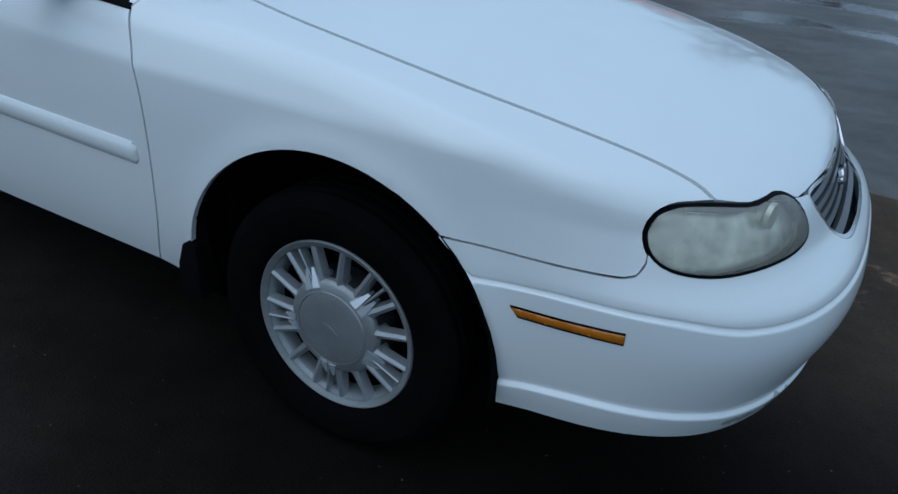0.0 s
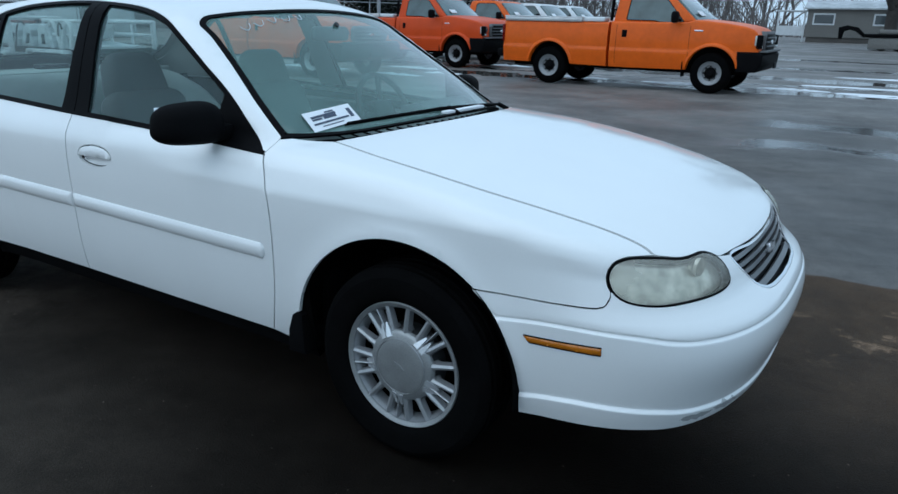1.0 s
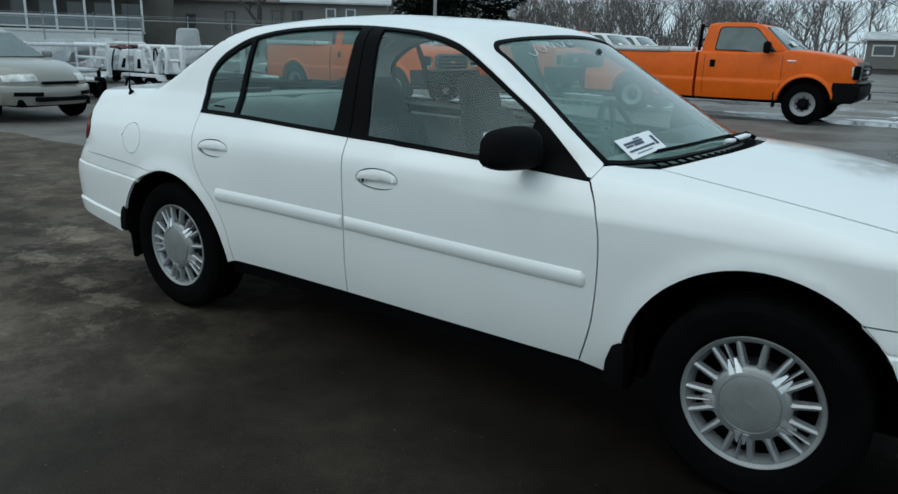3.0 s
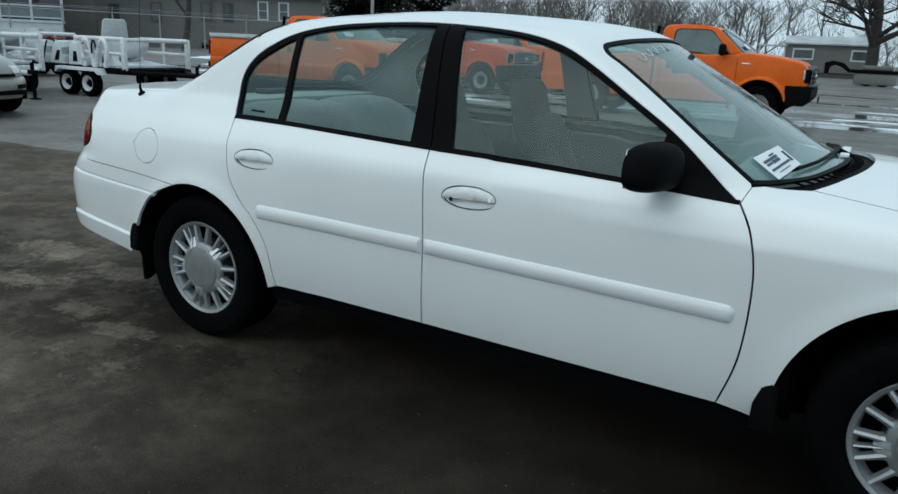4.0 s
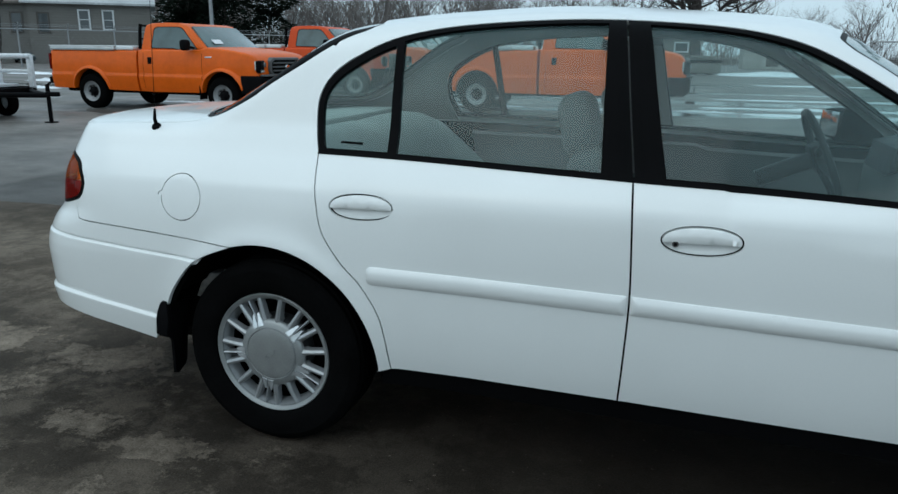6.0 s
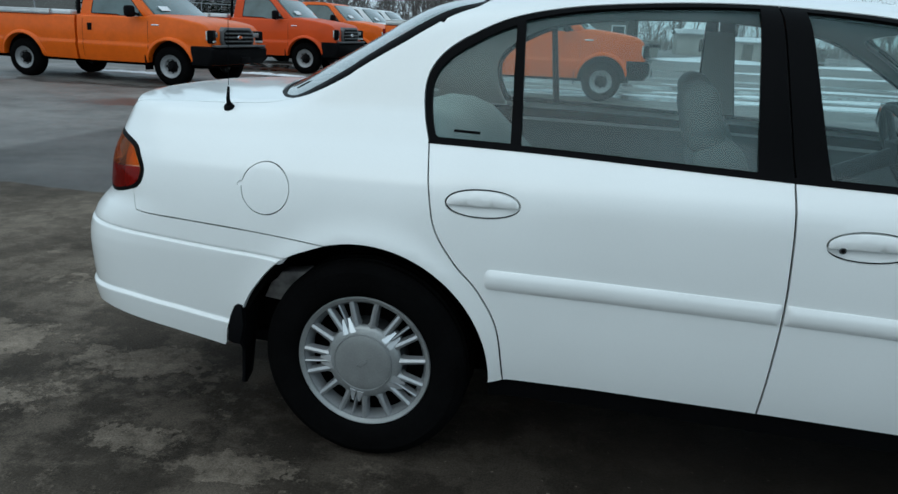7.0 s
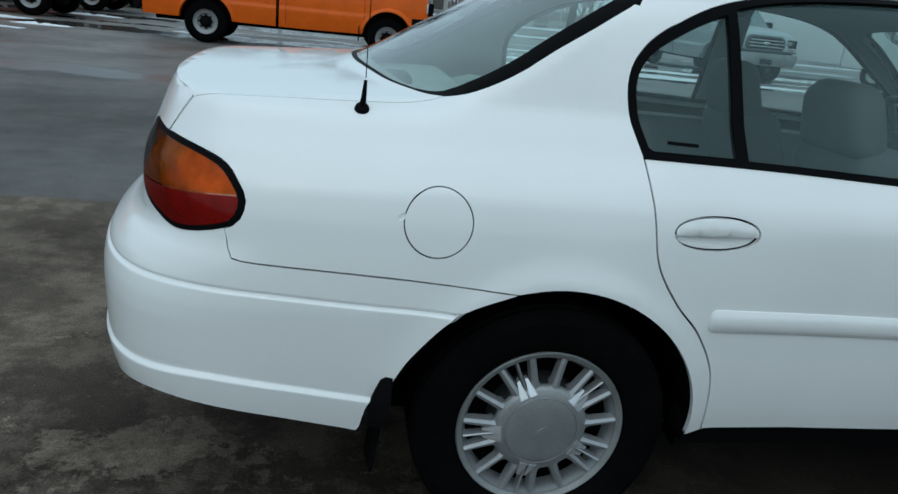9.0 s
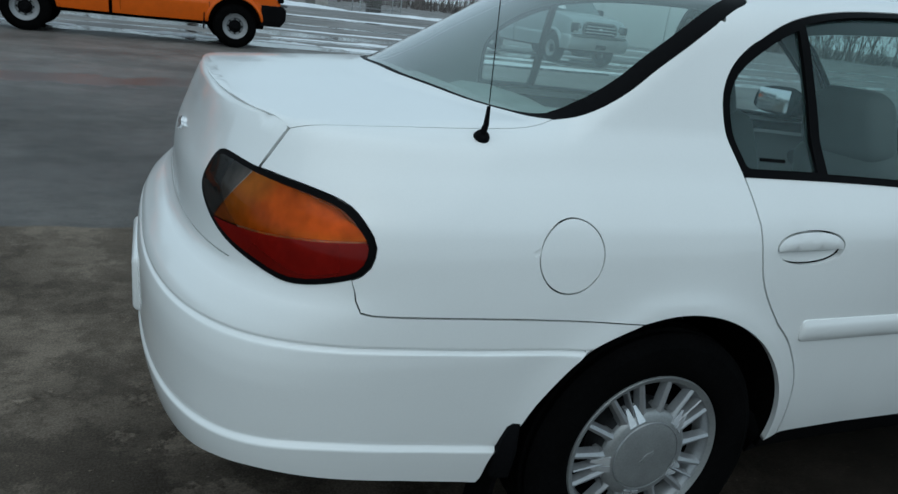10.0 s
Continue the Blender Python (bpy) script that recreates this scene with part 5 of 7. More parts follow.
# dry worn crust behind the car
crust = mth("MULTIPLY", ramped(noise_of(1.9, 12, rough=0.80), 0.545, 0.60), mth("MULTIPLY", ramped(X, -0.9, -1.6), ramped(mth("ABSOLUTE", mth("SUBTRACT", Y, -0.35)), 1.6, 0.7)))
for bx, by, ra, rb in ((-2.07, -0.95, 0.17, 0.09), (-2.38, -0.45, 0.30, 0.14), (-2.75, -0.85, 0.22, 0.10), (-2.25, -0.10, 0.20, 0.08), (-1.70, -1.00, 0.20, 0.09), (-3.1, -0.4, 0.3, 0.16)):
    dx = mth("DIVIDE", mth("SUBTRACT", X, bx), ra)
    dy = mth("DIVIDE", mth("SUBTRACT", Y, by), rb)
    rad = mth("ADD", mth("SQRT", mth("ADD", mth("MULTIPLY", dx, dx), mth("MULTIPLY", dy, dy))), mth("MULTIPLY", mth("SUBTRACT", noise_of(7.0, 8, rough=0.78), 0.5), 4.5))
    crust = mth("MAXIMUM", crust, mth("MULTIPLY", ramped(rad, 1.0, 0.8), 0.95))
crust2 = mth("MULTIPLY", ramped(noise_of(2.2, 8, rough=0.7), 0.56, 0.62), mth("MULTIPLY", ramped(X, 1.9, 2.4), ramped(mth("ABSOLUTE", mth("SUBTRACT", Y, 1.3)), 0.9, 0.4)))
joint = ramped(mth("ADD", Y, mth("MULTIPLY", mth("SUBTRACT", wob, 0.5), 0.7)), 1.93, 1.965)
tan_zone = mth("MULTIPLY", mth("MULTIPLY", ramped(X, -0.1, -2.1), ramped(X, -6.0, -3.6, 0.7, 1.0)), mth("SUBTRACT", 1.0, joint))
grain = noise_of(150, 3)
# brown mud film ahead of the car
mud = mth("MULTIPLY", mth("MULTIPLY", ramped(X, 1.0, 2.0), ramped(Y, -0.6, 0.6)), mth("SUBTRACT", 1.0, joint))
speck = ramped(noise_of(52, 2), 0.72, 0.745)
tone = mth("MULTIPLY", ramped(noise_of(0.8, 6), 0.3, 0.7, 0.7, 1.3), ramped(grain, 0.3, 0.7, 0.75, 1.25))
edge_x = mth("ADD", X, mth("MULTIPLY", mth("SUBTRACT", wob2, 0.5), 0.5))
fresh = mth("MULTIPLY", mth("MULTIPLY", ramped(X, -0.8, -2.2), ramped(edge_x, -6.45, -6.25)), ramped(Y, 6.9, 4.2))
# older, paler lane beyond the patch
old_lane = mth("MULTIPLY", mth("MULTIPLY", ramped(edge_x, -6.25, -6.45), joint), ramped(Y, 12.0, 7.0))
# paler past the joint; sky sheen growing with distance is put into the colour
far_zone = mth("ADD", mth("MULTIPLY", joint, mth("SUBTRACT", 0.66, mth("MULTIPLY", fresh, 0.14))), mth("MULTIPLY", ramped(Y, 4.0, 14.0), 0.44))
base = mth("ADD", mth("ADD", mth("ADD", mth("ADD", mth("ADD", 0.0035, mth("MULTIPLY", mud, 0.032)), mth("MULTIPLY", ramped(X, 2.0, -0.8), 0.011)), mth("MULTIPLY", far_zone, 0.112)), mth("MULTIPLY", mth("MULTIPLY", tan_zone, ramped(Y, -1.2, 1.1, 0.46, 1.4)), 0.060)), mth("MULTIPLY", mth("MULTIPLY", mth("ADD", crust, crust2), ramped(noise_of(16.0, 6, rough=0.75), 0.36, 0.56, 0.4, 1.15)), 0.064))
base = mth("ADD", base, mth("MULTIPLY", old_lane, 0.05))
# paler away from the flank: the car's dark reflection put into the ground colour
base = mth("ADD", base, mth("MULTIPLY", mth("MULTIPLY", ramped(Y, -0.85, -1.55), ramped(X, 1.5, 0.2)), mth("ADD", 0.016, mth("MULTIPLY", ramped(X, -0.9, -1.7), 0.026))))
mottle = mth("MULTIPLY", tan_zone, ramped(noise_of(3.0, 10, rough=0.76), 0.45, 0.57, -0.018, 0.022))
base = mth("MAXIMUM", mth("ADD", base, mottle), 0.003)
base = mth("MULTIPLY", base, tone)
base = mth("MULTIPLY", base, ramped(noise_of(5.0, 9, rough=0.78), 0.32, 0.68, 0.78, 1.22))
base = mth("ADD", base, mth("MULTIPLY", speck, 0.07))
base = mth("MULTIPLY", base, mth("SUBTRACT", 1.0, mth("MULTIPLY", water, 0.5)))
tint = gn.new("ShaderNodeVectorMath")
tint.operation = "SCALE"
hue = gn.new("ShaderNodeMix")
hue.data_type = "VECTOR"
hue.inputs[4].default_value, hue.inputs[5].default_value = (1.22, 1.0, 0.79), (1.5, 1.0, 0.62)
gl.new(mud, hue.inputs[0])
cool = gn.new("ShaderNodeMix")
cool.data_type = "VECTOR"
cool.inputs[5].default_value = (1.08, 1.0, 0.92)
gl.new(joint, cool.inputs[0])
gl.new(hue.outputs[1], cool.inputs[4])
gl.new(cool.outputs[1], tint.inputs[0])
gl.new(base, tint.inputs["Scale"])
gb = gn["Principled BSDF"]
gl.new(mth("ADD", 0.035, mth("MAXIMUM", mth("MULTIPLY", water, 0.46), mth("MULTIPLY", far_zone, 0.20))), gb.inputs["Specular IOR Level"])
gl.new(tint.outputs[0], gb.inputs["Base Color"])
damp = ramped(noise_of(0.55, 5, (0.5, 1, 1)), 0.35, 0.65, 0.42, 0.62)
rough = mth("ADD", damp, mth("MULTIPLY", tan_zone, 0.18))
rough = mth("ADD", mth("MULTIPLY", rough, mth("SUBTRACT", 1.0, water)), mth("MULTIPLY", water, mth("MULTIPLY", ramped(Y, 10.0, 12.0, 0.16, 0.05), ramped(X, 0.5, -1.0, 1.0, 1.9))))
gl.new(rough, gb.inputs["Roughness"])
bp = gn.new("ShaderNodeBump")
bp.inputs["Distance"].default_value = 0.004
gl.new(mth("ADD", grain, mth("MULTIPLY", crust, 1.2)), bp.inputs["Height"])
gl.new(mth("MULTIPLY", mth("SUBTRACT", 1.0, water), 0.7), bp.inputs["Strength"])
gl.new(bp.outputs[0], gb.inputs["Normal"])
gm = bmesh.new()
bmesh.ops.create_grid(gm, x_segments=4, y_segments=4, size=600)
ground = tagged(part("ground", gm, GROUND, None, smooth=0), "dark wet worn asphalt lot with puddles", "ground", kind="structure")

# ---- lot vehicles ----
ORANGE = material("orange_truck_paint", (0.66, 0.108, 0.001), 0.42, spread=0.08, grain=0.03, scale=12, coat=0.12)
RED_ORANGE = material("red_orange_truck_paint", (0.55, 0.062, 0.004), 0.5, spread=0.06, grain=0.03, scale=60, coat=0.12)
for m_ in (ORANGE, RED_ORANGE):
    m_.node_tree.nodes["Principled BSDF"].inputs["Specular IOR Level"].default_value = 0.22
FLEET_WHITE = material("white_fleet_paint", (0.66, 0.68, 0.69), 0.4, spread=0.05, grain=0.03, scale=60, coat=0.3)
SILVER_PAINT = material("silver_truck_paint", (0.36, 0.40, 0.41), 0.35, 0.4, spread=0.05, grain=0.03, scale=60, coat=0.4)
BEIGE = material("champagne_car_paint", (0.25, 0.245, 0.215), 0.32, 0.15, spread=0.05, grain=0.03, scale=60, coat=0.5)
STEEL = material("grey_steel_rim", (0.27, 0.275, 0.28), 0.5, 0.3, spread=0.15, grain=0.1, scale=40)
ALLOY_BOX = material("bright_tool_box", (0.55, 0.56, 0.56), 0.35, 0.8, spread=0.12, grain=0.1, scale=30)
TRUCK_GLASS = material("dark_vehicle_glass", (0.07, 0.105, 0.105), 0.06, spread=0.3, coat=0.6, blotch=2)
GRILLE_GREY = material("grey_grille_plastic", (0.085, 0.085, 0.085), 0.55, spread=0.2)
LAMP = material("vehicle_headlamp", (0.50, 0.52, 0.50), 0.2, 0.3, coat=0.5, spread=0.35, blotch=9)
LAMP_DIM = material("shaded_headlamp", (0.22, 0.23, 0.23), 0.2, 0.4, coat=0.5, spread=0.4, blotch=12)


def outline_with_arches(top, low_z, arches, x_rear, x_front):
    """A side outline: the run over the top from rear to front, then back along the underside with wheel openings."""
    pts = list(top) + [(x_front, low_z)]
    for cx, cz, r in sorted(arches, reverse=True):
        a0 = math.asin(max(-1, min(1, (low_z - cz) / r)))
        for i in range(15):
            a = a0 + (math.pi - 2 * a0) * i / 14
            pts.append((cx + r * math.cos(a), cz + r * math.sin(a)))
    pts.append((x_rear, low_z))
    return pts


def tyre_on(parent, x, y, r, wd, rim, holes=False):
    bm = bmesh.new()
    lathe(bm, [(r * 0.55, -wd / 2), (r * 0.8, -wd / 2 - 0.01), (r * 0.95, -wd / 2 + 0.01), (r, -wd / 2 + 0.04), (r, wd / 2 - 0.04), (r * 0.95, wd / 2 - 0.01), (r * 0.8, wd / 2 + 0.01), (r * 0.58, wd / 2)], 36)
    w = part("wheel", bm, RUBBER, parent)
    bm = bmesh.new()
    lathe(bm, [(0, wd / 2 - 0.03), (r * 0.14, wd / 2 - 0.03), (r * 0.17, wd / 2 - 0.06), (r * 0.34, wd / 2 - 0.07), (r * 0.40, wd / 2 - 0.03), (r * 0.52, wd / 2 - 0.02), (r * 0.58, wd / 2 + 0.008), (r * 0.60, wd / 2 - 0.02)], 36)
    part("rim", bm, rim, w)
    bm = bmesh.new()
    lathe(bm, [(0, wd / 2 + 0.004), (r * 0.13, wd / 2), (r * 0.17, wd / 2 - 0.02), (r * 0.20, wd / 2 - 0.05), (r * 0.29, wd / 2 - 0.056), (r * 0.30, wd / 2 - 0.07)], 24)
    part("hub", bm, BLACK_PLASTIC, w)
    if holes:
        first_ = None
        for i in range(8):
            ang = i * math.pi / 4
            if first_ is None:
                bm = bmesh.new()
                lathe(bm, [(0, 0.004), (r * 0.055, 0.004), (r * 0.062, -0.01)], 12)
                hole = first_ = part("vent_hole", bm, UNDERBODY, w)
            else:
                hole = new("vent_hole", first_.data)
                hole.parent = w
            hole.matrix_basis = pose(r * 0.36 * math.cos(ang), -wd / 2 + 0.058, r * 0.36 * math.sin(ang))
    w.matrix_basis = pose(x, y, r, 0, 0, 0 if y < 0 else 180)
    return w


def truck_skin(bm, x0, x1, tops, halves, arch):
    """A shell of body sections from x0 to x1, with rounded shoulders, a side crease and one wheel opening with a soft flare."""
    cx, cz, r = arch
    xs = sorted(set([x0 + (x1 - x0) * i / 44 for i in range(45)] + [cx - r * math.cos(math.pi * i / 16) for i in range(17)]))
    rings = []
    for x in xs:
        zt, w = float(ramp(x, tops)), float(ramp(x, halves))
        zl = 0.43 + 0.03 * abs(x) / 3
        if abs(x - cx) < r:
            zl = max(zl, cz + math.sqrt(max(0, r * r - (x - cx) ** 2)))
        ring, rad = [], 0.05
        for i in range(30):
            z = zl + (zt - rad - zl) * i / 29
            y = w - 0.045 * max(0, (0.93 - z) / 0.45) ** 2 - 0.045 * max(0, (z - 0.95) / 0.4) ** 2 + 0.024 * float(clip01((0.815 - z) / 0.035))
            ring.append((y, z))
        y0 = ring[-1][0]
        for i in range(1, 7):
            q = i * math.pi / 12
            ring.append((y0 - rad * (1 - math.cos(q)), zt - rad + rad * math.sin(q)))
        y1 = ring[-1][0]
        ring += [(y1 * 0.6, zt + 0.018), (0.0, zt + 0.026)]
        rings.append([bm.verts.new((x, -y, z)) for y, z in ring] + [bm.verts.new((x, y, z)) for y, z in reversed(ring[:-1])])
    for p, q in zip(rings, rings[1:]):
        for i in range(len(p) - 1):
            bm.faces.new((p[i], p[i + 1], q[i + 1], q[i]))
    bm.faces.new(rings[0])
    bm.faces.new(list(reversed(rings[-1])))


def pickup_truck(m, paint, label, group="", rack=1.88, boxes=True, bright=False):
    """A full-size regular-cab pickup with a long bed; the front axle stands at x = 1.74, the rear one at -1.74."""
    t = thing("pickup_truck", m, label, "pickup truck", group)
    bm = bmesh.new()
    hood_top = [(-0.37, 1.345), (1.15, 1.36), (1.38, 1.405), (1.8, 1.37), (2.2, 1.315), (2.42, 1.26), (2.52, 1.19), (2.58, 1.09)]
    truck_skin(bm, -0.37, 2.58, hood_top, [(-0.37, 0.985), (1.6, 0.985), (2.2, 0.965), (2.40, 0.935), (2.58, 0.88)], (1.74, 0.42, 0.49))
    part("cab_body", bm, paint, t, smooth=50)
    bm = bmesh.new()
    truck_skin(bm, -2.89, -0.43, [(-2.89, 1.325), (-0.43, 1.325)], [(-2.89, 0.95), (-2.81, 0.98), (-0.43, 0.98)], (-1.74, 0.42, 0.49))
    part("bed", bm, paint, t, smooth=50)
    bm = bmesh.new()
    roofp = [(-0.36, 1.32), (-0.29, 1.82), (-0.25, 1.885), (-0.14, 1.915), (0.28, 1.93), (0.58, 1.92), (0.74, 1.89), (0.83, 1.835), (1.38, 1.36)]
    prism(bm, roofp, 1, -0.90, 0.90, 0.045)
    lean = lambda z: 0.902 * (1 - 0.15 * max(0, (z - 1.32) / 0.66))
    for v in bm.verts:
        v.co.y *= 1 - 0.15 * max(0, (v.co.z - 1.32) / 0.66)
    part("cab_roof", bm, paint, t)
    for s in (-1, 1):
        for grow, off, nm, mt in ((0.020, 0.002, "window_seal", BLACK_TRIM), (0.0, 0.006, "side_window", TRUCK_GLASS)):
            bm = bmesh.new()
            pts = [(-0.04, 1.39), (-0.06, 1.42), (-0.02, 1.77), (0.01, 1.81), (0.08, 1.825), (0.58, 1.825), (0.67, 1.81), (0.74, 1.76), (1.09, 1.39), (1.09, 1.36), (1.04, 1.345), (0.62, 1.36), (0.52, 1.385)]
            pts = [(0.52 + (x - 0.52) * (1 + grow / 0.5), 1.60 + (z - 1.60) * (1 + grow / 0.25)) for x, z in pts]
            a = [bm.verts.new((x, s * (lean(z) + off), z)) for x, z in pts]
            b = [bm.verts.new((x, s * (lean(z) - 0.03), z)) for x, z in pts]
            bm.faces.new(a)
            for i in range(len(pts)):
                bm.faces.new((a[i], b[i], b[(i + 1) % len(pts)], a[(i + 1) % len(pts)]))
            part(nm, bm, mt, t, smooth=0)
        bm = bmesh.new()
        box(bm, (0.98, s * 1.09, 1.45), (0.13, 0.24, 0.23), 0.06, seg=3)
        tube(bm, [(1.04, s * 0.90, 1.39), (1.01, s * 1.06, 1.42)], 0.025, 8)
        part("door_mirror", bm, BLACK_PLASTIC, t)
        bm = bmesh.new()
        box(bm, (-0.07, s * 0.972, 1.11), (0.11, 0.03, 0.15), 0.012)
        part("door_handle", bm, BLACK_PLASTIC, t)
        for xx in (-0.24, 1.27):
            bm = bmesh.new()
            tube(bm, [(xx, s * (0.984 - 0.045 * max(0, (0.93 - z) / 0.45) ** 2 - 0.045 * max(0, (z - 0.95) / 0.4) ** 2 + 0.024 * float(clip01((0.815 - z) / 0.035))), z) for z in [0.5 + 0.02 * i for i in range(40)]], 0.004, 6)
            part("door_gap", bm, BLACK_TRIM, t)
        turn = Matrix.Rotation(radians(-20 * s), 4, "Z")
        bm = bmesh.new()
        box(bm, (2.535, s * 0.755, 1.02), (0.12, 0.36, 0.26), 0.03, turn)
        lamp = part("headlamp", bm, BLACK_TRIM, t)
        bm = bmesh.new()
        box(bm, (2.596, s * 0.70, 1.06), (0.02, 0.15, 0.10), 0.009, turn, 3)
        part("lens", bm, LAMP_DIM, lamp)
        bm = bmesh.new()
        box(bm, (2.527, s * 0.880, 1.04), (0.08, 0.07, 0.19), 0.02, turn, 3)
        part("corner_lens", bm, LAMP, lamp)
        bm = bmesh.new()
        box(bm, (2.580, s * 0.760, 0.925), (0.05, 0.30, 0.05), 0.015, turn, 3)
        part("indicator", bm, LAMP, lamp)
        bm = bmesh.new()
        box(bm, (-2.89, s * 0.93, 1.06), (0.06, 0.10, 0.36), 0.015)
        part("tail_lamp", bm, RED_TAIL, t)
        if boxes:
            bm = bmesh.new()
            box(bm, (-1.94, s * 0.80, 1.365), (1.84, 0.34, 0.09), 0.012)
            chest = part("tool_box", bm, ALLOY_BOX, t)
            bm = bmesh.new()
            box(bm, (-1.94, s * 0.79, 1.421), (1.88, 0.38, 0.022), 0.008)
            box(bm, (-0.78, s * 0.78, 1.38), (0.50, 0.30, 0.10), 0.03)
            part("box_lid", bm, FLEET_WHITE, chest, "pale lid")
        bm = bmesh.new()
        box(bm, (1.44, s * 0.968, 1.20), (0.17, 0.02, 0.03), 0.004)
        part("side_badge", bm, CHROME, t)
    bm = bmesh.new()
    rows = []
    for i in range(7):
        f = i / 6
        rows.append([bm.verts.new((0.85 + 0.53 * f + 0.03 + (0.16 * f + 0.02) * (1 - u * u), u * (0.705 + 0.145 * f), 1.85 - 0.475 * f + 0.012 * (1 - u * u))) for u in (-1, -0.75, -0.5, -0.25, 0, 0.25, 0.5, 0.75, 1)])
    for a, b in zip(rows, rows[1:]):
        for i in range(8):
            bm.faces.new((a[i], a[i + 1], b[i + 1], b[i]))
    rim = rows[0] + [r[-1] for r in rows[1:]] + rows[-1][-2::-1] + [r[0] for r in rows[-2:0:-1]]
    low = [bm.verts.new(v.co + Vector((-0.09, 0, -0.06))) for v in rim]
    for i in range(len(rim)):
        bm.faces.new((rim[i], low[i], low[(i + 1) % len(rim)], rim[(i + 1) % len(rim)]))
    part("windscreen", bm, TRUCK_GLASS, t, smooth=30)
    bm = bmesh.new()
    prism(bm, [(-0.52, 0.83), (-0.585, 0.95), (-0.56, 1.14), (-0.44, 1.215), (0.44, 1.215), (0.56, 1.14), (0.585, 0.95), (0.52, 0.83)], 0, 2.42, 2.635, 0.03)
    g = part("grille", bm, GRILLE_GREY, t)
    bm = bmesh.new()
    prism(bm, [(-0.46, 0.87), (-0.52, 0.96), (-0.50, 1.11), (-0.41, 1.165), (0.41, 1.165), (0.50, 1.11), (0.52, 0.96), (0.46, 0.87)], 0, 2.60, 2.640, 0.004)
    part("grille_opening", bm, BLACK_TRIM, g)
    for z, w in ((0.935, 0.98), (1.015, 1.02), (1.095, 0.96)):
        bm = bmesh.new()
        box(bm, (2.648, 0, z), (0.03, w, 0.030), 0.010)
        part("grille_bar", bm, ALLOY_BOX if bright else GRILLE_GREY, g)
    bm = bmesh.new()
    lathe(bm, [(0, 0.02), (0.07, 0.018), (0.09, 0.0)], 20)
    bmesh.ops.transform(bm, matrix=pose(2.662, 0, 1.015, 0, 0, 90), verts=bm.verts[:])
    for v in bm.verts:
        v.co.z = 1.015 + (v.co.z - 1.015) * 0.5
    part("badge", bm, CHROME, g)
    bm = bmesh.new()
    prism(bm, [(2.30, 0.45), (2.30, 0.83), (2.70, 0.83), (2.77, 0.77), (2.76, 0.58), (2.66, 0.45)], 1, -1.0, 1.0, 0.03)
    for v in bm.verts:
        v.co.x -= 0.10 * max(0, (abs(v.co.y) - 0.6) / 0.4) ** 2
    bump = part("front_bumper", bm, ALLOY_BOX if bright else BLACK_PLASTIC, t)
    bm = bmesh.new()
    box(bm, (2.66, 0, 0.84), (0.12, 1.75, 0.04), 0.012)
    part("top_pad", bm, GRILLE_GREY, bump)
    bm = bmesh.new()
    box(bm, (2.775, 0.0, 0.56), (0.02, 0.34, 0.12), 0.006)
    part("plate_bracket", bm, BLACK_TRIM, bump)
    bm = bmesh.new()
    a = [bm.verts.new(c) for c in ((1.32, -0.66, 1.465), (1.35, -0.42, 1.465), (1.26, -0.42, 1.55), (1.23, -0.66, 1.55))]
    b = [bm.verts.new(v.co + Vector((0.004, 0, 0.006))) for v in a]
    for v in a + b:
        v.co += Vector((0.06, 0, 0.02))
    bm.faces.new(b)
    for i in range(4):
        bm.faces.new((a[i], b[i], b[(i + 1) % 4], a[(i + 1) % 4]))
    part("paper_notice", bm, PAPER, t, "white paper on the windscreen")
    bm = bmesh.new()
    box(bm, (-3.0, 0, 0.62), (0.14, 1.8, 0.16), 0.03)
    part("rear_bumper", bm, BLACK_PLASTIC, t)
    bm = bmesh.new()
    box(bm, (-0.2, 0, 0.48), (5.0, 1.5, 0.22), 0.03)
    box(bm, (1.74, 0, 0.75), (0.98, 1.7, 0.55), 0.03)
    box(bm, (-1.74, 0, 0.75), (0.98, 1.7, 0.55), 0.03)
    part("chassis", bm, UNDERBODY, t)
    for x in (1.74, -1.74):
        for s in (-1, 1):
            bm = bmesh.new()
            rings = []
            for i in range(33):
                a = radians(4 + 172 * i / 32)
                lip = float(clip01(min(i, 32 - i) / 6)) ** 0.5
                rings.append([bm.verts.new((x + r * math.cos(a), s * (y - 0.05 * (1 - lip) * (y > 0.95)), 0.42 + r * math.sin(a))) for r, y in ((0.486, 0.88), (0.486, 1.015), (0.494, 1.026), (0.512, 1.026), (0.538, 1.012), (0.566, 0.978), (0.580, 0.93))])
            for p, q in zip(rings, rings[1:]):
                for k in range(6):
                    bm.faces.new((p[k], p[k + 1], q[k + 1], q[k]))
            part("arch_flare", bm, paint, t, smooth=50)
            tyre_on(t, x, s * 0.86, 0.395, 0.24, STEEL, True)
            if x > 0:
                bm = bmesh.new()
                box(bm, (x - 0.56, s * 0.88, 0.45), (0.02, 0.22, 0.30), 0.006)
                part("mud_flap", bm, BLACK_PLASTIC, t)
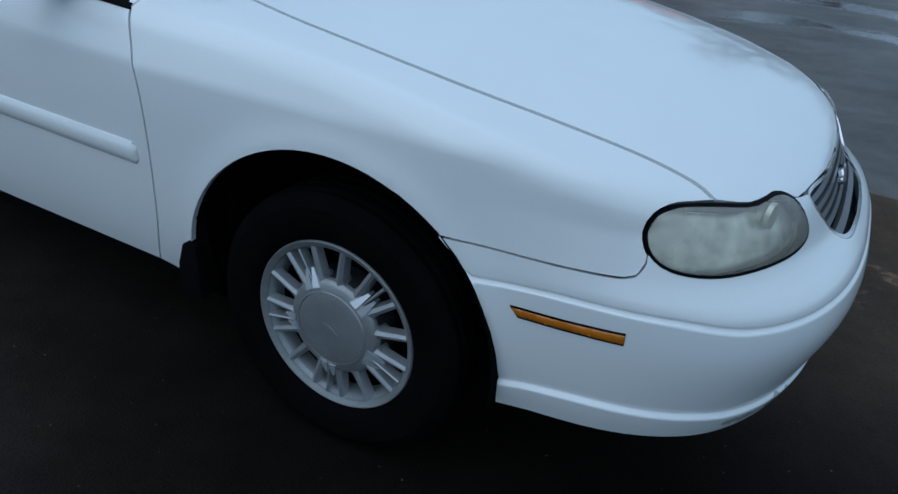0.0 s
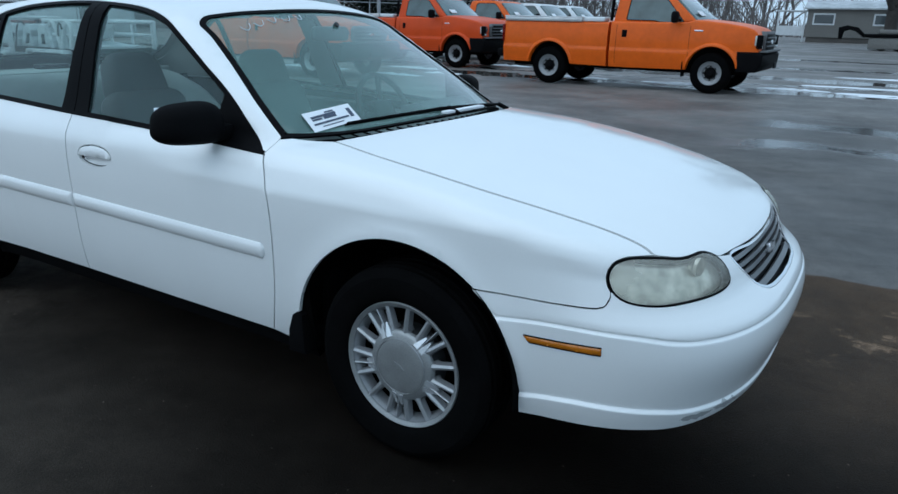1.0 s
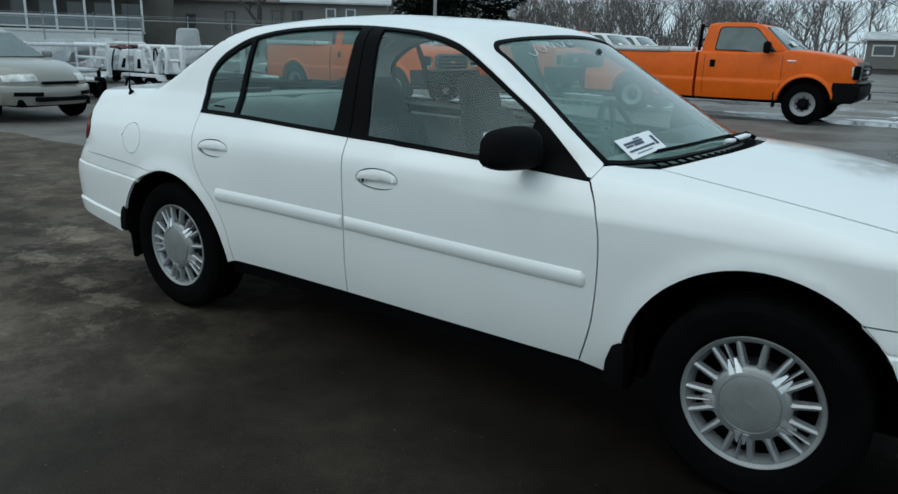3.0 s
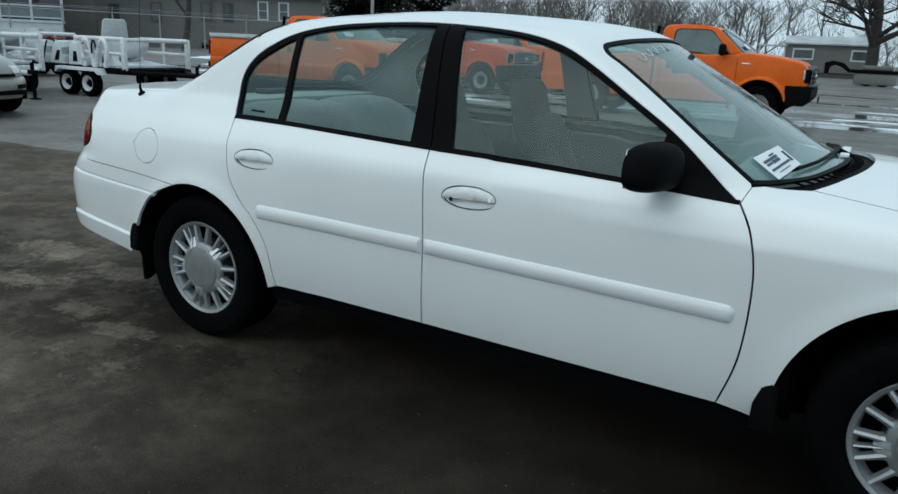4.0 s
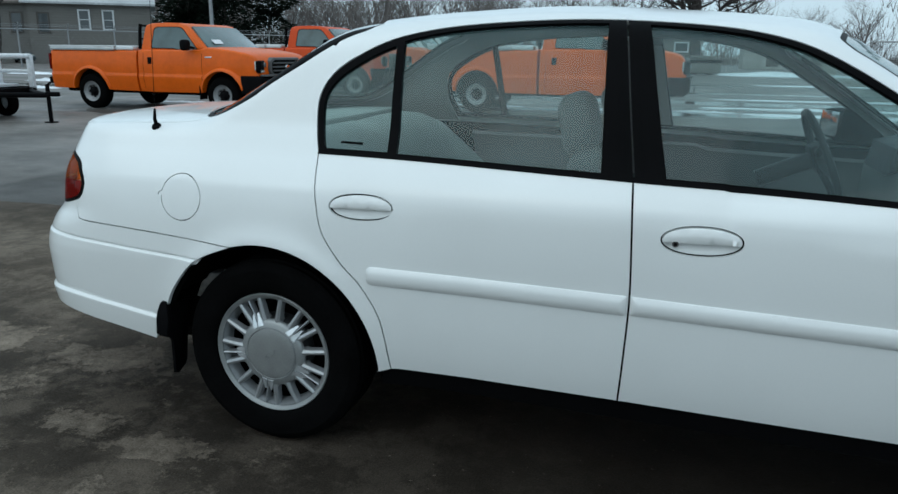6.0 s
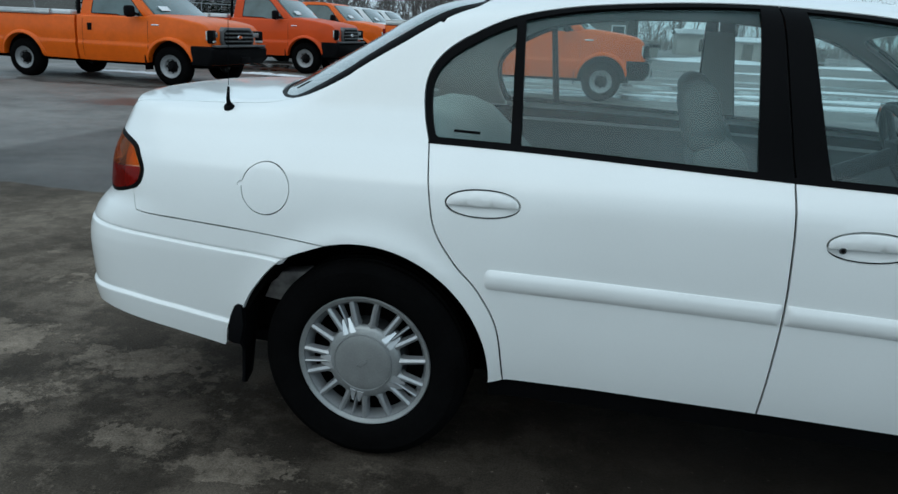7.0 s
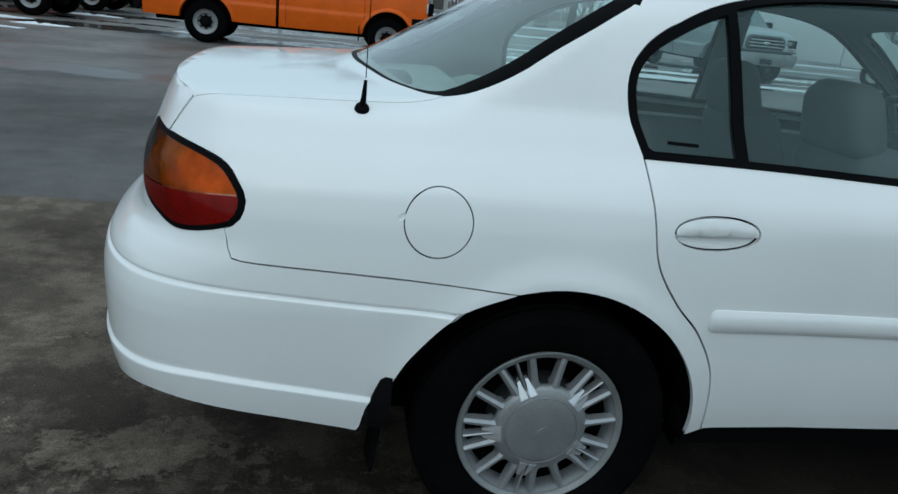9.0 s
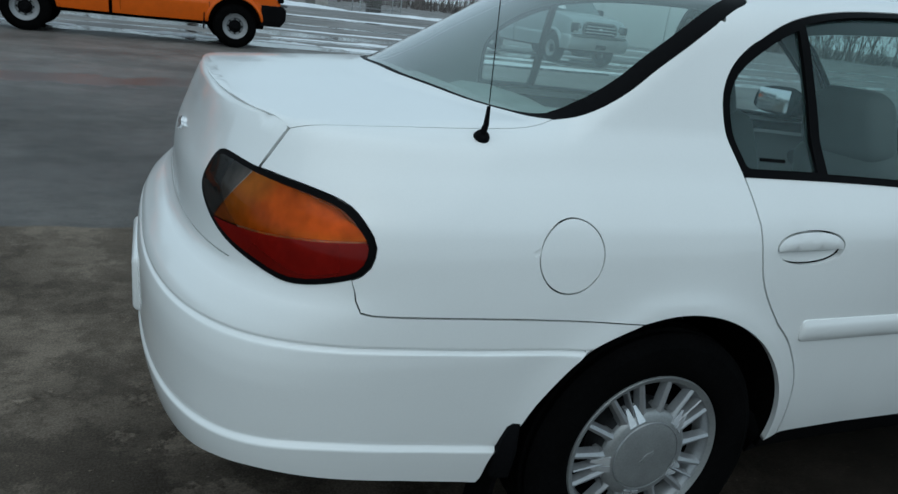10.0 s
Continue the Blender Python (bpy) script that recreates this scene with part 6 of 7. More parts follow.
    if rack:
        bm = bmesh.new()
        tube(bm, [(-0.41, -0.85, 1.36), (-0.40, -0.82, rack - 0.15), (-0.39, -0.80, rack)], 0.035, 8)
        tube(bm, [(-0.41, 0.85, 1.36), (-0.40, 0.82, rack - 0.15), (-0.39, 0.80, rack)], 0.035, 8)
        for z in (1.45, 1.58, rack - 0.03):
            tube(bm, [(-0.40, -0.83, z), (-0.40, 0.83, z)], 0.02, 6)
        part("cab_rack", bm, BLACK_TRIM, t)
    return t


LOT = "fleet trucks on the lot"
pickup_truck(pose(-2.635, 13.90, 0), ORANGE, "orange pickup truck with silver bed boxes on wet asphalt", LOT)
pickup_truck(pose(-10.62, 11.40, 0, 0, 0, -4.5) @ Matrix.Diagonal((1, 1, 0.935, 1)), ORANGE, "orange pickup truck with cab rack and bed boxes", LOT, rack=1.9)
pickup_truck(pose(-10.25, 16.85, 0, 0, 0, -2), RED_ORANGE, "faded red-orange pickup truck parked in a row", LOT)
pickup_truck(pose(-10.1, 20.6, 0, 0, 0, -2), ORANGE, "orange pickup truck parked behind a red one", LOT, boxes=False)
pickup_truck(pose(-10.4, 24.2, 0, 0, 0, -2), FLEET_WHITE, "white pickup truck parked in the row", LOT, rack=0.0, boxes=False)
pickup_truck(pose(-10.6, 27.6, 0, 0, 0, -2), FLEET_WHITE, "white pickup truck parked in the row", LOT, rack=0.0, boxes=False)
pickup_truck(pose(9.0, 18.8, 0, 0, 0, -86), SILVER_PAINT, "silver pickup truck parked on the far lot", rack=0.0, boxes=False, bright=True)


def parked_sedan(m, paint, label):
    """An older compact sedan seen from its front corner; front axle at x = 1.3."""
    def bow(bm):
        """Rounds the nose in plan; the hood crowns towards the middle."""
        for v in bm.verts:
            k = max(0, min(1, (v.co.x - 0.9) / 1.1))
            v.co.x -= 0.42 * k * (abs(v.co.y) / 0.83) ** 2.6
            v.co.y *= 1 - 0.08 * k * k
            if v.co.z > 0.6:
                v.co.z += 0.035 * k * (1 - (v.co.y / 0.8) ** 2)

    t = thing("parked_sedan", m, label, "car")
    bm = bmesh.new()
    top = [(-2.15, 0.60), (-2.18, 0.88), (-1.9, 0.96), (-1.2, 0.98), (0.72, 0.95), (1.4, 0.88), (1.85, 0.78), (2.05, 0.66), (2.08, 0.56)]
    outline_ = outline_with_arches(top, 0.27, [(1.3, 0.31, 0.36), (-1.3, 0.31, 0.36)], -2.1, 2.02)
    slices = [-0.83, -0.81, -0.76, -0.66, -0.52, -0.36, -0.18, 0.0, 0.18, 0.36, 0.52, 0.66, 0.76, 0.81, 0.83]
    rings = []
    for y in slices:
        pull = 0.05 if abs(y) > 0.82 else (0.018 if abs(y) > 0.80 else 0.0)
        rings.append([bm.verts.new((x * (1 - pull * 0.3), y, z - pull * (1 if z > 0.75 else (-0.4 if z < 0.3 else 0)))) for x, z in outline_])
    for a, b in zip(rings, rings[1:]):
        for k in range(len(a)):
            bm.faces.new((a[k], a[(k + 1) % len(a)], b[(k + 1) % len(a)], b[k]))
    bm.faces.new(rings[0])
    bm.faces.new(list(reversed(rings[-1])))
    for v in bm.verts:
        v.co.y *= 1 - 0.12 * max(0, v.co.z - 0.7) / 0.3
    bow(bm)
    part("body", bm, paint, t, smooth=55)
    bm = bmesh.new()
    prism(bm, [(-1.55, 0.95), (-1.05, 1.33), (-0.6, 1.40), (-0.1, 1.39), (0.10, 1.34), (0.80, 0.94)], 1, -0.72, 0.72, 0.05)
    for v in bm.verts:
        v.co.y *= 1 - 0.18 * max(0, v.co.z - 0.95) / 0.45
    part("roof", bm, paint, t)
    bm = bmesh.new()
    a = [bm.verts.new(c) for c in ((0.17, -0.56, 1.32), (0.17, 0.56, 1.32), (0.83, 0.66, 0.955), (0.83, -0.66, 0.955))]
    c = [bm.verts.new(v.co + Vector((-0.04, 0, -0.04))) for v in a]
    bm.faces.new(a)
    for i in range(4):
        bm.faces.new((a[i], c[i], c[(i + 1) % 4], a[(i + 1) % 4]))
    part("windscreen", bm, TRUCK_GLASS, t)
    for s in (-1, 1):
        bm = bmesh.new()
        pts = [(-1.05, 0.99), (-0.95, 1.28), (0.08, 1.30), (0.62, 1.0)]
        lw = lambda z: 0.724 * (1 - 0.18 * (z - 0.95) / 0.45)
        a = [bm.verts.new((x, s * lw(z) + s * 0.003, z)) for x, z in pts]
        b = [bm.verts.new((x, s * lw(z) - s * 0.02, z)) for x, z in pts]
        bm.faces.new(a)
        for i in range(4):
            bm.faces.new((a[i], b[i], b[(i + 1) % 4], a[(i + 1) % 4]))
        part("side_window", bm, TRUCK_GLASS, t)
        bm = bmesh.new()
        box(bm, (0.62, s * 0.86, 0.99), (0.10, 0.16, 0.11), 0.03)
        part("door_mirror", bm, paint, t)
        bm = bmesh.new()
        prism(bm, [(1.80, 0.59), (1.86, 0.70), (1.985, 0.705), (2.055, 0.665), (2.085, 0.60)], 1, s * 0.36, s * 0.76, 0.012)
        bmesh.ops.subdivide_edges(bm, edges=[e for e in bm.edges if abs(e.verts[0].co.y - e.verts[1].co.y) > 0.2], cuts=6)
        bow(bm)
        part("headlamp", bm, LAMP, t)
        bm = bmesh.new()
        prism(bm, [(1.98, 0.40), (1.98, 0.47), (2.158, 0.465), (2.155, 0.405)], 1, s * 0.34, s * 0.70, 0.01)
        bmesh.ops.subdivide_edges(bm, edges=[e for e in bm.edges if abs(e.verts[0].co.y - e.verts[1].co.y) > 0.2], cuts=6)
        bow(bm)
        part("fog_recess", bm, BLACK_TRIM, t)
        for x in (1.3, -1.3):
            tyre_on(t, x, s * 0.73, 0.305, 0.19, STEEL)
    bm = bmesh.new()
    box(bm, (2.085, 0, 0.60), (0.05, 0.62, 0.045), 0.015)
    box(bm, (2.10, 0, 0.36), (0.11, 0.86, 0.07), 0.02)
    part("grille", bm, BLACK_TRIM, t)
    bm = bmesh.new()
    prism(bm, [(1.90, 0.27), (1.93, 0.56), (2.10, 0.56), (2.145, 0.53), (2.155, 0.45), (2.145, 0.38), (2.09, 0.27)], 1, -0.81, 0.81, 0.02)
    bmesh.ops.subdivide_edges(bm, edges=[e for e in bm.edges if abs(e.verts[0].co.y - e.verts[1].co.y) > 0.5], cuts=16)
    bow(bm)
    part("front_bumper", bm, paint, t, smooth=55)
    bm = bmesh.new()
    box(bm, (0, 0, 0.30), (3.9, 1.2, 0.12), 0.02)
    for x in (1.3, -1.3):
        box(bm, (x, 0, 0.45), (0.7, 1.5, 0.4), 0.02)
    part("underbody", bm, UNDERBODY, t)
    return t


parked_sedan(pose(-11.85, 2.85, 0, 0, 0, 8), BEIGE, "champagne sedan parked across the lot")


# ---- trailers ----
GALV = material("weathered_white_steel", (0.70, 0.71, 0.72), 0.55, spread=0.12, grain=0.12, scale=18, blotch=2)
TUB_TRIM = material("dull_red_pad", (0.16, 0.045, 0.03), 0.7, spread=0.5, grain=0.2, scale=9, blotch=3)
HULL = material("dull_white_hull", (0.60, 0.62, 0.63), 0.4, spread=0.12, grain=0.06, scale=14, blotch=1.5)


def hull_shape(bm, x0, length, half, keel, gunwale):
    """An open hull with a rounded bottom, a rising bow and a flat transom."""
    rows = []
    for i in range(17):
        u = i / 16
        x = x0 + length * u
        w = half * (1 - max(0, (u - 0.45) / 0.55) ** 2.2) + 0.02
        z0, z1 = keel + 0.9 * (gunwale - keel) * max(0, (u - 0.6) / 0.4) ** 2, gunwale + 0.16 * u * u
        run = [(-w * 1.04, z1 - 0.03), (-w, z1 - 0.07), (-w * 0.97, z0 * 0.45 + z1 * 0.55), (-w * 0.86, z0 * 0.8 + z1 * 0.2), (-w * 0.5, z0 + 0.02), (0, z0)]
        ring = run + [(-y, z) for y, z in reversed(run[:-1])] + [(w * 1.04, z1), (w * 0.88, z1), (w * 0.55, z0 + 0.14), (-w * 0.55, z0 + 0.14), (-w * 0.88, z1), (-w * 1.04, z1)]
        rows.append([bm.verts.new((x, y, z)) for y, z in ring])
    n = len(rows[0])
    for a, b in zip(rows, rows[1:]):
        for k in range(n):
            bm.faces.new((a[k], a[(k + 1) % n], b[(k + 1) % n], b[k]))
    bm.faces.new(rows[0])
    bm.faces.new(list(reversed(rows[-1])))


def utility_trailer(m, label, seed):
    """A low trailer with a railed frame, drawbar and jack; the drawbar points to +x."""
    r = random.Random(seed)
    t = thing("utility_trailer", m, label, "trailer", "trailers by the fence")
    bm = bmesh.new()
    for y in (-0.8, 0.8):
        box(bm, (-0.2, y, 0.52), (3.0, 0.08, 0.12), 0.01)
    for i in range(6):
        box(bm, (-1.6 + 0.57 * i, 0, 0.52), (0.06, 1.6, 0.09), 0.008)
    tube(bm, [(1.2, -0.75, 0.50), (2.3, 0, 0.48)], 0.045, 8)
    tube(bm, [(1.2, 0.75, 0.50), (2.3, 0, 0.48)], 0.045, 8)
    part("frame", bm, BLACK_TRIM if seed % 2 else GALV, t)
    for y in (-0.8, 0.8):
        bm = bmesh.new()
        box(bm, (1.25, y, 0.84), (0.10, 0.08, 0.62), 0.012)
        tube(bm, [(-0.15, y, 1.13), (1.27, y, 1.13)], 0.04, 8)
        tube(bm, [(-0.15, y, 0.86), (1.25, y, 0.85)], 0.032, 8)
        for x in (-0.15, 0.55):
            tube(bm, [(x, y, 0.56), (x, y, 1.13)], 0.028, 8)
        part("railing", bm, GALV, t)
    bm = bmesh.new()
    tube(bm, [(1.25, -0.8, 1.12), (1.25, 0.8, 1.12)], 0.04, 8)
    part("cross_rail", bm, GALV, t)
    bm = bmesh.new()
    box(bm, (-0.3, 0, 0.60), (2.6, 1.5, 0.05), 0.01)
    part("deck", bm, HULL, t)
    bm = bmesh.new()
    hull_shape(bm, -1.9, 2.9, 0.66, 0.66, 1.02)
    tub = part("hull_tub", bm, GALV, t, "white moulded tub")
    bm = bmesh.new()
    box(bm, (-1.25, -0.60, 1.085), (0.9, 0.16, 0.05), 0.02)
    box(bm, (-0.35, -0.45, 1.125), (0.5, 0.3, 0.04), 0.015)
    part("rim_pad", bm, TUB_TRIM, tub, "dull red and dark rim pad")
    # moulded seat shells along the near edge, and bent hoops between them
    for i, x in enumerate((-1.15, -0.62, -0.05)):
        bm = bmesh.new()
        lean = 0.10 * math.sin(seed + i)
        pts = [(x - 0.19, 0.60), (x - 0.15 + lean, 0.99), (x - 0.06 + lean, 1.05), (x + 0.08 + lean, 1.03), (x + 0.13 + lean, 0.92), (x + 0.16, 0.80), (x + 0.24, 0.74), (x + 0.22, 0.60)]
        prism(bm, pts, 1, -0.93, -0.70, 0.03)
        shell = part("seat_shell", bm, HULL, t)
        bm = bmesh.new()
        prism(bm, [(x - 0.04, 0.66), (x - 0.02 + lean, 0.86), (x + 0.07 + lean, 0.86), (x + 0.10, 0.66)], 1, -0.936, -0.92, 0.004)
        part("opening", bm, BLACK_TRIM, shell)
    for i, x in enumerate((0.30, 0.62)):
        bm = bmesh.new()
        d = r.uniform(-0.12, 0.12)
        tube(bm, curve([(x - 0.13, -0.86, 0.58), (x - 0.10 + d, -0.86, 0.95), (x + d, -0.84, 1.10), (x + 0.11 + d, -0.84, 0.98), (x + 0.16, -0.86, 0.58)], 0.05), 0.042, 8)
        part("hoop", bm, GALV, t)
    for i in range(5):
        bm = bmesh.new()
        x, y = r.uniform(-1.2, 0.9), r.uniform(-0.95, -0.6)
        d = r.uniform(-0.3, 0.3)
        tube(bm, curve([(x, y, 0.58), (x + d * 0.6, y, 0.95), (x + d, y + 0.05, 1.10), (x + d * 1.8, y + 0.1, 0.9), (x + d * 1.5, y + 0.05, 0.60)], 0.08), 0.017, 6)
        part("hose", bm, BLACK_TRIM, t)
    bm = bmesh.new()
    prism(bm, [(0.62, 0.58), (0.72, 0.84), (0.78, 0.84), (0.88, 0.58)], 1, -0.72, -0.56, 0.01)
    part("upright", bm, GALV, t)
    bm = bmesh.new()
    bmesh.ops.create_grid(bm, x_segments=20, y_segments=12, size=1)
    for v in bm.verts:
        u, w = v.co.x, v.co.y
        f = max(0.0, 1 - u**6) * max(0.0, 1 - w**6)
        v.co = (-0.3 + u * 1.25, w * 0.72, 0.628 + f * (0.04 + 0.06 * noise.noise((u * 2 + seed, w * 2, 0.5))))
    part("snow_load", bm, SNOW, t)
    for s in (-1, 1):
        bm = bmesh.new()
        prism(bm, [(-0.55, 0.44), (-0.50, 0.56), (0.72, 0.56), (0.78, 0.44), (0.72, 0.44), (0.66, 0.51), (-0.44, 0.51), (-0.49, 0.44)], 1, s * 0.84, s * 1.04, 0.01)
        part("mudguard", bm, GALV, t)
        for wx in (-0.20, 0.42):
            tyre_on(t, wx, s * 0.94, 0.26, 0.17, FLEET_WHITE)
    bm = bmesh.new()
    tube(bm, [(2.25, 0.08, 0.0), (2.25, 0.08, 0.66)], 0.035, 8)
    tube(bm, [(2.25, 0.08, 0.64), (2.33, 0.08, 0.70)], 0.02, 6)
    box(bm, (2.25, 0.08, 0.012), (0.16, 0.16, 0.02), 0.004)
    box(bm, (2.42, 0, 0.50), (0.25, 0.10, 0.08), 0.02)
    part("jack", bm, BLACK_PLASTIC, t)
    bm = bmesh.new()
    for x in (-1.75, -1.85):
        tube(bm, [(x, -0.7, 0.0), (x, -0.7, 0.5)], 0.03, 6)
    part("prop_leg", bm, GALV, t)
    return t


def skiff(m, label):
    """An open boat standing on a cradle."""
    t = thing("skiff_boat", m, label, "boat", "boats on trailers")
    bm = bmesh.new()
    hull_shape(bm, -1.9, 3.9, 0.82, 0.62, 1.10)
    part("hull", bm, HULL, t)
    bm = bmesh.new()
    bm.free()
    for x in (-1.2, 0.6):
        bm = bmesh.new()
        box(bm, (x, 0, 0.31), (0.12, 1.2, 0.62), 0.02)
        part("cradle", bm, GALV, t)
    bm = bmesh.new()
    box(bm, (-0.5, 0, 1.05), (0.3, 1.3, 0.05), 0.01)
    box(bm, (0.5, 0, 1.08), (0.3, 1.2, 0.05), 0.01)
    part("thwart", bm, HULL, t)
    return t


utility_trailer(pose(-12.92, 7.45, 0, 0, 0, 2), "white railed utility trailer with drawbar and jack", 1)
utility_trailer(pose(-14.6, 5.35, 0, 0, 0, -4), "weathered white utility trailer beside another", 2)
utility_trailer(pose(-19.5, 9.3, 0, 0, 0, 8), "white utility trailer standing farther back", 4)
skiff(pose(-17.6, 7.0, 0, 0, 0, 5), "dull white skiff on a cradle among trailers")
skiff(pose(-22.0, 10.5, 0, 0, 0, -6), "dull white skiff on a cradle near the fence")

TARP = material("pale_grey_tarpaulin", (0.40, 0.42, 0.43), 0.7, spread=0.12, grain=0.08, scale=6, blotch=1.2)
bm = bmesh.new()
prism(bm, [(-1.05, 0.0), (-0.80, 1.0), (-0.62, 2.05), (-0.45, 2.2), (0.55, 2.2), (0.68, 2.05), (0.85, 0.0)], 1, -0.8, 0.8, 0.12)
for v in bm.verts:
    v.co += Vector((0.06 * noise.noise(v.co * 2), 0.05 * noise.noise(v.co * 3), 0))
bmesh.ops.transform(bm, matrix=pose(-34.3, 23.5, 0, 0, 0, 50) @ Matrix.Scale(0.84, 4), verts=bm.verts[:])
tagged(part("covered_load", bm, TARP), "tall load under a pale grey tarpaulin", "covered load")

# ---- buildings ----
SIDING = material("grey_clapboard", (0.155, 0.15, 0.138), 0.8, spread=0.08, grain=0.1, scale=12, blotch=0.5)
SIDING_DARK = material("dark_weathered_wall", (0.085, 0.078, 0.07), 0.85, spread=0.2, grain=0.15, scale=10, blotch=0.6)
ROOFING = material("pale_snowy_roofing", (0.42, 0.44, 0.45), 0.85, spread=0.15, grain=0.1, scale=8, blotch=0.6)
PORCH_WHITE = material("white_painted_timber", (0.58, 0.60, 0.61), 0.6, spread=0.06, grain=0.05, scale=20)
PANE = material("dark_house_pane", (0.06, 0.07, 0.075), 0.1, coat=0.4)


BROWN_ROOF = material("weathered_brown_roofing", (0.115, 0.102, 0.092), 0.9, spread=0.25, grain=0.15, scale=8, blotch=0.5)


def house(m, label, length, depth, eave, ridge, windows, wall=SIDING, laps=True, roofing=ROOFING):
    t = thing("house", m, label, "house")
    bm = bmesh.new()
    prism(bm, [(-depth / 2, 0), (depth / 2, 0), (depth / 2, eave), (0, ridge), (-depth / 2, eave)], 0, -length / 2, length / 2)
    body_ = part("wall", bm, wall, t, smooth=0)
    if laps:
        z = 0.25
        while z < eave:
            bm = bmesh.new()
            prism(bm, [(-depth / 2 - 0.022, z), (-depth / 2 + 0.01, z), (-depth / 2 + 0.01, z + 0.19)], 0, -length / 2, length / 2)
            part("clapboard", bm, wall, body_, smooth=0)
            z += 0.2
    bm = bmesh.new()
    k = (ridge - eave) / (depth / 2)
    o = 0.45
    prism(bm, [(-depth / 2 - o, eave - k * o), (0, ridge), (depth / 2 + o, eave - k * o), (depth / 2 + o, eave - k * o + 0.16), (0, ridge + 0.18), (-depth / 2 - o, eave - k * o + 0.16)], 0, -length / 2 - 0.4, length / 2 + 0.4)
    part("roof", bm, roofing, t, smooth=0)
    for x, z, w, h, painted in windows:
        bm = bmesh.new()
        y = -depth / 2
        for dx in (-w / 2, w / 2):
            box(bm, (x + dx, y - 0.04, z), (0.13, 0.07, h + 0.13), 0.008)
        for dz in (-h / 2, 0, h / 2):
            box(bm, (x, y - 0.04, z + dz), (w, 0.06, 0.10 if dz else 0.05), 0.008)
        fr = part("window", bm, PORCH_WHITE if painted else SIDING_DARK, t, smooth=0)
        bm = bmesh.new()
        box(bm, (x, y - 0.02, z), (w, 0.03, h))
        part("pane", bm, PANE, fr, smooth=0)
    return t


house(pose(-49.63, 52.33, 0, 0, 0, 38), "grey clapboard house with a pale roof and white windows", 9.2, 9.0, 5.0, 8.2,
      [(-3.5, 3.2, 0.8, 1.5, 0), (-0.5, 3.5, 0.8, 1.5, 1), (1.3, 3.5, 0.8, 1.5, 1)])
house(pose(-58.95, 45.20, 0, 0, 0, 38), "brown-roofed house wing with dark windows", 14.3, 8.7, 4.9, 7.6,
      [(-4.4, 2.8, 1.0, 1.5, 0), (-1.4, 2.8, 0.8, 1.3, 0), (2.1, 3.0, 0.8, 1.5, 0), (6.3, 3.2, 0.8, 1.5, 0)], roofing=BROWN_ROOF)
house(pose(-66.0, 47.0, 0, 0, 0, 30), "dark weathered building behind the fence", 16.0, 8.0, 3.6, 5.6, [(-3, 1.9, 0.9, 1.2, 0), (2, 1.9, 0.9, 1.2, 0)], SIDING_DARK, False)

porch = thing("porch_house", pose(-56.35, 28.27, 0.6, 0, 0, 52), "house with a raised white railed porch", "house")
bm = bmesh.new()
box(bm, (-2, 4.0, 2.7), (20, 6, 6.6))
part("wall", bm, SIDING_DARK, porch, smooth=0)
bm = bmesh.new()
box(bm, (-2, 0, 1.05), (16, 2.6, 0.18), 0.01)
box(bm, (-2, -1.2, 0.55), (16, 0.06, 0.85), 0.01)
part("porch_deck", bm, PORCH_WHITE, porch, smooth=0)
bm = bmesh.new()
box(bm, (-2, 0.3, 4.15), (17, 3.6, 0.30), 0.02)
part("porch_roof", bm, ROOFING, porch, smooth=0)
for i in range(9):
    bm = bmesh.new()
    box(bm, (-10 + 2.0 * i, -1.2, 2.6), (0.16, 0.16, 3.0), 0.01)
    part("post", bm, PORCH_WHITE, porch, smooth=0)
bm = bmesh.new()
box(bm, (-2, -1.2, 2.15), (16, 0.08, 0.12), 0.01)
box(bm, (-2, -1.2, 1.32), (16, 0.08, 0.10), 0.01)
part("railing", bm, PORCH_WHITE, porch, smooth=0)
PORCH_GLASS = material("grey_porch_screen", (0.16, 0.19, 0.20), 0.3, spread=0.2, blotch=0.7)
for i in range(8):
    bm = bmesh.new()
    box(bm, (-9 + 2.0 * i, -1.17, 1.74), (1.84, 0.02, 0.72))
    part("screen_panel", bm, PORCH_GLASS, porch, smooth=0)
for i in range(8):
    bm = bmesh.new()
    box(bm, (-9 + 2.0 * i, 0.98, 2.5), (1.3, 0.04, 1.5), 0.01)
    part("window", bm, PANE, porch, smooth=0)

PALE_ROOF = material("frosted_pale_roofing", (0.42, 0.44, 0.45), 0.85, spread=0.3, grain=0.15, scale=3, blotch=0.5)
mobile = thing("mobile_home", pose(0.3, 72.0, 0, 0, 0, 3), "long low grey mobile home with a pale flat roof", "mobile home")
bm = bmesh.new()
box(bm, (-2.95, 0, 1.55), (6.9, 4.0, 2.3), 0.03)
part("wall", bm, SIDING, mobile, smooth=0)
bm = bmesh.new()
box(bm, (-2.95, 0, 0.25), (6.7, 3.8, 0.5), 0.02)
part("skirting", bm, SIDING_DARK, mobile, smooth=0)
bm = bmesh.new()
prism(bm, [(-2.3, 2.70), (0, 3.35), (2.3, 2.70), (2.3, 2.82), (0, 3.48), (-2.3, 2.82)], 0, -6.7, 0.75, 0.02)
part("roof", bm, PALE_ROOF, mobile, smooth=0)
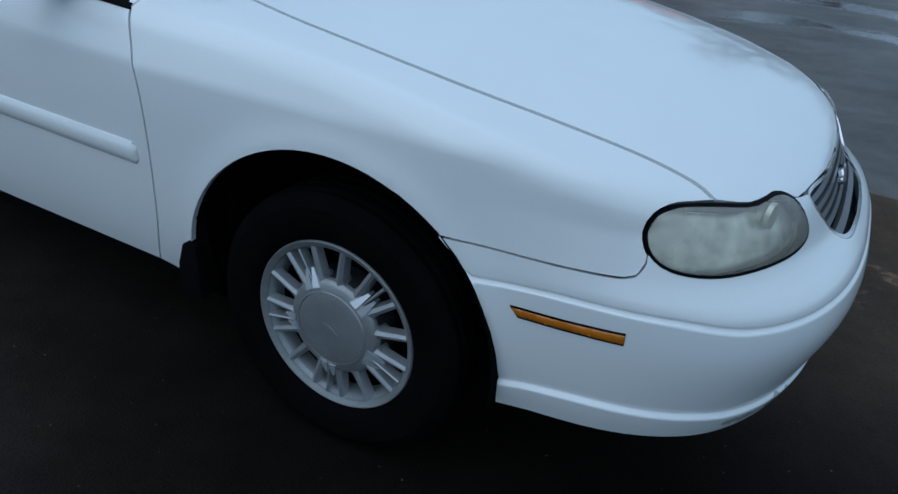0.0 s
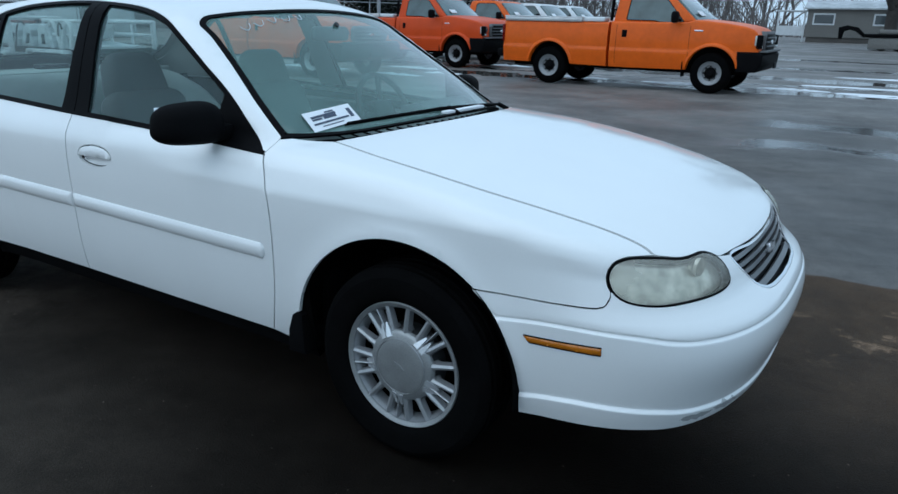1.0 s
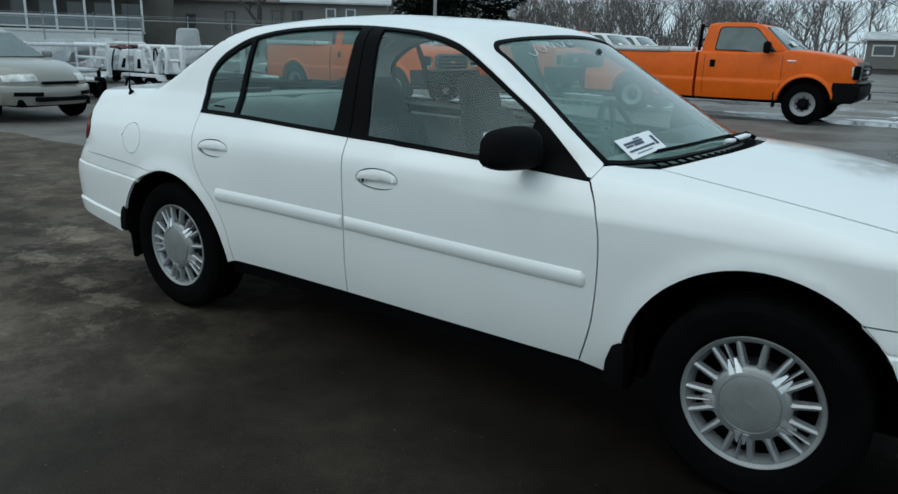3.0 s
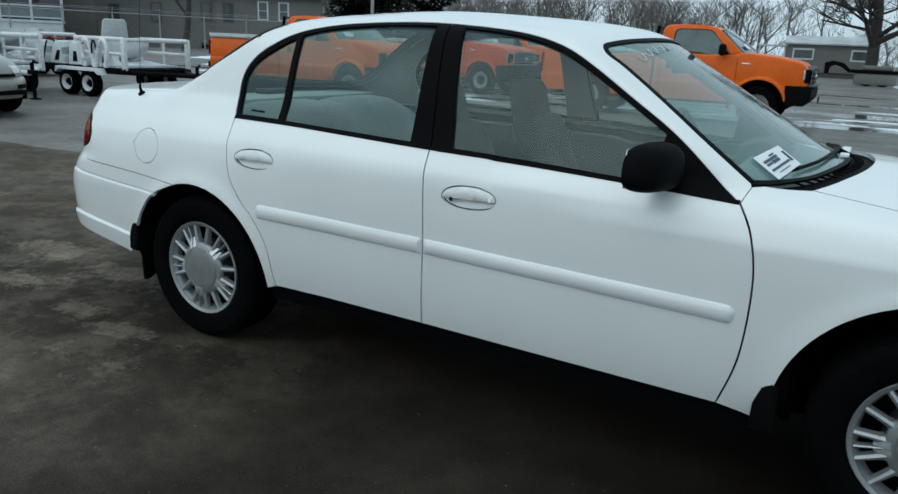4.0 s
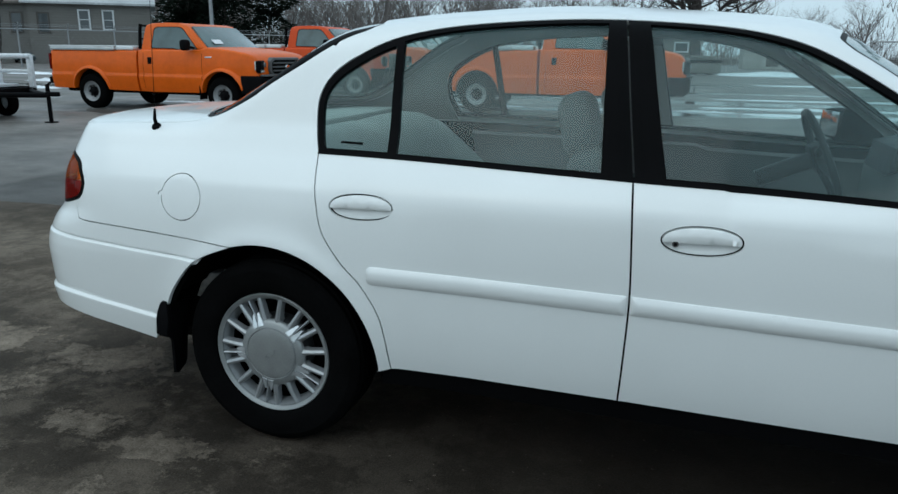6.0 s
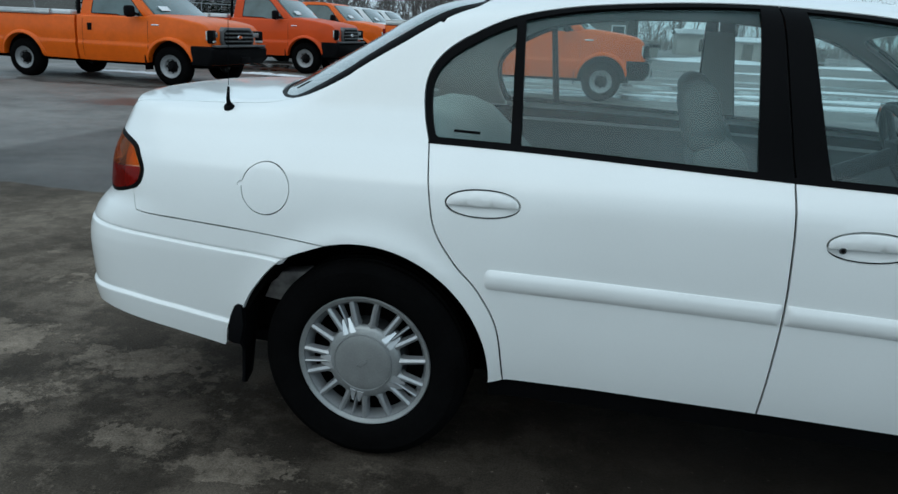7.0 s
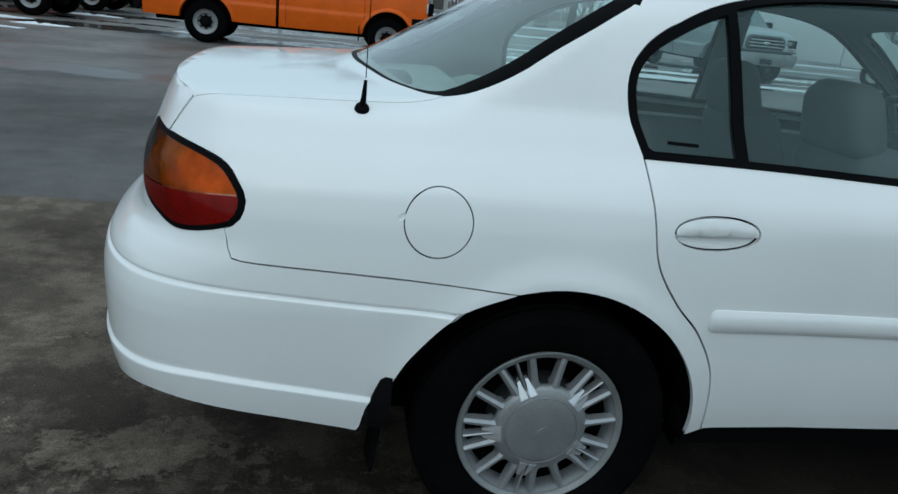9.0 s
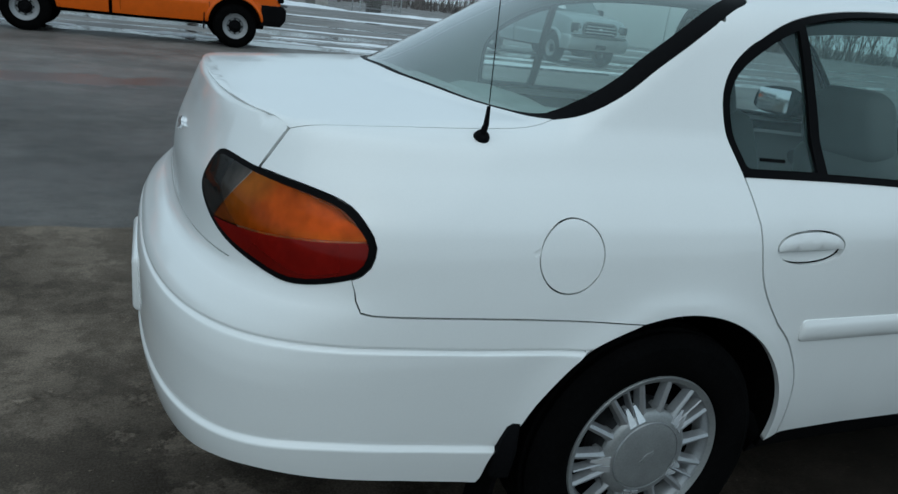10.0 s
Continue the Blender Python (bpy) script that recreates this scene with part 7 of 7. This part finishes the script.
for x, w in ((-5.1, 1.7), (-0.75, 1.3)):
    bm = bmesh.new()
    box(bm, (x, -2.02, 1.9), (w, 0.06, 0.95), 0.01)
    f = part("window", bm, PORCH_WHITE, mobile, smooth=0)
    bm = bmesh.new()
    box(bm, (x, -2.05, 1.9), (w - 0.25, 0.04, 0.7), 0.01)
    part("pane", bm, PANE, f, smooth=0)
bm = bmesh.new()
box(bm, (-7.6, -0.4, 2.55), (2.6, 3.0, 0.12), 0.02)
for x in (-8.7, -6.6):
    box(bm, (x, -1.7, 1.25), (0.14, 0.14, 2.5), 0.01)
box(bm, (-7.6, -1.7, 0.9), (2.2, 0.06, 0.8), 0.01)
part("porch", bm, PORCH_WHITE, mobile, smooth=0)

SHED_WALL = material("pale_grey_shed_boards", (0.36, 0.35, 0.33), 0.85, spread=0.25, grain=0.12, scale=5, blotch=0.8)
shed = thing("shed", pose(8.85, 57.0, 0, 0, 0, 4), "low pale grey shed with a snowy roof", "shed")
bm = bmesh.new()
box(bm, (0, 0, 0.68), (2.7, 2.2, 1.36), 0.03)
part("wall", bm, SHED_WALL, shed, smooth=0)
bm = bmesh.new()
box(bm, (0, -1.11, 0.62), (0.75, 0.03, 1.15), 0.01)
part("door", bm, SIDING, shed, smooth=0)
bm = bmesh.new()
prism(bm, [(-1.3, 1.33), (0, 1.55), (1.3, 1.33), (1.3, 1.42), (0, 1.68), (-1.3, 1.42)], 0, -1.5, 1.5, 0.02)
part("roof", bm, SNOW, shed)
store = thing("outbuilding", pose(7.0, 75.0, 0, 0, 0, 3), "long low brown-grey outbuilding with frosted roof", "outbuilding")
bm = bmesh.new()
box(bm, (0, 0, 0.95), (3.6, 3.0, 1.9), 0.03)
part("wall", bm, SHED_WALL, store, smooth=0)
bm = bmesh.new()
prism(bm, [(-1.8, 1.85), (0, 2.25), (1.8, 1.85), (1.8, 1.95), (0, 2.36), (-1.8, 1.95)], 0, -2.0, 2.0, 0.02)
part("roof", bm, PALE_ROOF, store, smooth=0)
bm = bmesh.new()
box(bm, (0.8, -1.52, 0.85), (1.1, 0.05, 1.2), 0.01)
part("door", bm, SIDING_DARK, store, smooth=0)

RUST = material("rusty_brown_tank", (0.085, 0.055, 0.04), 0.85, spread=0.35, grain=0.25, scale=14, bump=0.3, blotch=2)
tank = thing("storage_tank", pose(9.95, 50.3, 0, 0, 0, 8), "rusty brown upright storage tank with pale band", "tank")
bm = bmesh.new()
lathe(bm, [(0, 2.52), (0.34, 2.50), (0.56, 2.40), (0.66, 2.22), (0.70, 1.98), (0.84, 1.90), (0.86, 0.05), (0.80, 0.0)], 28)
bmesh.ops.rotate(bm, verts=bm.verts[:], cent=(0, 0, 0), matrix=Matrix.Rotation(radians(90), 3, "X"))
part("shell", bm, RUST, tank)
bm = bmesh.new()
lathe(bm, [(0.862, 1.72), (0.90, 1.71), (0.90, 1.62), (0.862, 1.61)], 28)
bmesh.ops.rotate(bm, verts=bm.verts[:], cent=(0, 0, 0), matrix=Matrix.Rotation(radians(90), 3, "X"))
part("band", bm, STEEL, tank)
# wire cages stacked past the tank
CAGE = material("dull_cage_wire", (0.34, 0.35, 0.35), 0.6, 0.3, spread=0.2)
cage = thing("wire_cage", pose(12.4, 50.0, 0, 0, 0, 5), "tall galvanised wire storage cage", "cage")
bm = bmesh.new()
for y in (-0.8, 0.8):
    tube(bm, [(-1.5, y, 0), (-1.5, y, 1.95), (-1.3, y, 2.15), (1.3, y, 2.15), (1.5, y, 1.95), (1.5, y, 0)], 0.04, 6)
    for z in (0.3, 1.25):
        tube(bm, [(-1.5, y, z), (1.5, y, z)], 0.025, 6)
for x in (-1.5, 1.5):
    for z in (0.3, 1.95):
        tube(bm, [(x, -0.8, z), (x, 0.8, z)], 0.025, 6)
part("cage_frame", bm, CAGE, cage)
bm = bmesh.new()
for i in range(24):
    x = -1.44 + 0.125 * i
    tube(bm, [(x, -0.8, 0.05), (x, -0.8, 2.12)], 0.008, 3, cap=False)
for i in range(16):
    tube(bm, [(-1.5, -0.8, 0.12 + 0.125 * i), (1.5, -0.8, 0.12 + 0.125 * i)], 0.008, 3, cap=False)
tagged(part("wire_mesh", bm, CAGE, cage), kind="stuff")
bm = bmesh.new()
box(bm, (-0.2, 0.1, 0.55), (0.9, 0.8, 1.1), 0.08)
tagged(part("equipment_box", bm, SIDING_DARK), "dark grey box standing in a wire cage", "box").matrix_basis = pose(12.4, 50.0, 0, 0, 0, 5)

flat = thing("flatbed_trailer", pose(2.0, 50.0, 0, 0, 0, 6), "dark flatbed trailer with a gooseneck", "trailer")
bm = bmesh.new()
box(bm, (-1.1, 0, 0.85), (2.6, 2.2, 0.2), 0.03)
prism(bm, [(-2.2, 0.78), (-2.75, 1.30), (-3.35, 1.42), (-3.8, 1.28), (-3.75, 0.62), (-3.55, 0.62), (-3.5, 1.08), (-3.2, 1.2), (-2.85, 1.1), (-2.4, 0.72)], 1, -0.4, 0.4, 0.03)
part("deck", bm, BLACK_TRIM, flat)
bm = bmesh.new()
box(bm, (-1.0, -0.95, 0.42), (2.3, 0.2, 0.66), 0.08)
box(bm, (-0.9, -0.3, 1.08), (1.5, 1.2, 0.26), 0.08)
part("load", bm, SIDING, flat)
for x in (-1.4, -0.5):
    for s in (-1, 1):
        tyre_on(flat, x, s * 0.68, 0.40, 0.22, RUST)
parked_sedan(pose(22.0, 44.0, 0, 0, 0, 190), SILVER_PAINT, "grey sedan parked by the far road")
van = thing("box_van", pose(13.2, 20.4, 0, 0, 0, -40), "white box van parked beside a pickup", "van")
bm = bmesh.new()
box(bm, (-0.8, 0, 1.75), (3.8, 2.2, 2.4), 0.05)
part("cargo_box", bm, FLEET_WHITE, van)
bm = bmesh.new()
prism(bm, [(1.1, 0.5), (1.1, 2.2), (1.7, 2.15), (2.2, 1.35), (2.9, 1.15), (2.95, 0.5)], 1, -0.95, 0.95, 0.06)
part("cab", bm, FLEET_WHITE, van)
bm = bmesh.new()
prism(bm, [(1.72, 2.10), (2.20, 1.40), (2.23, 1.42), (1.75, 2.12)], 1, -0.85, 0.85)
part("windscreen", bm, TRUCK_GLASS, van)
for x in (2.1, -1.6):
    for s in (-1, 1):
        tyre_on(van, x, s * 0.92, 0.39, 0.22, STEEL)

# snow bank along the far side of the lot
for cx, cy, ln, wd, hh in ((-20.0, 16.7, 0.7, 0.22, 0.07), (-16.4, 13.3, 0.4, 0.15, 0.05), (-24.0, 21.0, 1.2, 0.3, 0.09), (-31.0, 27.0, 1.6, 0.4, 0.12), (6.2, 50.5, 4.2, 4.0, 0.20), (15.5, 47.6, 6.5, 1.0, 0.16), (-14.0, 36.0, 4.0, 1.2, 0.35), (22.0, 46.0, 5.0, 1.4, 0.3), (-21.0, 31.0, 3.0, 1.0, 0.3), (29.0, 40.0, 6.0, 1.5, 0.5)):
    bm = bmesh.new()
    bmesh.ops.create_grid(bm, x_segments=36, y_segments=12, size=1)
    for v in bm.verts:
        u, w = v.co.x, v.co.y
        f = max(0.0, 1 - u * u) * max(0.0, 1 - w * w)
        v.co = (cx + u * ln, cy + w * wd, hh * f * (0.7 + 0.9 * noise.noise((u * 3 + cx, w * 3, 0.3))) - 0.01 + 0.012 * f)
    tagged(part("snow_bank", bm, SNOW), "low bank of old ploughed snow", "snow bank", kind="stuff")

# slush left on the lot round the trucks
for i, (cx, cy, ln, wd) in enumerate(((-8.3, 12.5, 0.9, 0.16), (-7.6, 13.7, 0.6, 0.12), (-9.2, 14.9, 1.1, 0.18), (-11.5, 13.0, 1.4, 0.16), (-1.8, 15.0, 1.2, 0.15), (0.4, 15.2, 0.8, 0.12), (-4.6, 15.1, 0.9, 0.12), (-7.9, 17.9, 0.8, 0.15), (5.6, 14.9, 4.6, 0.42), (4.6, 16.9, 4.4, 0.34), (6.4, 20.6, 6.0, 0.30), (9.0, 32.2, 6.5, 0.55))):
    bm = bmesh.new()
    bmesh.ops.create_grid(bm, x_segments=28, y_segments=8, size=1)
    for v in bm.verts:
        u, w = v.co.x, v.co.y
        f = max(0.0, 1 - u * u) * max(0.0, 1 - w * w)
        side = 1 + 0.8 * noise.noise((u * 2.5, cx, cy))
        v.co = (cx + u * ln, cy + w * wd * side + 0.12 * noise.noise((u * 1.7, cy, 3.0)), 0.05 * f * (0.6 + 0.9 * noise.noise((u * 6 + cx, w * 3, 0.3))) - 0.003)
    tagged(part("slush_ridge", bm, SNOW), "thin ridge of melting slush on asphalt", "slush", kind="stuff")

# fence and pole
WIRE = material("galvanised_fence", (0.30, 0.31, 0.32), 0.5, 0.4, spread=0.1, grain=0.08, scale=30)
fence = thing("chain_fence", pose(0, 0, 0), "galvanised chain-link fence with a top rail", "fence")
f0, f1 = Vector((-52, 18, 0)), Vector((-26, 62, 0))
nf = 17
for i in range(nf + 1):
    p = f0.lerp(f1, i / nf)
    bm = bmesh.new()
    tube(bm, [p, p + Vector((0, 0, 2.5))], 0.05, 8)
    tube(bm, [p + Vector((0, 0, 2.45)), p + Vector((0.25, -0.15, 2.8))], 0.03, 6)
    part("post", bm, WIRE, fence)
bm = bmesh.new()
for z, r in ((2.42, 0.035), (0.15, 0.012), (2.62, 0.01), (2.72, 0.01)):
    tube(bm, [f0 + Vector((0, 0, z)), f1 + Vector((0, 0, z))], r, 6)
part("rail", bm, WIRE, fence)
bm = bmesh.new()
span = (f1 - f0).length
q = (f1 - f0).normalized()
n = int(span / 0.45)
for i in range(n):
    for sgn in (0, 1):
        a = f0 + q * (i * 0.45)
        b_ = a + q * 2.3
        if (b_ - f0).length > span:
            continue
        za, zb = (0.1, 2.4) if sgn else (2.4, 0.1)
        tube(bm, [a + Vector((0, 0, za)), b_ + Vector((0, 0, zb))], 0.0022, 3, cap=False)
mesh_wire = part("wire_mesh", bm, WIRE, fence)
tagged(mesh_wire, kind="stuff")
bm = bmesh.new()
tube(bm, [(-29.4, 40.0, 0), (-29.4, 40.0, 9.5)], 0.13, 10, 0.09)
tube(bm, [(-29.4, 40.0, 9.4), (-28.2, 39.6, 9.7)], 0.05, 8)
box(bm, (-28.0, 39.55, 9.68), (0.6, 0.25, 0.14), 0.04)
tagged(part("light_pole", bm, WIRE), "tall grey steel light pole", "light pole")

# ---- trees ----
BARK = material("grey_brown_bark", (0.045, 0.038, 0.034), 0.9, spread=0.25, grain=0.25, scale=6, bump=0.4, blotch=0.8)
# far bark is paler than BARK: distance haze put into its colour
BARK_FAR = material("hazed_far_twigs", (0.135, 0.121, 0.114), 0.95, spread=0.35, grain=0.2, scale=2, blotch=0.15)


def bare_tree(seed, height, levels, sides, spread=0.62, first=0.33, kids=4, bend=0.16, thick=0.022, low=2):
    """Vertices and faces of a leafless tree: a tapered trunk that forks again and again."""
    r = random.Random(seed)
    verts, faces = [], []

    def limb(p, d, length, rad, level):
        segs = 4 if level == 0 else (3 if level < 3 else 2)
        ring0, pts = None, []
        ns = max(3, sides - level)
        q, dd = Vector(p), Vector(d)
        for i in range(segs + 1):
            rr = rad * (1 - 0.62 * i / segs)
            u = dd.orthogonal().normalized()
            w = dd.cross(u).normalized()
            ring = len(verts)
            for k_ in range(ns):
                a = 2 * math.pi * k_ / ns
                verts.append(tuple(q + rr * (math.cos(a) * u + math.sin(a) * w)))
            if ring0 is not None:
                for k_ in range(ns):
                    faces.append((ring0 + k_, ring0 + (k_ + 1) % ns, ring + (k_ + 1) % ns, ring + k_))
            ring0 = ring
            pts.append((Vector(q), Vector(dd), rr))
            dd = (dd + Vector((r.uniform(-1, 1), r.uniform(-1, 1), r.uniform(-0.4, 0.8))) * bend).normalized()
            q = q + dd * (length / segs)
        if level >= levels:
            return
        for k_ in range(kids + (low if level == 0 else 0)):
            f = r.uniform(first if level == 0 else 0.25, 1.0)
            i = min(int(f * segs), segs - 1)
            g = f * segs - i
            base_p = pts[i][0].lerp(pts[i + 1][0], g)
            side = Vector((r.uniform(-1, 1), r.uniform(-1, 1), r.uniform(-0.2, 0.5))).normalized()
            nd = (pts[i][1] * (1 - spread) + side * spread + Vector((0, 0, 0.12))).normalized()
            limb(base_p, nd, length * r.uniform(0.42, 0.68), pts[i][2] * r.uniform(0.45, 0.68), level + 1)

    limb((0, 0, -0.1), (0, 0, 1), height * 0.55, height * thick, 0)
    return verts, faces


def tree_object(name, seed, m, height, levels, sides, mat, label, **kw):
    v, f = bare_tree(seed, height, levels, sides, **kw)
    me = bpy.data.meshes.new(name)
    me.from_pydata(v, [], f)
    me.polygons.foreach_set("use_smooth", [True] * len(me.polygons))
    t = mesh_object(name, me, mat)
    t.matrix_basis = m
    return tagged(t, label, "tree")


big = tree_object("bare_tree", 11, pose(0.75, 58.0, 0, 0, 0, 40), 18.0, 5, 8, BARK, "large spreading bare deciduous tree", spread=0.78, first=0.24, kids=5, bend=0.24, thick=0.025, low=9)
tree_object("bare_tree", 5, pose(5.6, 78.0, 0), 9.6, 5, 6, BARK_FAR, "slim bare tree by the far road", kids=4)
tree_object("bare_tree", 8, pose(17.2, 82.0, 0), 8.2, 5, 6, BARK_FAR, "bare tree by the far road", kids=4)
tree_object("bare_tree", 23, pose(-44.0, 36.6, 0), 12.0, 4, 6, BARK, "small bare tree beside the fence", kids=4)
parked_sedan(pose(-52.0, 47.0, 0, 0, 0, -50), material("dark_teal_car_paint", (0.05, 0.075, 0.085), 0.3, coat=0.4, spread=0.1), "dark teal car parked behind the fence")

kinds = [bare_tree(100 + i, 1.0, 4, 4, spread=0.5 + 0.04 * (i % 4), first=0.2, kids=4, thick=0.013) for i in range(6)]
rw = random.Random(4)
wv, wf, count = [], [], 0
for i in range(330):
    ang = radians(rw.uniform(-56, 62))
    dist = rw.uniform(95, 150)
    x, y = dist * math.sin(ang) * 1.05, dist * math.cos(ang)
    if ang > radians(-8) and rw.random() < (0.55 if ang > radians(3) else 0.4):
        continue
    h = rw.uniform(13, 21) * (1.0 if ang < radians(-3) else 0.62) * dist / 120
    v, f = kinds[i % 6]
    a = rw.uniform(0, 6.28)
    ca, sa = math.cos(a), math.sin(a)
    q = np.array(v) * h * np.array([1.15, 1.15, 1.0])
    q = np.stack([x + q[:, 0] * ca - q[:, 1] * sa, y + q[:, 0] * sa + q[:, 1] * ca, q[:, 2]], 1)
    wv.append(q)
    wf += [tuple(j + count for j in t) for t in f]
    count += len(q)
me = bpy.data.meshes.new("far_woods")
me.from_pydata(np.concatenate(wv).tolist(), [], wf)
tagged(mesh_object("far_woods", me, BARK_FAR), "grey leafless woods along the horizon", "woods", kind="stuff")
# brush at the foot of the woods
bv, bf = [], []
for i in range(5200):
    ang = radians(rw.uniform(-58, 66))
    dist = rw.uniform(92, 125)
    x, y, h = dist * math.sin(ang), dist * math.cos(ang), rw.uniform(1.0, 4.8) * (1 if ang < radians(-8) else 0.6)
    k0 = len(bv)
    lx, ly = rw.uniform(-0.9, 0.9), rw.uniform(-0.9, 0.9)
    wdt = rw.uniform(0.05, 0.12)
    bv += [(x - wdt, y, -0.05), (x + wdt, y, -0.05), (x, y + wdt, -0.05), (x + lx, y + ly, h)]
    bf += [(k0, k0 + 1, k0 + 3), (k0 + 1, k0 + 2, k0 + 3), (k0 + 2, k0, k0 + 3)]
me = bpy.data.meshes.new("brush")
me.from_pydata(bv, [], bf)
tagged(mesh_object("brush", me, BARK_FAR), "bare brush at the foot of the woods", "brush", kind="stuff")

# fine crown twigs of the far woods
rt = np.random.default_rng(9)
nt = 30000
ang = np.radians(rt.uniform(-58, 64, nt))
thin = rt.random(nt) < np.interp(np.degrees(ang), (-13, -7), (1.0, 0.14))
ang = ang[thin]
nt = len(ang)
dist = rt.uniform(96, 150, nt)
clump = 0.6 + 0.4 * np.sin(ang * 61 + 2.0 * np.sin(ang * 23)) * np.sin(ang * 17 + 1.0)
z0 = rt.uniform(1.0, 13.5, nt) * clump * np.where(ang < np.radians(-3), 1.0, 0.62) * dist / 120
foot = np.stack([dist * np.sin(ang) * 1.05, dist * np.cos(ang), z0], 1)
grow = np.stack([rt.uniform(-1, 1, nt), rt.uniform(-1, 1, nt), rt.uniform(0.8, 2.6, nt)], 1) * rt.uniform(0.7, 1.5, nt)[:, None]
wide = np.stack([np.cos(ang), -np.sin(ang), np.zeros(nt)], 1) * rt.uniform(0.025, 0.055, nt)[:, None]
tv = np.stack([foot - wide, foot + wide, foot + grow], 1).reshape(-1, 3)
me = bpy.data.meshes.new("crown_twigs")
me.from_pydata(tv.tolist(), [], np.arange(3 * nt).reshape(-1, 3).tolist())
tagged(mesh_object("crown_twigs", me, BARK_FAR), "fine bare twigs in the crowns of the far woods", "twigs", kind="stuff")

NEEDLES = material("dark_conifer_needles", (0.012, 0.018, 0.013), 0.9, spread=0.4, grain=0.3, scale=3, blotch=0.4)


def conifer(m, seed, height, width, label):
    r = random.Random(seed)
    t = thing("conifer_tree", m, label, "tree", "dark conifers")
    bm = bmesh.new()
    tube(bm, [(0, 0, 0), (0, 0, height * 0.95)], height * 0.018, 8, 0.02)
    part("trunk", bm, BARK, t)
    v, f = [], []
    for i in range(9000):
        u = r.random() ** 0.8
        z = height * (0.04 + 0.94 * u)
        rad = width * (1 - u) ** 0.8 * math.sqrt(r.random()) * (0.8 + 0.4 * math.sin(7 * u * 3 + seed))
        a = r.uniform(0, 6.283)
        c = Vector((rad * math.cos(a), rad * math.sin(a), z - 0.12 * rad))
        s = r.uniform(0.2, 0.55)
        d = Vector((math.cos(a), math.sin(a), r.uniform(-0.5, 0.3))).normalized()
        e = d.cross(Vector((r.uniform(-1, 1), r.uniform(-1, 1), 1))).normalized()
        k0 = len(v)
        v += [tuple(c - d * s * 0.4 - e * s * 0.22), tuple(c - d * s * 0.4 + e * s * 0.22), tuple(c + d * s)]
        f.append((k0, k0 + 1, k0 + 2))
    me = bpy.data.meshes.new("crown")
    me.from_pydata(v, [], f)
    mesh_object("crown", me, NEEDLES, t)
    return t


for i, (x, y, h, w) in enumerate(((-49.0, 66.0, 13.0, 5.2), (-44.5, 64.5, 12.5, 5.0), (-52.5, 71.0, 14.0, 5.4), (-41.0, 67.0, 12.0, 4.8), (-47.0, 62.0, 12.0, 4.6))):
    conifer(pose(x, y, 0), 50 + i, h, w, "dark evergreen tree behind the house")
